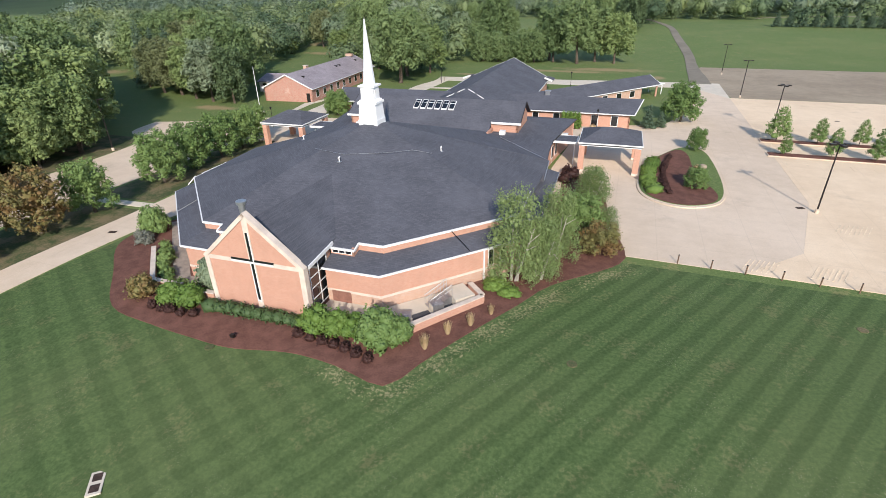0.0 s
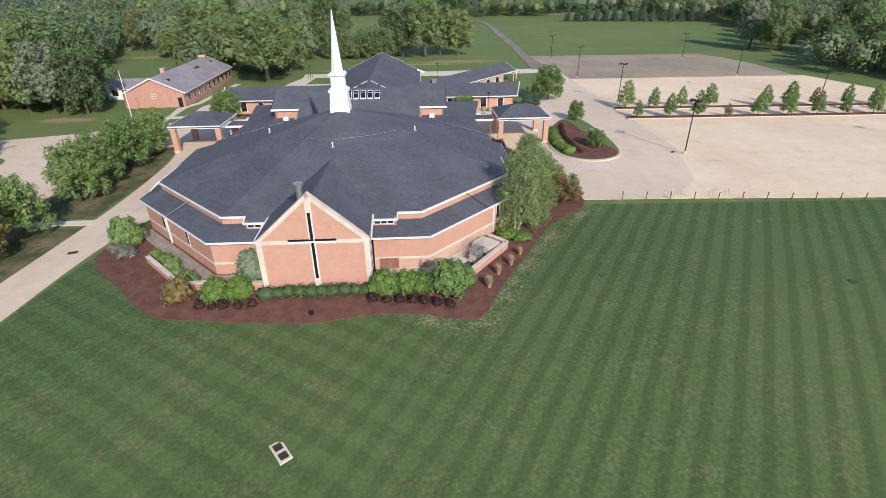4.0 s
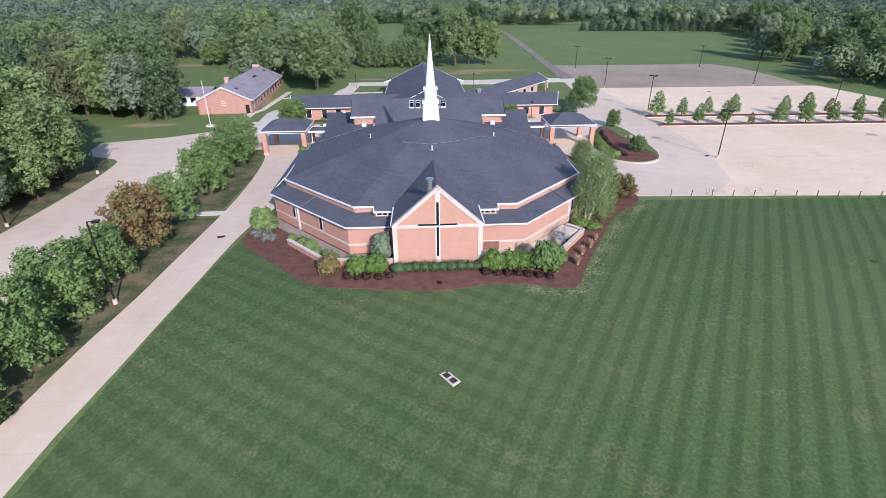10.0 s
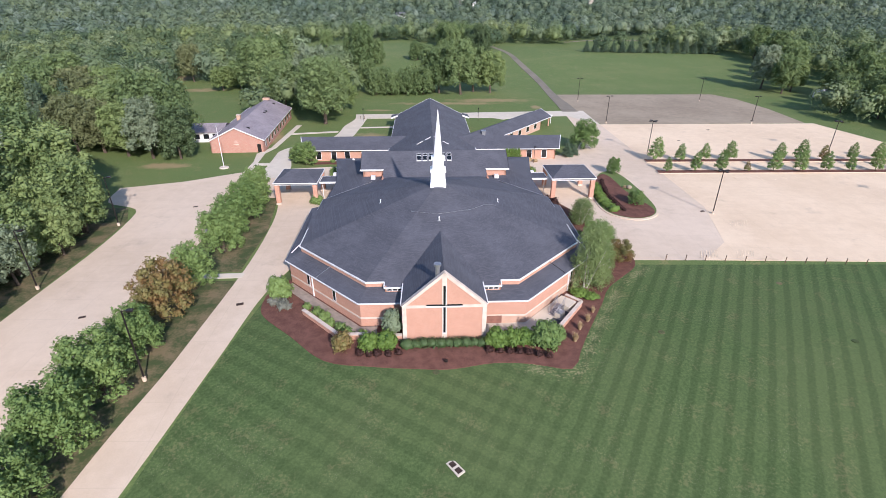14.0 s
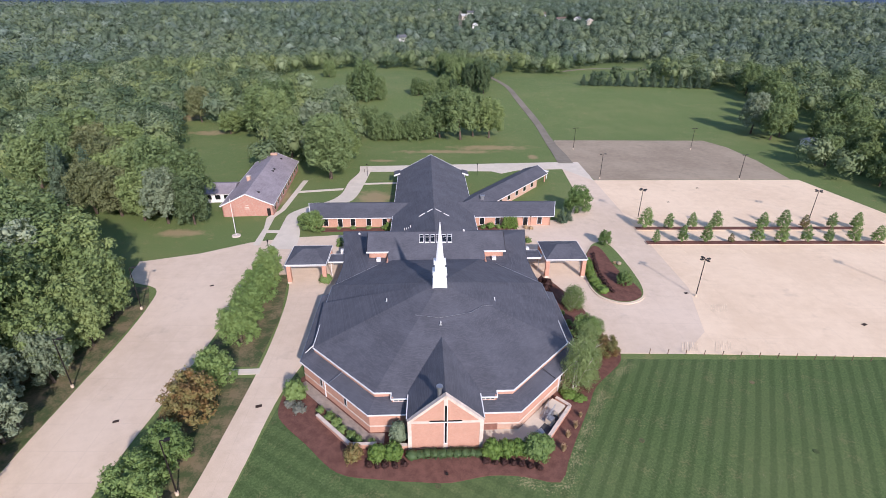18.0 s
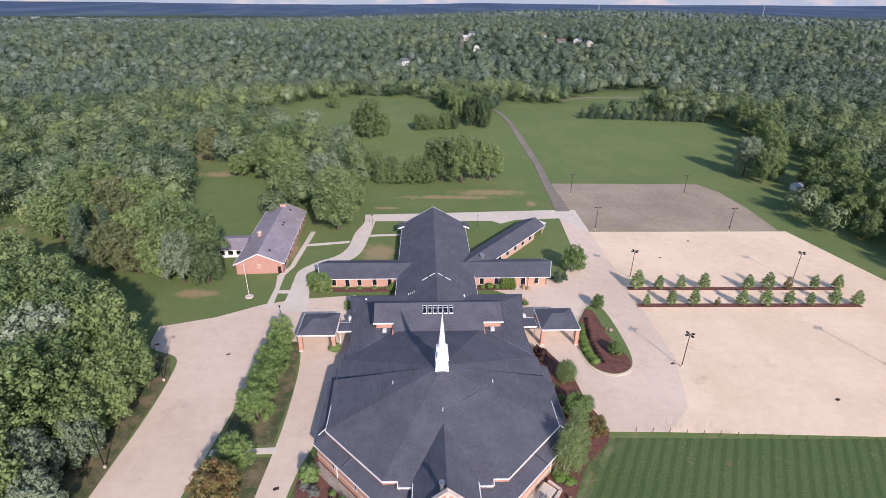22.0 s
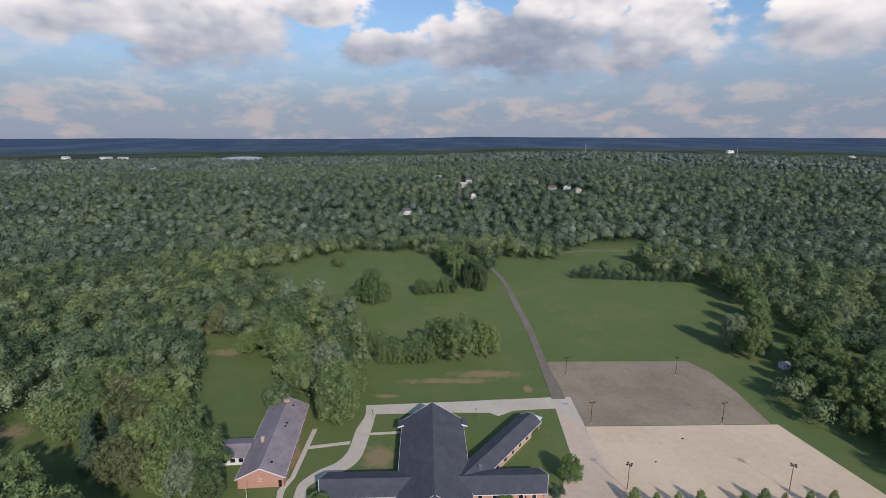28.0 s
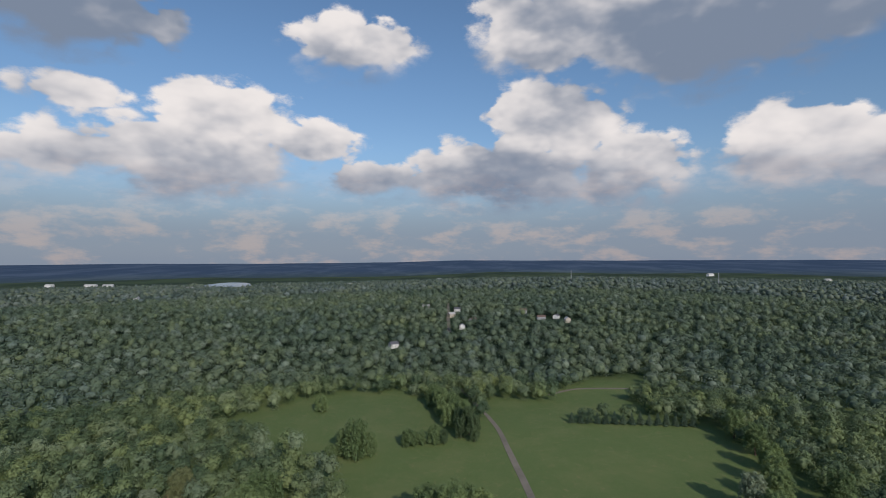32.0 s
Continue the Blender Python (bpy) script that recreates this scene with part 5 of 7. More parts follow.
def crown_mesh(name, mat, seed, lumps, leaves, size, core=0.46, droop=0.0):
    """A crown of leafy lumps: (centre, radii) each, leaves over their outer sides and a dark broken core inside."""
    rng = np.random.default_rng(seed)
    c = np.array([p for p, r in lumps], float)
    r = np.array([q for p, q in lumps], float)
    if r.ndim == 1:
        r = np.stack([r] * 3, 1)
    weight = (r ** 2).sum(1)
    pick = rng.choice(len(c), size=int(leaves * .6), p=weight / weight.sum())
    d = rng.normal(size=(len(pick), 3))
    d /= np.linalg.norm(d, axis=1, keepdims=True)
    pos = c[pick] + d * r[pick] * rng.uniform(0.74, 1.10, (len(pick), 1))
    buried = np.zeros(len(pos), bool)
    for i in range(len(c)):
        buried |= ((((pos - c[i]) / r[i]) ** 2).sum(1) < 0.5) & (pick != i)
    per = 4
    pos, d = pos[~buried][:leaves // per], d[~buried][:leaves // per]
    d = d + np.array([0, 0, 0.34 - droop * 0.5])
    d /= np.linalg.norm(d, axis=1, keepdims=True)
    pos, d = np.repeat(pos, per, 0), np.repeat(d, per, 0)
    pos = pos + rng.normal(size=pos.shape) * size * (0.5 + droop, 0.5 + droop, 0.5 + droop * 1.6) + d * size * rng.uniform(-.3, .5, (len(pos), 1))
    d = d + rng.normal(size=d.shape) * 0.26
    v, f = leaf_tris(rng, pos, d, size)
    bv, bf = BALL1
    vs, fs = [v], [f]
    n = len(v)
    for i in range(len(c)):
        k = bv * r[i] * (core + (.24 if i == 0 else 0)) * rng.uniform(0.9, 1.25, (len(bv), 1)) + c[i]
        vs.append(k)
        fs.append(bf + n)
        n += len(bv)
    return raw_mesh(name, np.concatenate(vs), np.concatenate(fs), mat)


def trunk_mesh(name, height, radius, limbs, spread, seed, mat=None, stems=1):
    rnd = random.Random(seed)
    s = Shape()
    for k in range(stems):
        lean = Vector((rnd.uniform(-1, 1), rnd.uniform(-1, 1), 0)) * (0.10 if stems == 1 else 0.34)
        p, q = Vector((0, 0, -0.3)), None
        if stems > 1:
            p += Vector((rnd.uniform(-.5, .5), rnd.uniform(-.5, .5), 0))
        pts = [p + (lean * t + Vector((0, 0, 1)) * t) * height for t in (0, 0.3, 0.6, 0.9)]
        rad = [radius * t for t in (1.25, 0.85, 0.6, 0.22)]
        for i in range(3):
            s.tube(pts[i], pts[i + 1], rad[i], rad[i + 1], 7)
        for i in range(limbs):
            a = 2 * math.pi * (i / max(1, limbs) + rnd.uniform(0, .12))
            b = pts[1].lerp(pts[3], (i + 1) / (limbs + 1))
            tip = b + Vector((math.cos(a) * spread, math.sin(a) * spread, spread * rnd.uniform(.5, .9)))
            s.tube(b, tip, rad[2] * .6, rad[3] * .6, 5)
    return s.mesh(name, mat or BARK)


def lumps_round(seed, radius, low, high, count, lump, taper=0.35, squash=0.85):
    """Lumps over an egg-shaped crown between two heights."""
    rnd = random.Random(seed)
    out = [((0, 0, (low + high) / 2), (radius * .66, radius * .66, (high - low) * .38))]
    count, lump = int(count * 3.0), lump * .62
    for i in range(count):
        t = (i + .5) / count
        h = low + (high - low) * (0.08 + 0.84 * t)
        u = (h - low) / (high - low)
        w = radius * math.sqrt(max(0.05, 1 - ((u - taper) / (1.02 - taper if u > taper else taper + .12)) ** 2)) * 0.80
        a = i * 2.39996 + rnd.uniform(-.4, .4)
        k = lump * rnd.uniform(.72, 1.25)
        out.append(((math.cos(a) * w * rnd.uniform(.70, 1.18), math.sin(a) * w * rnd.uniform(.70, 1.18), h), (k, k, k * squash)))
    return out


def make_broad(seed, h, r, mat, leaves=2300, size=0.62, low=0.24, count=17, lump=None, taper=0.35):
    return (trunk_mesh("trunk", h * .62, r * .062, 5, r * .5, seed), crown_mesh("crown", mat, seed, lumps_round(seed, r, h * low, h * .97, count, lump or r * .36, taper), leaves, size))


def make_conifer(seed, h, r, mat, leaves=1500, size=0.6):
    lumps = []
    for i in range(26):
        t = (i + .5) / 26
        w = r * (1 - t) ** .85
        a = i * 2.4
        k = max(.35, r * .42 * (1 - t * .75))
        lumps.append(((math.cos(a) * w * .62, math.sin(a) * w * .62, h * (.06 + .9 * t)), (k, k, k * .7)))
    return trunk_mesh("trunk", h * .8, r * .05, 0, 1, seed), crown_mesh("crown", mat, seed, lumps, leaves, size, 0.7, 0.5)


def make_young(seed, h, r, mat, leaves):
    """A young tree grown to a ragged point above a short bare stem."""
    rnd = random.Random(seed)
    lumps = []
    for i in range(34):
        t = (i + .5) / 34
        w = r * (1 - t) ** .55 * (1 if t > .12 else .75) * rnd.uniform(.7, 1.2)
        a = i * 2.4
        k = max(.14, r * .30 * (1 - t * .6))
        lumps.append(((math.cos(a) * w * .72, math.sin(a) * w * .72, h * (.22 + .76 * t)), (k, k, k * .8)))
    return trunk_mesh("trunk", h * .75, r * .045, 4, r * .4, seed), crown_mesh("crown", mat, seed, lumps, leaves, 0.13, 0.6, 0.2)


def make_birch(seed, h, r, mat):
    rnd = random.Random(seed)
    lumps = []
    for i in range(44):
        t = (i + .5) / 44
        w = r * (0.98 - .50 * t) * rnd.uniform(.45, 1.05)
        a = i * 2.4
        k = r * rnd.uniform(.19, .28)
        lumps.append(((math.cos(a) * w * .8, math.sin(a) * w * .8, h * (.1 + .84 * t)), (k, k, k * 1.3)))
    return trunk_mesh("trunk", h * .8, .13, 4, r * .35, seed, PALE_BARK, 3), crown_mesh("crown", mat, seed, lumps, 11000, 0.135, 0.25, 0.9)


KINDS = {
    "broad": [make_broad(s, 17.5 + s % 3, 6.2 + .3 * (s % 2), LEAF, 9600, 0.40, .14) for s in (1, 2, 3, 4)],
    "dark": [make_broad(5, 14.5, 4.6, LEAF_DARK, 8000, 0.36, .06, 16)],
    "tan": [make_broad(6, 15.5, 5.8, LEAF_TAN, 8600, 0.39, .16, 17)],
    "light": [make_broad(s, 16.5, 6.0, LEAF_LIGHT, 9600, 0.40, .14) for s in (11, 12)],
    "silver": [make_broad(s, 17, 5.6, LEAF_SILVER, 9000, 0.38, .15, 20, 1.7) for s in (21, 22)],
    "big": [make_broad(s, 23, 9.5, LEAF, 17000, 0.44, .20, 26) for s in (31, 32)],
    "bushy": [make_broad(s, 14, 6.4, LEAF, 9000, 0.40, .0, 20) for s in (91, 92)],
    "street": [make_broad(s, 7.6, 3.25, LEAF_YOUNG, 8000, 0.20, .07, 20, 1.0, .28) for s in (41, 42, 43)],
    "rust": [make_broad(s, 7.4, 3.2, LEAF_RUST, 8000, 0.20, .10, 22, 1.05) for s in (51,)],
    "young": [make_young(61, 4.8, 1.55, LEAF_YOUNG, 2600), make_young(62, 4.6, 1.7, LEAF_YOUNG, 2600)],
    "young_rust": [make_young(63, 4.3, 1.5, LEAF_RUST, 2200)],
    "conifer": [make_conifer(s, 15, 3.6, LEAF_CONIFER, 4200, 0.34) for s in (71, 72)],
    "arborvitae": [make_conifer(73, 3.6, 1.1, LEAF_SHRUB, 1400, 0.15)],
    "birch": [make_birch(81, 9.0, 3.1, LEAF_BIRCH), make_birch(82, 7.0, 2.5, LEAF_BIRCH)],
}
LABELS = {
    "broad": ("tall broadleaf tree in full dark green leaf", "tree", "woodland trees"),
    "dark": ("dense dark green tree beside the old hall", "tree", "woodland trees"),
    "tan": ("broadleaf tree with dull brownish green leaves", "tree", "woodland trees"),
    "light": ("tall broadleaf tree with lighter green leaves", "tree", "woodland trees"),
    "silver": ("silvery grey-green tree at the edge of the wood", "tree", "woodland trees"),
    "bushy": ("dense broadleaf tree with foliage down to the grass", "tree", "woodland trees"),
    "big": ("very large spreading oak in full green leaf", "tree", "large oaks"),
    "street": ("dense young green tree in a row along the driveway", "tree", "driveway trees"),
    "rust": ("driveway tree with leaves turning rusty brown", "tree", "driveway trees"),
    "young": ("small pointed green sapling planted in a car park bed", "tree", "car park trees"),
    "young_rust": ("small sapling with browning leaves in a car park bed", "tree", "car park trees"),
    "conifer": ("dark green pointed conifer", "conifer", "conifers"),
    "arborvitae": ("small pointed evergreen shrub beside the church", "shrub", "evergreens"),
    "birch": ("multi-stemmed pale green birch beside the church", "birch", "birches"),
}
FIRST = {}


def plant(kind, x, y, scale=1.0, tall=1.0, variant=None, turn=None, label=""):
    rnd = random.Random(int(x * 13.7 + y * 7.1 + 5000))
    n = rnd.randrange(len(KINDS[kind])) if variant is None else variant % len(KINDS[kind])
    m = Matrix.Translation((x, y, terrain(x, y))) @ Matrix.Rotation(rnd.uniform(0, 6.28) if turn is None else turn, 4, "Z") @ Matrix.Diagonal((scale, scale, scale * tall, 1))
    key = (kind, n)
    if key in FIRST:
        first = FIRST[key]
        ob = copy_thing(first, m @ Matrix.Diagonal((*[1 / v for v in first.scale], 1)))
    else:
        lab, cat, group = LABELS[kind]
        ob = empty("conifer" if cat == "conifer" else cat + "_tree" if cat == "birch" else cat, m, lab, cat, group)
        part("trunk", KINDS[kind][n][0], None, ob)
        part("crown", KINDS[kind][n][1], None, ob)
        FIRST[key] = ob
    return ob


def plant_all():
    rnd = random.Random(7)
    # row between driveway and road
    for x, y, k, tall in ((-36.4, -36, 1.0, 1.0), (-35.6, -28.6, 1.05, 1.0), (-34.8, -21.4, 1.0, 1.0), (-34.7, -14.6, 1.12, .98), (-34.9, -8.0, 1.1, .96), (-34.2, -2.2, .92, .95)):
        plant("street", x, y, k, tall)
    plant("rust", -34.3, 5.2, 1.10)
    plant("street", -33.8, 11.6, .94, 1.0)
    for x, y, s in ((-33.9, 22.8, 1.04), (-34.4, 29.0, 1.0), (-34.6, 35.4, 1.02), (-35.0, 41.0, .9), (-35.6, 45.6, .9)):
        plant("street", x, y, s)
    # car park beds
    for i, x in enumerate((52.1, 58.0, 63.8, 69.9, 82.0, 87.3, 92.8, 99.8, 106.2)):
        plant("young_rust" if i in (6,) else "young", x, 69.2, (1.3, .95, .95, 1.1, 1.0, 1.15, .9, .95, 1.0)[i])
    for i, x in enumerate((51.5, 57.8, 63.5, 69.6, 75.8, 81.8, 87.7, 93.1, 99.1, 105.2)):
        plant("young_rust" if i in (3,) else "young", x, 60.9, (.75, 1.0, 1.1, .6, 1.05, 1.1, 1.0, .85, 1.15, 1.0)[i])
    plant("street", 38.9, 60.0, .5, 1.05)
    # beside the church
    plant("birch", 19.4, 11.0, 1.0, 1.0, 0)
    plant("birch", 21.6, 12.4, .92, .95, 1)
    plant("birch", 22.6, 16.4, .85, 1.0, 0)
    plant("street", 24.2, 23.0, .80, .82)
    plant("rust", 26.6, 18.9, .66, .74)
    plant("birch", 27.0, 25.2, .5, .6, 0)
    plant("birch", 24.6, 33.2, 1.02, .62, 1)
    plant("street", 37.6, 80.0, 1.12, .95)
    plant("conifer", 31.6, 73.2, .42, .72)
    plant("conifer", 33.8, 74.4, .34, .6)
    plant("street", -31.2, 67.6, .92, .82)
    plant("street", -33.6, 70.4, .7, .75)
    # oaks round the old hall and the back lawn
    plant("big", -34.6, 109.0, .88, 1.0, 0)
    plant("big", -37.5, 121.0, .80, 1.0, 1)
    plant("silver", -41.5, 129.5, 1.15, 1.15)
    plant("light", -33.0, 129.0, .9, 1.0)
    plant("big", -53.0, 133.0, .72, .98, 0)
    plant("broad", -62.0, 150.0, 1.1, 1.1)
    plant("broad", -71.0, 160.0, 1.15, 1.05)
    plant("broad", -67.0, 172.0, 1.2, 1.1)
    plant("light", -87.6, 168.0, .72, .85)
    plant("light", -82.0, 173.0, .8, .9)
    plant("tan", -108.2, 189.0, .95, 1.15)
    plant("silver", -118.0, 181.0, .85, .8)
    plant("light", -110.0, 166.5, .62, .7)
    for x, y, s, k in ((-24, 160, .72, "bushy"), (-18, 158.5, .68, "bushy"), (-12, 160, .72, "bushy"), (-5.5, 160, .78, "bushy"), (-21, 164, .75, "bushy"), (-9, 165, .8, "bushy"), (1, 162, .95, "broad"), (9.5, 159.5, 1.18, "broad"),
                       (15, 165, 1.0, "broad"), (21.5, 162.5, 1.02, "light"), (-28, 166, .7, "broad"), (-1, 166, 1.0, "broad")):
        plant(k, x, y, s)
    # trees in the far meadow
    for x, y, s, h in ((-37.9, 234, 1.15, 1.35), (-44.2, 238.9, .95, 1.1), (-31.8, 237.7, .85, 1.1), (-51.3, 234, .55, 1.0), (-10.3, 247.6, .72, 1.0), (-4.1, 250.1, .6, 1.0), (4.2, 251.3, .74, 1.05), (9.4, 250.1, .62, 1.0), (19.8, 257.6, .82, 1.1), (27, 252.6, .88, 1.3), (25.1, 262.7, .9, 1.4),
                       (20, 270.5, .85, 1.2), (13.8, 278.4, .85, 1.2), (23.3, 281.1, .9, 1.3), (18.1, 291.9, .95, 1.2), (10.7, 297.2, .9, 1.2), (9.8, 310.2, .95, 1.2), (5.5, 319.8, .95, 1.2), (16.2, 306.4, .85, 1.2), (-71.8, 311.4, .75, 1.1)):
        plant("dark" if x > 8 and y < 275 else "bushy", x, y, s, h)
    # the edge of the wood to the west
    spots = []
    for x in np.arange(-116.6, -58.5, 6.9):
        for y in np.arange(-36, 80, 7.4):
            spots.append((x + rnd.uniform(-1.6, 1.6), y + rnd.uniform(-2.4, 2.4)))
    for x, y in spots:
        if x < -59.0 and not (y > 40 and x > -66) and y < 43 - (x + 70) * .62:
            kind = rnd.choice(("broad", "broad", "light", "light", "silver")) if x > -78 else rnd.choice(("broad", "broad", "light"))
            near = 0.84 if x > -64 else 1.12
            plant(kind, x, y, near * rnd.uniform(.85, 1.1), rnd.uniform(.9, 1.1))
    for x, y, s, k in ((-57.5, 1.5, .62, "silver"), (-55.5, -7.5, .6, "silver"), (-58.6, 13.0, .6, "silver"), (-54.0, -17, .62, "silver"), (-58.2, 22, .55, "light"), (-59.4, 30, .55, "broad")):
        plant(k, x, y, s, 1.0)
    # clump beside the old hall, and the trees behind it
    for x, y, s, h, k in ((-62.6, 72.5, .80, 1.05, "dark"), (-69.5, 73.0, .82, 1.0, "silver"), (-66.0, 79.0, .85, 1.1, "broad"), (-74.5, 84.0, .95, 1.1, "broad"), (-76.5, 75.0, .78, .95, "light"), (-84.0, 78.0, .85, .95, "tan"), (-91.5, 79.5, .85, 1.0, "tan"),
                          (-103.0, 85.5, .95, 1.15, "conifer"), (-98.0, 90.0, .9, 1.1, "conifer"), (-106.5, 93.0, .9, 1.05, "conifer"), (-83.0, 88.5, .9, 1.0, "broad"), (-91.0, 89.5, .85, .95, "light"), (-87.0, 99.0, .95, .95, "light"), (-96.0, 100.0, .95, 1.0, "tan"),
                          (-78.0, 97.0, .75, .9, "broad"), (-104.0, 104.0, 1.0, 1.0, "tan"), (-113.0, 103.0, .95, 1.0, "broad"), (-99.5, 113.0, 1.0, .95, "light"), (-110.0, 115.0, 1.0, 1.0, "tan"), (-121.0, 112.0, .95, 1.0, "broad"), (-90.0, 110.0, .85, .9, "light"),
                          (-120.0, 100.0, .9, .95, "broad"), (-128.0, 107.0, .95, .95, "dark"), (-118.0, 122.0, 1.0, .95, "broad")):
        plant(k, x, y, s * 1.12, h)
    # the wood's edge beyond the car park
    for x, y, s, k in ((139, 160, .85, "broad"), (146, 165, .8, "light"), (137, 171, 1.08, "silver"), (150, 140, .6, "broad"), (143, 134, .65, "broad"), (137, 124, .62, "broad"), (148, 126, .8, "broad"),
                       (142, 114, .7, "light"), (150, 112, .9, "broad"), (139, 102, .6, "broad"), (147, 98, .85, "broad"), (140, 88, .6, "broad"), (150, 84, .9, "light"), (158, 104, 1.0, "broad"), (160, 122, 1.0, "broad"),
                       (157, 92, 1.0, "broad"), (158, 78, 1.0, "light"), (148, 70, .8, "broad"), (160, 138, .9, "light"), (168, 110, 1.0, "broad"), (170, 130, 1.0, "broad"), (154, 152, .8, "broad"), (164, 150, .95, "broad"),
                       (152.2, 176.3, .9, "broad"), (160.9, 191.2, .95, "broad"), (170.1, 208.1, 1.0, "light"), (175.9, 228, 1.0, "broad"), (178.1, 250.1, 1.0, "broad"), (174, 170, 1.0, "broad")):
        plant(k, x, y, s)
    # row of pines across the field
    for i in range(15):
        plant("conifer", 91.8 + i * 5.20, 279.7 - i * 0.72, .62 + .06 * (i % 3), .78)


plant_all()

# ---- the woods, too many trees to count ----
OPEN = [
    [(-61, -160), (-61, 28), (-64, 42), (-80, 50), (-100, 66), (-140, 92), (-152, 112), (-126, 100), (-98, 79), (-76, 70), (-62, 66), (-66, 75), (-66, 92), (-60, 118), (-30, 128), (-30, 152), (30, 152), (30.1, 180.5), (38.9, 326.5), (97, 326.5), (90.8, 281.1), (174.1, 270.5), (169.8, 228), (136, 172),
     (130, 130), (129, 100), (132, 75), (150, 40), (200, 10), (200, -160)],
    [(-58, 95), (-58, 128), (-72, 168), (-91, 170), (-116.5, 210.4), (-114.4, 186.9), (-100, 150), (-91, 119), (-73, 106)],
    [(-136.9, 278.4), (-106, 307.7), (-78.6, 348.6), (-16.1, 357.7), (4.4, 326.5), (30.3, 326.5), (35.5, 262.7), (30, 150), (-28, 150), (-36, 175.2), (-46.6, 208.1), (-74.4, 247.6)],
    [(90, 284), (95, 335), (113, 362), (147, 392), (175, 394), (192, 384), (172, 355), (150, 325), (142, 281)],
]


def inside(x, y, ring):
    hit = False
    j = len(ring) - 1
    for i in range(len(ring)):
        (xi, yi), (xj, yj) = ring[i], ring[j]
        if (yi > y) != (yj > y) and x < (xj - xi) * (y - yi) / (yj - yi) + xi:
            hit = not hit
        j = i
    return hit


def lake_side(x, y):
    """Below 1 on the lake: a long oval pointing away from the church."""
    dx, dy = x + 690, y - 1790
    along, over = dx * -.35 + dy * .937, dx * .937 + dy * .35
    return math.hypot(along / 230, over / 78)


HOUSES = [(47.5, 696.7), (36.9, 656.9), (62.3, 624), (46.3, 590.4), (2, 728.8), (138.5, 675.6), (177.5, 638.9), (187.1, 619), (155.6, 634), (-34.4, 514.1)]


def free(x, y):
    if any(inside(x, y, ring) for ring in OPEN):
        return False
    if -119 < x < -52 and -38 < y < 50 - (x + 70) * .62 or -124 < x < -58 and 55 < y < 122 or 134 < x < 178 and 70 < y < 272:
        return False
    if lake_side(x, y) < 1.12 or 24.5 < x - (y - 500) * .04 < 30.5 and 540 < y < 800:
        return False
    if y > 440 and y < 760:
        for hx, hy in HOUSES:
            if math.hypot((x - hx) * .9, (y - hy + 10) * .6) < 9:
                return False
    return True


def build_woods():
    rng = np.random.default_rng(5)

    def seen(x, y):
        return y > -60 and abs(math.atan2(x, y + 62)) < radians(49)

    def spots(inner, outer, gap):
        out = []
        for x in np.arange(-outer, outer, gap):
            for y in np.arange(-60, outer, gap):
                px, py = x + rng.uniform(-.42, .42) * gap, y + rng.uniform(-.42, .42) * gap
                d = math.hypot(px, py + 47)
                if inner <= d < outer and seen(px, py) and free(px, py):
                    out.append((px, py, terrain(px, py)))
        return np.array(out)

    def stand(name, pts, ball, lumps, high, wide, leaves, leaf_size, label, mat):
        bv, bf = ball
        n, nv = len(pts), len(bv)
        height = rng.uniform(*high, n)
        radius = rng.uniform(*wide, n)
        tone, tones = rng.uniform(0, 1, n), []
        vs, fs, base = [], [], 0
        for k in range(lumps):
            off = np.zeros((n, 3))
            if k:
                a = rng.uniform(0, 6.28, n)
                t = rng.uniform(0.1, 0.9, n)
                off = np.stack([np.cos(a) * .66 * np.sqrt(1 - t * t * .9), np.sin(a) * .66 * np.sqrt(1 - t * t * .9), t * .40 - .04], 1)
            size = radius * (.92 if k == 0 else .34)
            centre = pts + np.stack([off[:, 0] * radius, off[:, 1] * radius, height * .46 + off[:, 2] * height], 1)
            tall = np.where(k == 0, height * .46, size * .9)
            scale = np.stack([size, size, tall], 1)
            v = bv[None] * scale[:, None] * rng.uniform(*((.44, .60) if lumps > 5 else (.50, .68)), (n, nv, 1)) + centre[:, None]
            vs.append(v.reshape(-1, 3))
            fs.append((bf[None] + (base + np.arange(n) * nv)[:, None, None]).reshape(-1, 3))
            base += n * nv
            tones.append(np.repeat(tone, nv))
            if leaves:
                count = leaves * (5 if lumps > 5 else 4) if k == 0 else leaves
                d = rng.normal(size=(n, count, 3)) * [1, 1, .9] + [0, 0, .3]
                d /= np.linalg.norm(d, axis=2, keepdims=True)
                p = centre[:, None] + d * scale[:, None] * rng.uniform(.70, 1.15, (n, count, 1))
                lv, lf = leaf_tris(rng, p.reshape(-1, 3), (d + [0, 0, .12]).reshape(-1, 3), leaf_size, 0.20)
                vs.append(lv)
                fs.append(lf + base)
                base += len(lv)
                tones.append(np.repeat(tone, count * 4))
        me = raw_mesh(name, np.concatenate(vs), np.concatenate(fs), mat)
        me.attributes.new("kind_of_tree", "FLOAT", "POINT").data.foreach_set("value", np.concatenate(tones).astype(np.float32))
        ob = new(name, me)
        return tagged(ob, label, "woods", "", "stuff")
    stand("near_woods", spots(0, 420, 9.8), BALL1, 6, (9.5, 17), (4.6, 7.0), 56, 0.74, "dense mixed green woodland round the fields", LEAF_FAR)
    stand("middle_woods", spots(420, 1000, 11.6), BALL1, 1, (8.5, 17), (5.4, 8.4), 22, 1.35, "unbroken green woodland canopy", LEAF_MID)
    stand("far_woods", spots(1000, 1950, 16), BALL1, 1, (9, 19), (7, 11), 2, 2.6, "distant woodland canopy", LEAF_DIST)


build_woods()


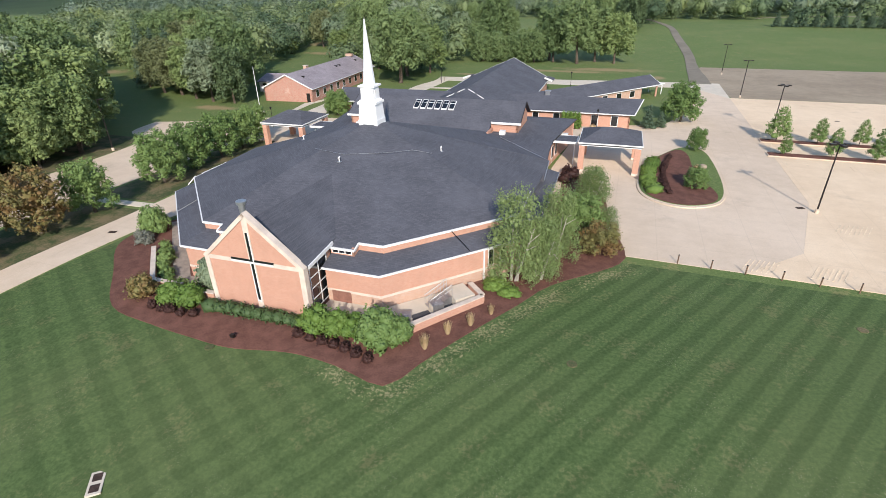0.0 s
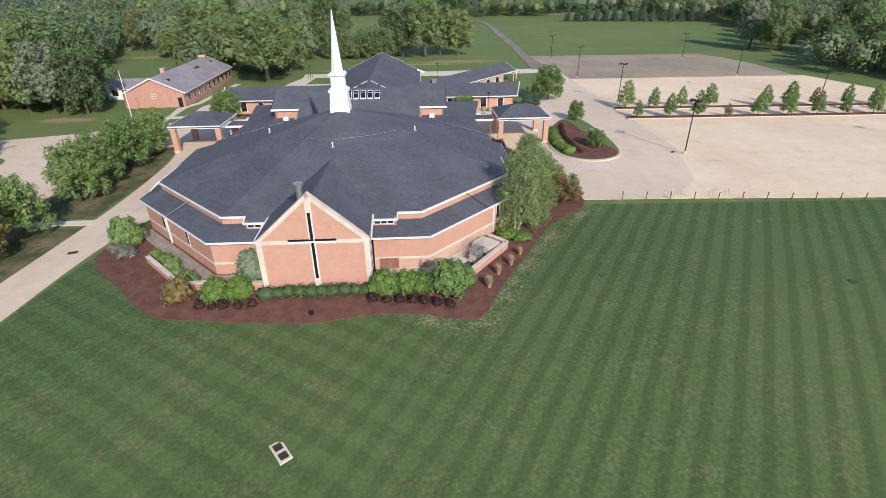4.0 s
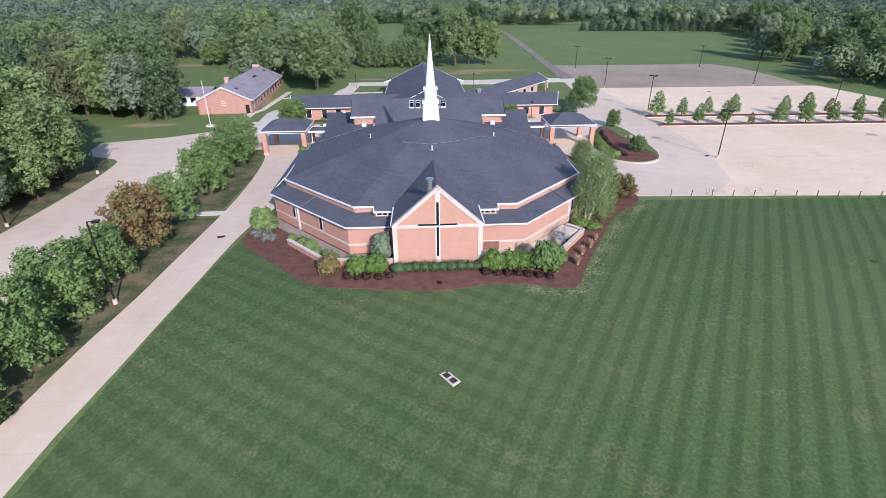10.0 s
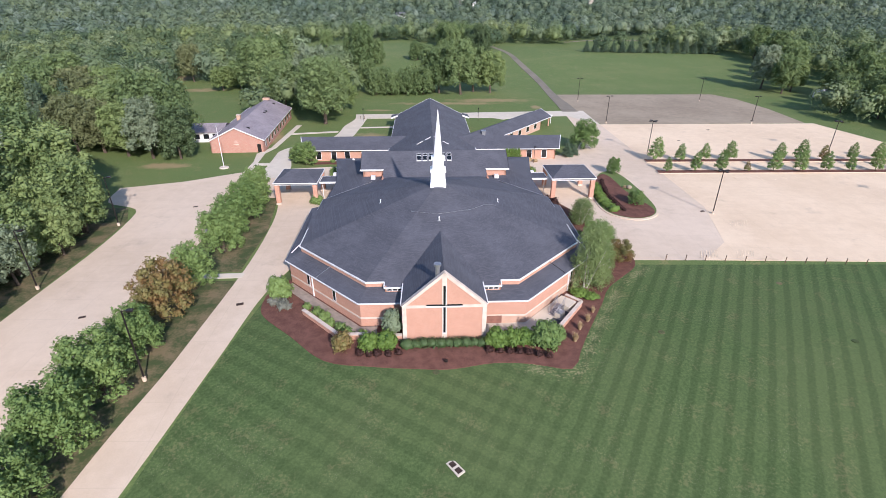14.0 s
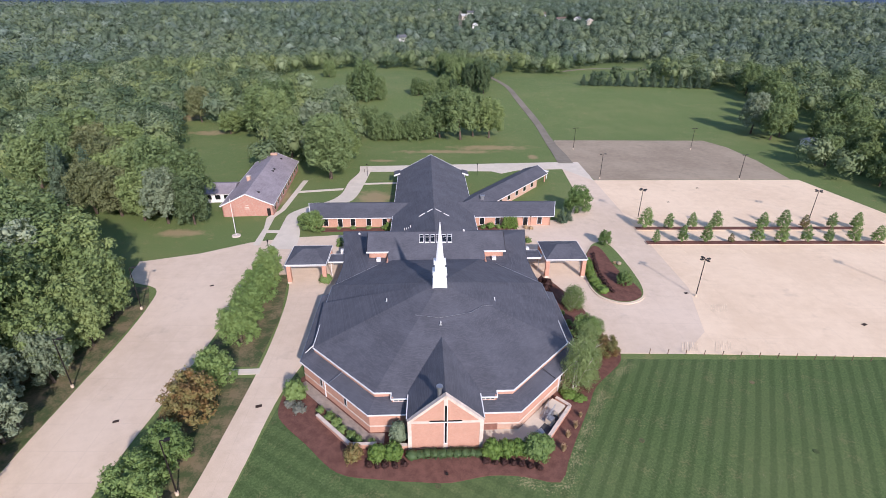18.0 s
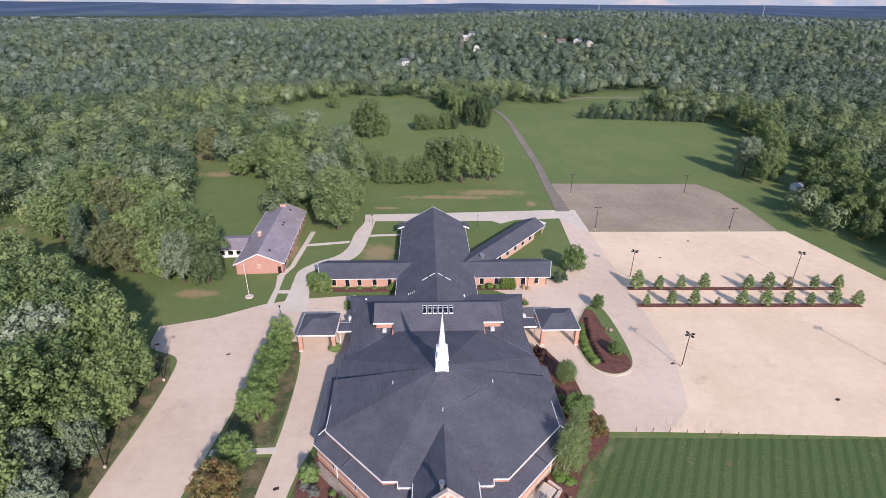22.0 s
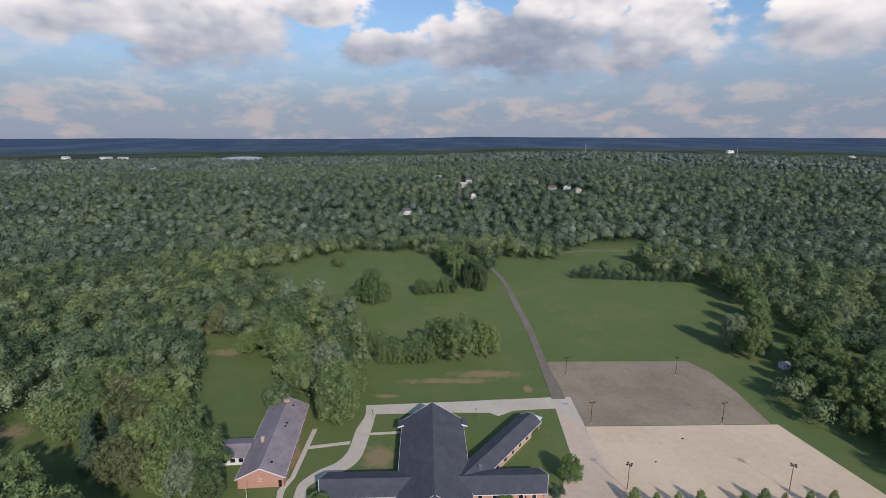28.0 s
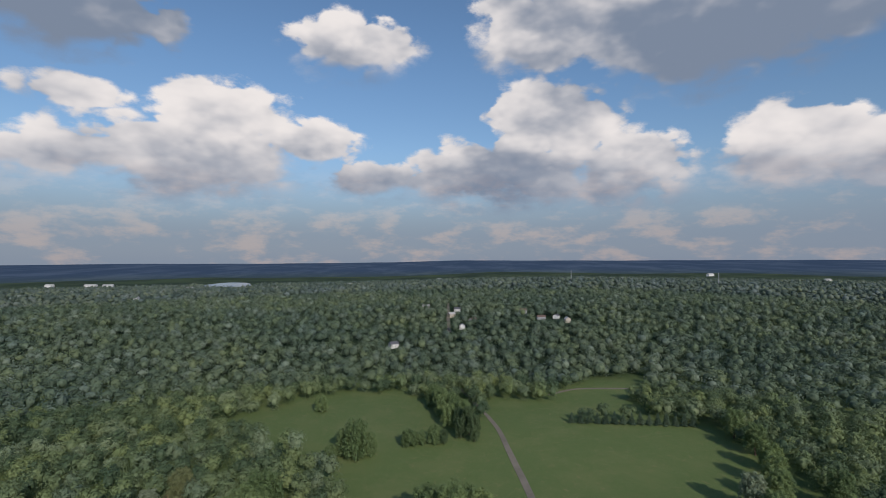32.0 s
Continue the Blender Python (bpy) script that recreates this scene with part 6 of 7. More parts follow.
# ---- shrubs and bedding ----
def dome_lumps(seed, r, h, count, lump):
    rnd = random.Random(seed)
    out = [((0, 0, h * .42), (r * .78, r * .78, h * .42))]
    for i in range(count):
        a, t = i * 2.4, (i + .5) / count
        w = r * .72 * math.sqrt(1 - t * .85)
        k = lump * rnd.uniform(.8, 1.2)
        out.append(((math.cos(a) * w, math.sin(a) * w, h * (.25 + .6 * t)), (k, k, k)))
    return out


def bank_lumps(seed, length, depth, h, count):
    rnd = random.Random(seed)
    return [((-length / 2 + length * (i + .5) / count, rnd.uniform(-.1, .1) * depth, h * .5), (length / count * .75, depth * .52, h * rnd.uniform(.45, .54))) for i in range(count)]


SHRUBS = {
    "clipped": (crown_mesh("shrub", LEAF_SHRUB, 101, dome_lumps(101, 1.25, 1.7, 11, .5), 1500, 0.17, .9), "clipped bright green shrub in the front bed", "shrub"),
    "large": (crown_mesh("shrub", LEAF_YOUNG, 102, dome_lumps(102, 1.75, 2.7, 14, .62), 2200, 0.22, .82), "large loose olive green shrub in the mulch bed", "shrub"),
    "barberry": (crown_mesh("shrub", LEAF_PURPLE, 103, dome_lumps(103, .5, .75, 7, .22), 420, 0.12, .85), "small dark purple barberry in red mulch", "shrub"),
    "grey": (crown_mesh("shrub", LEAF_GREY, 104, dome_lumps(104, 1.0, .9, 8, .36), 700, 0.16, .7), "low silvery grey shrub in the mulch bed", "shrub"),
    "holly": (crown_mesh("shrub", LEAF_SILVER, 105, dome_lumps(105, 1.1, 3.6, 16, .5), 1900, 0.19, .85), "tall variegated shrub against the brick wall", "shrub"),
    "rust": (crown_mesh("shrub", LEAF_RUST, 106, dome_lumps(106, 1.2, 2.2, 11, .45), 1100, 0.19, .7), "shrub with leaves turning rusty in the mulch bed", "shrub"),
    "low": (crown_mesh("shrub", LEAF_YOUNG, 107, dome_lumps(107, .8, 1.0, 8, .32), 650, 0.17, .8), "small green shrub in the planting bed", "shrub"),
    "gold": (crown_mesh("shrub", LEAF_STRAW, 108, dome_lumps(108, .7, .9, 7, .3), 500, 0.15, .85), "golden yellow shrub beside the wing", "shrub"),
}


def shrub(kind, x, y, s=1.0, tall=1.0, lift=0.04):
    me, label, cat = SHRUBS[kind]
    ob = new("shrub", me)
    rnd = random.Random(int(x * 31 + y * 17 + 999))
    ob.matrix_basis = Matrix.Translation((x, y, terrain(x, y) + lift)) @ Matrix.Rotation(rnd.uniform(0, 6.28), 4, "Z") @ Matrix.Diagonal((s, s, s * tall, 1))
    return tagged(ob, label, cat, kind + " shrubs")


def ch(u, v):
    """Ground place from the church's own axes."""
    p = TURN @ Vector((u, v, 0))
    return p.x, p.y


def hedge(name, x, y, turn, length, depth, h, mat, label, seed):
    ob = new(name, crown_mesh(name, mat, seed, bank_lumps(seed, length, depth, h, max(3, int(length / .9))), int(length * depth * 190 + 300), 0.15, .92))
    ob.matrix_basis = Matrix.Translation((x, y, terrain(x, y))) @ Matrix.Rotation(radians(turn), 4, "Z")
    return tagged(ob, label, "hedge")


hedge("hedge", *ch(0.0, -1.15), 1.3, 9.6, 1.25, 1.0, LEAF_HEDGE, "low dark green hedge along the gable wall", 201)
for u, v, s in ((-8.6, -1.1, 1.0), (-6.6, -1.0, 1.06), (5.9, -1.0, 1.1), (7.9, -.9, 1.02), (9.4, -.8, .95)):
    shrub("clipped", *ch(u, v), s)
shrub("large", *ch(11.6, -1.3), 1.05)
shrub("large", *ch(12.9, -.6), .72)
for u, v in ((-9.6, -2.4), (-8.6, -2.6), (-7.6, -2.5), (-6.4, -2.6), (-5.2, -2.4), (5.0, -2.3), (6.2, -2.5), (7.3, -2.6), (8.4, -2.7), (9.4, -2.9), (10.5, -3.2), (11.6, -3.5)):
    shrub("barberry", *ch(u, v), .85 + .15 * math.sin(u * 3))
shrub("holly", *ch(-6.1, 1.3), 1.0)
shrub("rust", *ch(-11.6, -1.3), 1.05)
shrub("grey", *ch(-20.4, 7.3), 1.1)
shrub("grey", *ch(-21.8, 8.4), .9)
shrub("large", *ch(-21.4, 9.9), .95, 1.15)
for u, v, s in ((-15.7, 5.6, .9), (-14.6, 4.4, 1.0), (-13.8, 3.2, .8), (-12.4, 2.2, .9), (-11.4, 1.3, .8), (-17.3, 7.0, .7), (-9.6, 1.0, .7)):
    shrub("low", *ch(u, v), s)
shrub("clipped", 18.2, 9.4, .95, .5)
shrub("clipped", 19.6, 8.6, .8, .5)
for x, y, s in ((22.4, 27.4, .9), (22.0, 30.6, .8)):
    shrub("low", x, y, s)
for u, v, s in ((21.6, 38.6, 1.9), (22.4, 40.6, 2.1), (21.4, 41.8, 1.7)):
    shrub("barberry", *ch(u, v), s)
shrub("large", *ch(-22.6, 43.4), .8, .7)
# beds along the wings
for u, v, k, s in ((12.5, 69.4, "low", .9), (14.4, 69.5, "clipped", .8), (16.4, 69.5, "low", .9), (23.4, 69.2, "gold", .9), (24.6, 68.6, "gold", .8), (22.2, 62.6, "gold", .9), (22.4, 61.0, "low", 1.0),
                   (-11.2, 69.2, "clipped", 1.0), (-12.6, 69.6, "low", .8), (-16.3, 69.7, "low", .8), (-20.2, 69.7, "low", .8), (-23.8, 69.7, "low", .7), (-22.4, 62.0, "low", 1.0), (-22.2, 60.0, "low", .9)):
    shrub(k, *ch(u, v), s)
for u in (17.9, 18.6, 19.3, 20.0, 20.7):
    p = ch(u, 69.4)
    plant("arborvitae", p[0], p[1], .85, 1.0)


def grass_tuft():
    rng = np.random.default_rng(9)
    n = 160
    a, r = rng.uniform(0, 6.28, n), rng.uniform(.05, .22, n)
    out = np.stack([np.cos(a), np.sin(a), np.zeros(n)], 1)
    base = out * r[:, None] * .6
    tip = base + out * (r * 1.5)[:, None] + np.stack([np.zeros(n), np.zeros(n), rng.uniform(.7, 1.15, n)], 1)
    side = np.cross(out, [0, 0, 1]) * .03
    v = np.stack([base - side, base + side, tip], 1).reshape(-1, 3)
    return raw_mesh("ornamental_grass", v, np.arange(n * 3).reshape(-1, 3), LEAF_STRAW)


TUFT = grass_tuft()
for x, y, s in ((15.2, -.6, 1.2), (16.3, 1.6, 1.1), (17.7, 3.2, 1.1), (18.9, 5.2, .9)):
    ob = new("ornamental_grass", TUFT)
    ob.matrix_basis = Matrix.Translation((x, y, terrain(x, y) + .03)) @ Matrix.Diagonal((s, s, s, 1))
    tagged(ob, "tuft of straw-coloured ornamental grass in red mulch", "grass", "ornamental grasses")


# ---- low walls and areaway by the front ----
def low_wall(points, top, group=""):
    ob = empty("retaining_wall", TURN, "low orange brick retaining wall with a stone cap", "wall", "retaining walls")
    for a, b in zip(points, points[1:]):
        p, q = Vector(a), Vector(b)
        part("brickwork", Shape().bar((*p, top - .1), (*q, top - .1), 0.34, top + 1.2), BRICK, ob)
        part("cap", Shape().bar((*p, top), (*q, top), 0.46, 0.1), STONE, ob, "pale stone cap")
    return ob


low_wall([(4.9, -.05), (13.0, -.05), (17.9, 6.3), (16.3, 8.0)], 0.85)
low_wall([(-17.5, 5.8), (-12.3, .45), (-8.9, .45)], 0.75)
low_wall([(-6.6, .1), (-4.9, .1)], 0.75)


def church_sheet(name, ring, z, mat, label, cat):
    ob = part(name, Shape().slab([(u, v, z) for u, v in ring], 0.3), mat)
    ob.matrix_basis = TURN
    return tagged(ob, label, cat, "", "structure")


church_sheet("areaway_floor", [(4.9, .15), (12.9, .15), (17.6, 6.3), (16.1, 8.0), (15.6, 8.5), (10.0, 2.9), (4.9, 2.9)], 0.09, PALE, "grey concrete areaway beside the church", "pavement")
# dark sheet stands in for the shade of a sunken trench that isn't modelled
church_sheet("areaway_gutter", [(11.2, .18), (12.85, .18), (16.2, 4.6), (15.3, 5.4), (11.6, 1.5)], 0.12, plain("pit_shade_concrete", (0.07, 0.07, 0.075), .8), "dark strip painted as pit shade along the areaway wall", "pavement")
# this walk's concrete is darkened in its colour to look shaded
church_sheet("side_walk", [(-8.0, 1.0), (-8.0, 2.7), (-10.1, 2.7), (-20.6, 13.4), (-21.6, 12.4), (-11.0, 1.4)], 0.10, plain("shade_toned_concrete_walk", (0.30, 0.25, 0.21), .9), "concrete walk along the brick wall", "pavement")


def build_stair():
    m = TURN @ Matrix.Translation((13.6, 4.2, 0.09)) @ Matrix.Rotation(radians(45.4), 4, "Z")
    ob = empty("areaway_stair", m, "grey steel stair with railings beside the church wall", "stair")
    part("landing", Shape().box(2.1, 4.0, -1.15, 1.0, -.05, .72), PALE, ob, "pale concrete landing")
    for i in range(7):
        part("step", Shape().box(i * .3, i * .3 + .32, -.5, .5, .02, .102 * (i + 1)), STEEL, ob, "grey steel step")
    for y in (-.52, .52):
        part("rail", Shape().tube((0, y, .95), (2.1, y, 1.9), .03, .03, 6).tube((0, y, .55), (2.1, y, 1.5), .02, .02, 6), STEEL, ob, "steel handrail")
        for i in range(8):
            part("baluster", Shape().tube((i * .3, y, .02), (i * .3, y, .95 + i * .136), .02, .02, 5), STEEL, ob)


build_stair()


def condenser(u, v, turn):
    ob = empty("condenser", TURN @ Matrix.Translation((u, v, .12)) @ Matrix.Rotation(radians(turn), 4, "Z"), "grey air conditioning unit with a round fan grille in the areaway", "air conditioner", "condensers")
    part("casing", Shape().box(-.5, .5, -.45, .45, .06, .82), STEEL, ob)
    part("base_pad", Shape().box(-.6, .6, -.55, .55, -.03, .06), PALE, ob)
    fan = part("fan_guard", Shape().tube((0, 0, .82), (0, 0, .87), .3, .3, 16), STEEL, ob, "round steel fan guard")
    part("hub", Shape().tube((0, 0, .87), (0, 0, .90), .09, .09, 10), STEEL, fan)
    for x in (-.52, .52):
        part("louvre_panel", Shape().box(x - .02, x + .02, -.36, .36, .16, .72), PALE, ob)


condenser(12.6, 1.5, 20)
condenser(14.5, 3.9, 45)
part("service_door", Shape().box(5.3, 7.1, 2.84, 2.96, .1, 1.2), plain("rust_red_door_paint", (0.24, 0.115, 0.085), 0.7, 0, 2.0, 0.25), church, "low rust-red service door")


# ---- car park ----
def rounded(ring, times=2):
    """The ring with its corners cut off, again and again."""
    for k in range(times):
        ring = [tuple(a[c] + (b[c] - a[c]) * t for c in (0, 1)) for a, b in zip(ring, ring[1:] + ring[:1]) for t in (.25, .75)]
    return ring


def island():
    ring = [(34.0, 57.0), (36.0, 60.8), (38.6, 62.2), (40.2, 60.4), (40.8, 56.5), (41.2, 48), (41.0, 40.4), (40.0, 36.6), (37.9, 34.6), (35.0, 33.7), (32.0, 35.0), (30.2, 37.6), (29.9, 42.8), (30.4, 48.0), (31.8, 53.0)]
    ring = rounded(ring)
    ob = empty("planting_island", Matrix.Identity(4), "kerbed planting island in the entrance loop", "island", "", "structure")
    c = Vector((36.2, 47.5))
    part("kerb", Shape().prism(ring[::-1], 0.0, 0.19), CONCRETE, ob, "pale concrete kerb")
    inner = [tuple(c + (Vector(p) - c) * .955) for p in ring]
    part("turf", Shape().prism(inner[::-1], 0.1, 0.23), GRASS, ob, "rough grass")
    bed = [(34.3, 57.0), (36.4, 59.8), (37.6, 57), (37.6, 50), (38.4, 45), (40.0, 39.6), (39.4, 36.8), (37.6, 35.2), (35.0, 34.5), (32.4, 35.6), (30.9, 38.0), (30.6, 43.0), (31.2, 48.0), (32.4, 52.6)]
    part("mulch", Shape().prism(rounded(bed), 0.1, 0.26), MULCH, ob, "red mulch")


island()
for x, y, turn, length in ((31.9, 49.0, 82, 5.4), (31.5, 44.2, 91, 5.0), (31.8, 39.9, 104, 4.6)):
    hedge("hedge", x, y, turn, length, 2.0, 1.15, LEAF_SHRUB, "broad rounded green hedge in the planting island", 202 + int(y))
for i in range(13):
    t = i / 12
    shrub("barberry", 34.6 - 1.2 * math.sin(t * 2.6), 54.2 - 16.0 * t, .95 + .12 * math.sin(i * 5.1), .85, .22)
plant("street", 37.3, 41.4, .50, .84)
shrub("gold", 38.4, 50.2, .8, .6, .22)
rock = new("boulder", raw_mesh("boulder", BALL2[0] * np.array([.55, .45, .45]) * np.random.default_rng(4).uniform(.85, 1.12, (len(BALL2[0]), 1)), BALL2[1], GRAVEL))
rock.matrix_basis = Matrix.Translation((38.9, 49.6, .6))
tagged(rock, "pale rounded boulder in the planting island", "boulder")


def median(y, x0, x1):
    ob = empty("planting_strip", Matrix.Translation((0, y, 0)), "long kerbed mulch strip across the car park", "planting strip", "planting strips", "structure")
    part("kerb", Shape().box(x0, x1, -1.0, 1.0, 0, .2), CONCRETE, ob)
    part("mulch", Shape().box(x0 + .15, x1 - .15, -.85, .85, .1, .26), MULCH, ob)


median(69.2, 49.6, 107.0)
median(60.8, 49.2, 106.6)


def lot_lamp(x, y, h=8.3, heads=4, dark=True):
    ob = empty("street_lamp", Matrix.Translation((x, y, terrain(x, y))), "tall dark bronze car park lamp with %s heads" % ("four" if heads == 4 else "two" if heads == 2 else "one"), "lamp post", "lamp posts")
    part("footing", Shape().tube((0, 0, -.2), (0, 0, .5), .22, .22, 12), CONCRETE, ob, "round concrete footing")
    part("pole", Shape().tube((0, 0, .6), (0, 0, h), .1, .07, 8), DARK, ob)
    for i in range(heads):
        a = i * 2 * math.pi / heads + .2
        d = Vector((math.cos(a), math.sin(a), 0))
        arm = part("arm", Shape().bar(d * .05 + Vector((0, 0, h)), d * .55 + Vector((0, 0, h)), .08, .08), DARK, ob)
        s = Shape().bar(d * .45 + Vector((0, 0, h + .06)), d * 1.05 + Vector((0, 0, h + .06)), .42, .2)
        part("head", s, DARK, arm)
    return ob


for x, y, n in ((50.0, 36.9, 4), (94.2, 37.3, 4), (52.6, 75.6, 4), (98.0, 74.7, 4), (52.3, 108.9, 2), (97.6, 108.2, 2), (52.6, 144.7, 2), (98.5, 144.7, 2)):
    lot_lamp(x, y, 8.3, n)
for x, y in ((-55.9, 33.0), (-55.2, 11.9), (-31.7, -6.2)):
    lot_lamp(x, y, 8.8, 1)


def path_lamp(x, y, h=3.6):
    ob = empty("path_lamp", Matrix.Translation((x, y, 0)), "short black path lamp on a slim post", "lamp post", "path lamps")
    part("post", Shape().tube((0, 0, -.1), (0, 0, h), .06, .05, 8), DARK, ob)
    part("head", Shape().tube((0, 0, h), (0, 0, h + .35), .12, .22, 10), DARK, ob)
    part("cap", Shape().tube((0, 0, h + .35), (0, 0, h + .5), .24, .05, 10), DARK, ob)


for x, y in ((-38.4, 54.6), (22.6, 68.4), (-23.2, 112.0), (12.8, 112.5), (-46.2, 79.0)):
    path_lamp(x, y)


def bollards():
    first = empty("bollard", Matrix.Identity(4), "short weathered wooden post along the lawn's edge", "bollard", "bollards")
    part("post", Shape().tube((0, 0, -.2), (0, 0, .95), .065, .06, 8), WOOD, first)
    part("cap", Shape().tube((0, 0, .95), (0, 0, 1.02), .09, .04, 8), DARK, first)
    xs = [34.0 + 2.93 * i for i in range(30)]
    for i, x in enumerate(xs):
        m = Matrix.Translation((x, 19.15 - .066 * (x - 34), 0)) @ Matrix.Rotation(radians(3 * math.sin(x * 5)), 4, "X")
        if i == 0:
            first.matrix_basis = m
        else:
            copy_thing(first, m)
    for x in (-24.6, -23.4):
        copy_thing(first, Matrix.Translation((x, 115.4, .05)))


bollards()
flag = empty("flagpole", Matrix.Translation((-49.6, 65.3, 0)), "tall white flagpole on a round stone base", "flagpole")
part("base", Shape().tube((0, 0, -.1), (0, 0, .25), 1.1, 1.0, 16), STONE, flag)
part("pole", Shape().tube((0, 0, .2), (0, 0, 9.6), .09, .05, 10), WHITE, flag)
part("ball", raw_mesh("ball", BALL1[0] * .13 + np.array([0, 0, 9.7]), BALL1[1], STEEL), None, flag)


def drain_box():
    ob = empty("drain_box", Matrix.Translation((.66, -16.9, terrain(.66, -16.9))) @ Matrix.Rotation(radians(-52), 4, "Z") @ Matrix.Scale(.74, 4), "pale concrete drain box with two dark grates in the lawn", "drain")
    part("frame", Shape().box(-1.15, 1.15, -.55, .55, -.3, .12), PALE, ob)
    for x in (-.55, .55):
        part("grate", Shape().box(x - .38, x + .38, -.36, .36, -.1, .135), IRON, ob, "dark iron grate")


drain_box()
for x, y, s in ((-26.4, 7.7, .45), (-45, 5, .4), (-46.2, 41.4, .4), (76, 27, .5), (80, 100, .5), (100, 112, .5), (48.6, 38.0, .45), (66, 88, .4)):
    c = new("drain_cover", Shape().box(-s, s, -s * .6, s * .6, 0, .02).mesh("drain_cover", IRON))
    c.matrix_basis = Matrix.Translation((x, y, terrain(x, y) + .075)) @ Matrix.Rotation(radians(20), 4, "Z")
    tagged(c, "rusty iron drain cover set in the concrete", "drain cover", "drain covers")
for x, y in ((26, 1), (47, 12), (48, -1), (-1, -5.4)):
    c = new("valve_box", Shape().tube((0, 0, -.05), (0, 0, .06), .4, .38, 10).mesh("valve_box", SOIL))
    c.matrix_basis = Matrix.Translation((x, y, terrain(x, y) + .02))
    tagged(c, "small brown valve box lid in the lawn", "lid", "valve boxes")
spot = empty("flood_light", Matrix.Translation((.1, -4.0, terrain(.1, -4.0) + .05)), "small black flood light aimed at the gable", "light")
part("body", Shape().box(-.18, .18, -.1, .15, .12, .38), DARK, spot)
part("stake", Shape().tube((0, 0, -.1), (0, 0, .15), .03, .03, 6), DARK, spot)


def painted_bays():
    """Worn hatching and stall lines on the car park."""
    for cx, cy, n in ((41.0, 20.8, 7), (46.8, 21.0, 7), (51.8, 32.6, 8)):
        s = Shape()
        for i in range(n):
            x = cx - 1.4 + i * .42
            s.bar((x, cy - 1.3, .085), (x + 1.2, cy + 1.3, .085), .1, .02)
        tagged(part("road_marking", s, YELLOW), "worn pale hatching painted on the concrete", "road marking", "road markings", "structure")
    for row_y, d, x0 in ((63.6, -1, 0), (57.6, -1, 0), (66.6, 1, 0), (72.4, 1, 0)):
        s = Shape()
        for i in range(20):
            x = 51 + i * 2.75
            s.box(x - .05, x + .05, row_y - 2.5 if d < 0 else row_y, row_y if d < 0 else row_y + 2.5, .07, .082)
        tagged(part("road_marking", s, YELLOW), "worn stall lines painted on the car park", "road marking", "road markings", "structure")


# ---- houses and masts in the distance ----
ROOFS = [plain("grey_far_roof", (.12, .12, .13)), plain("brown_far_roof", (.16, .11, .09)), plain("pale_far_roof", (.45, .44, .43))]
SIDING = [plain("white_siding", (.72, .71, .68)), plain("buff_siding", (.50, .44, .36)), plain("grey_siding", (.40, .41, .43))]


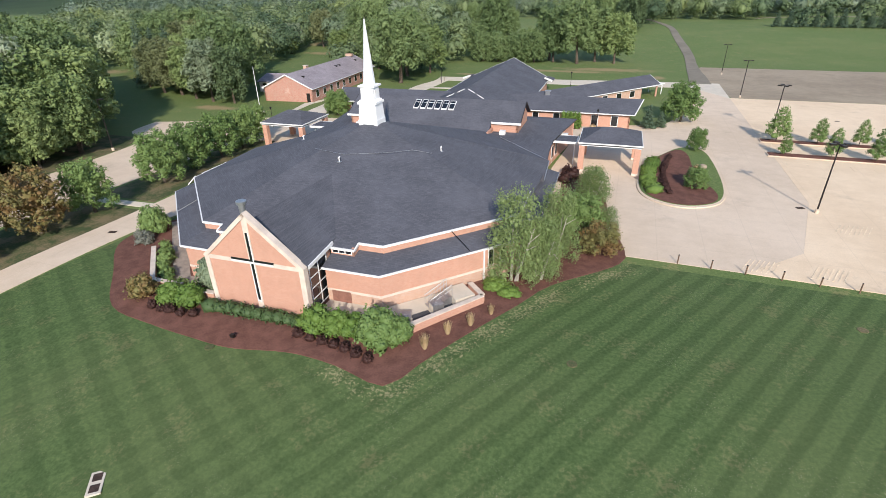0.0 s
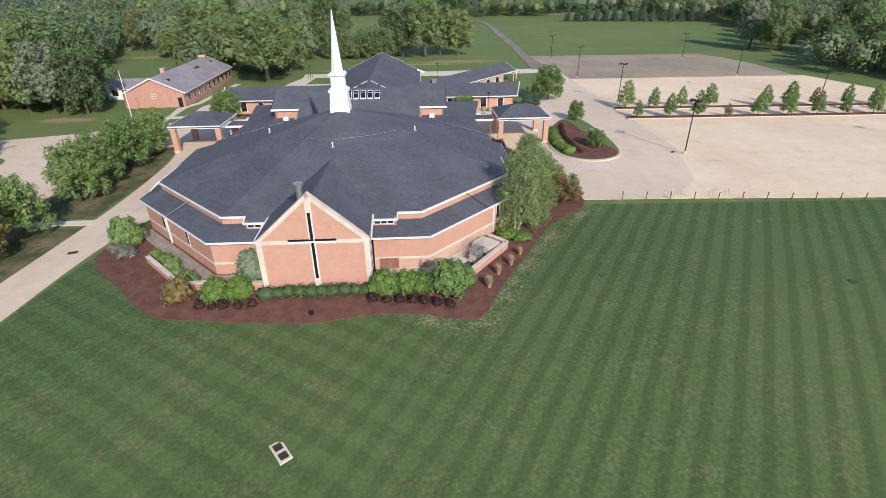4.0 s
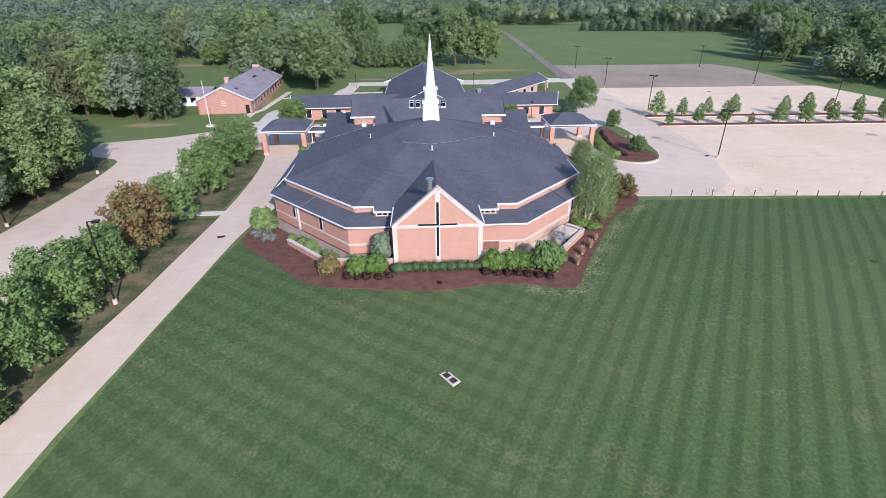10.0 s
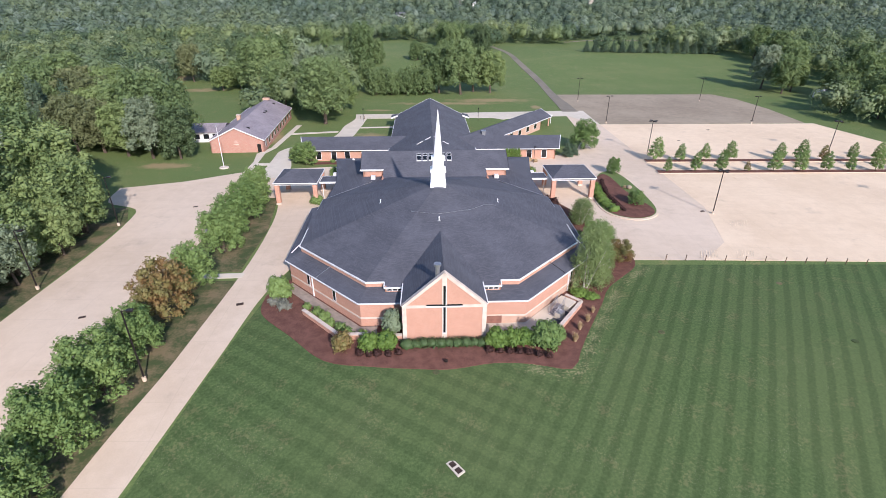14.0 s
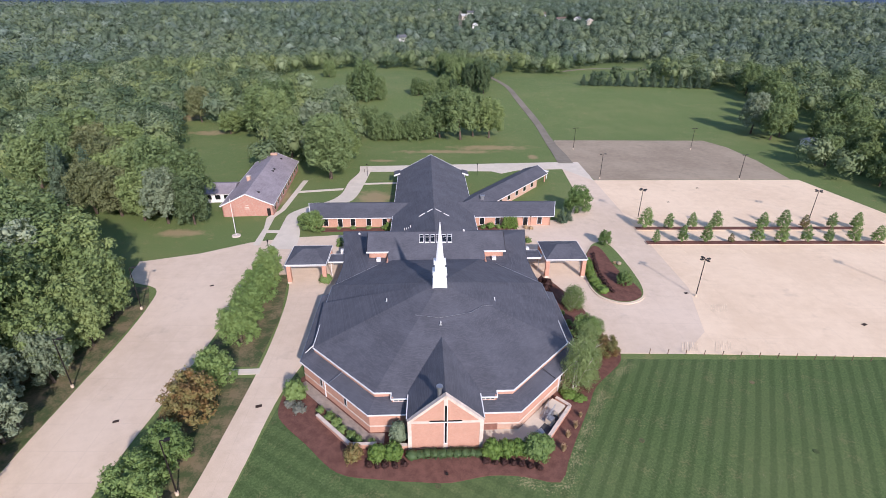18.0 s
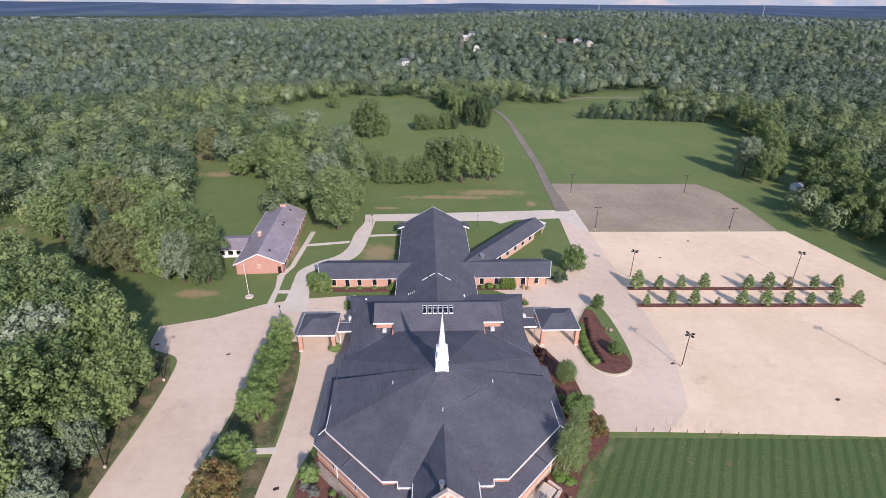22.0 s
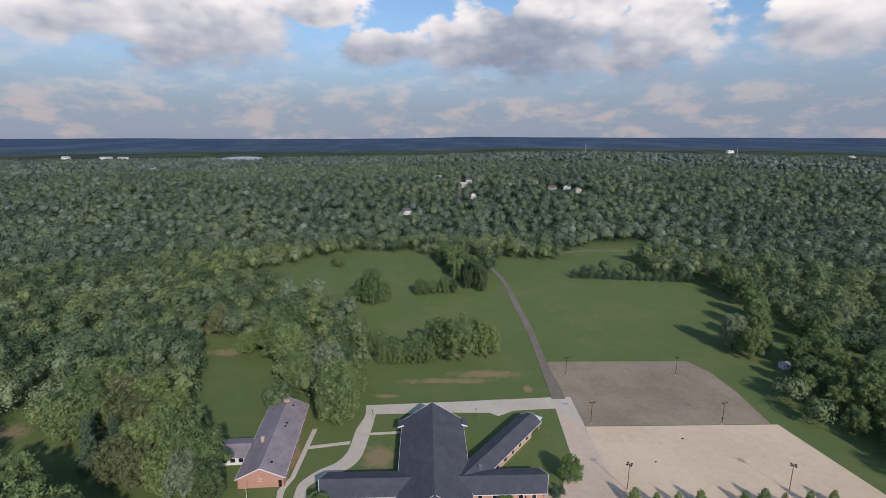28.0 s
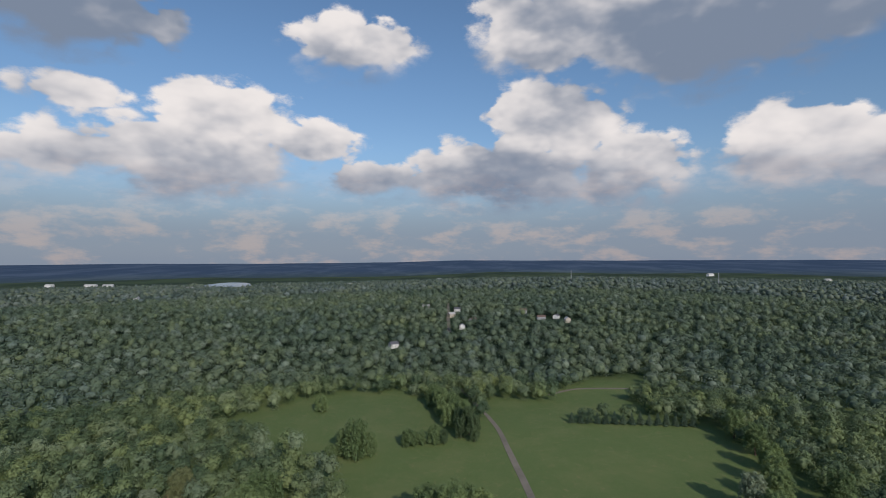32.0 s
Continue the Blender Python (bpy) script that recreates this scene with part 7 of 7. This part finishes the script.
def house(i, x, y, w=11, d=8, h=4.6, turn=0.0, wallmat=None, roofmat=None, category="house", name="house"):
    wallmat, roofmat = wallmat or SIDING[i % 3], roofmat or ROOFS[(i * 2) % 3]
    tone = {"white_siding": "white", "buff_siding": "buff", "grey_siding": "grey"}[wallmat.name]
    ob = empty(name, Matrix.Translation((x, y, terrain(x, y))) @ Matrix.Rotation(turn, 4, "Z"), "small %s-sided %s with a gabled roof among trees" % (tone, category), category, "distant houses")
    part("wall", Shape().box(-w / 2, w / 2, -d / 2, d / 2, -1, h), wallmat, ob)
    r = h + d * .32
    for ring in ([(-w / 2 - .4, -d / 2 - .5, h - .2), (w / 2 + .4, -d / 2 - .5, h - .2), (w / 2 + .4, 0, r), (-w / 2 - .4, 0, r)], [(-w / 2 - .4, 0, r), (w / 2 + .4, 0, r), (w / 2 + .4, d / 2 + .5, h - .2), (-w / 2 - .4, d / 2 + .5, h - .2)]):
        part("roof", Shape().slab(ring, .2), roofmat, ob)
    for sx in (-1, 1):
        part("gable", Shape().add([(sx * w / 2, -d / 2, h - .1), (sx * w / 2, d / 2, h - .1), (sx * w / 2, 0, r - .1)], [(0, 1, 2)]), wallmat, ob)
    for k in range(3):
        win = part("window", Shape().box(-w / 2 + 1.2 + k * 3.2, -w / 2 + 2.4 + k * 3.2, -d / 2 - .06, -d / 2 + .1, 1.0, 2.3), WHITE, ob)
        part("pane", Shape().box(-w / 2 + 1.3 + k * 3.2, -w / 2 + 2.3 + k * 3.2, -d / 2 - .08, -d / 2, 1.1, 2.2), GLASS, win)


for i, (x, y) in enumerate(HOUSES):
    house(i, x, y, 9 + i % 3, 7, 4.6 if i % 2 else 4.0, (i % 4) * .5)
house(0, 149.5, 151.5, 5.0, 3.0, 2.2, .12, SIDING[0], ROOFS[2], "shed", "shed")
for i, (x, y, w) in enumerate(((-1260, 1712, 40), (-1120, 1705, 60), (-1057, 1696, 50), (-542, 935, 14), (1278, 1514, 46), (1180, 2000, 60), (-700, 1500, 30), (-420, 1400, 24), (-250, 1700, 30), (60, 1900, 30))):
    house(0, x, y, w * .62, 12, 8 if w > 20 else 6, .1 * i, SIDING[0], ROOFS[2], "building", "far_building")


def mast(x, y, h):
    ob = empty("radio_mast", Matrix.Translation((x, y, terrain(x, y))), "slim pale radio mast on the wooded ridge", "mast", "radio masts")
    for i in range(3):
        a = i * 2.094
        part("leg", Shape().tube((math.cos(a) * 1.6, math.sin(a) * 1.6, 0), (math.cos(a) * .3, math.sin(a) * .3, h), .22, .15, 5), SIDING[2], ob)
    for i in range(10):
        part("brace", Shape().tube((-1.5 + i * .12, 0, i * h / 10), (1.5 - i * .12, .4, (i + 1) * h / 10), .12, .12, 4), SIDING[2], ob)


mast(330, 1085, 32)
mast(650, 1053, 32)
lake = Shape()
ring = [(-690 - .35 * 230 * math.cos(t) + .937 * 78 * math.sin(t) * (1 + .15 * math.sin(3 * t)), 1790 + .937 * 230 * math.cos(t) + .35 * 78 * math.sin(t)) for t in np.linspace(2 * math.pi, 0, 48, endpoint=False)]
z = max(terrain(x, y) for x, y in ring) + .6
lake.prism(ring, z - 5, z)
tagged(part("lake", lake, WATER), "pale distant lake among woods", "lake", "", "structure")
painted_bays()
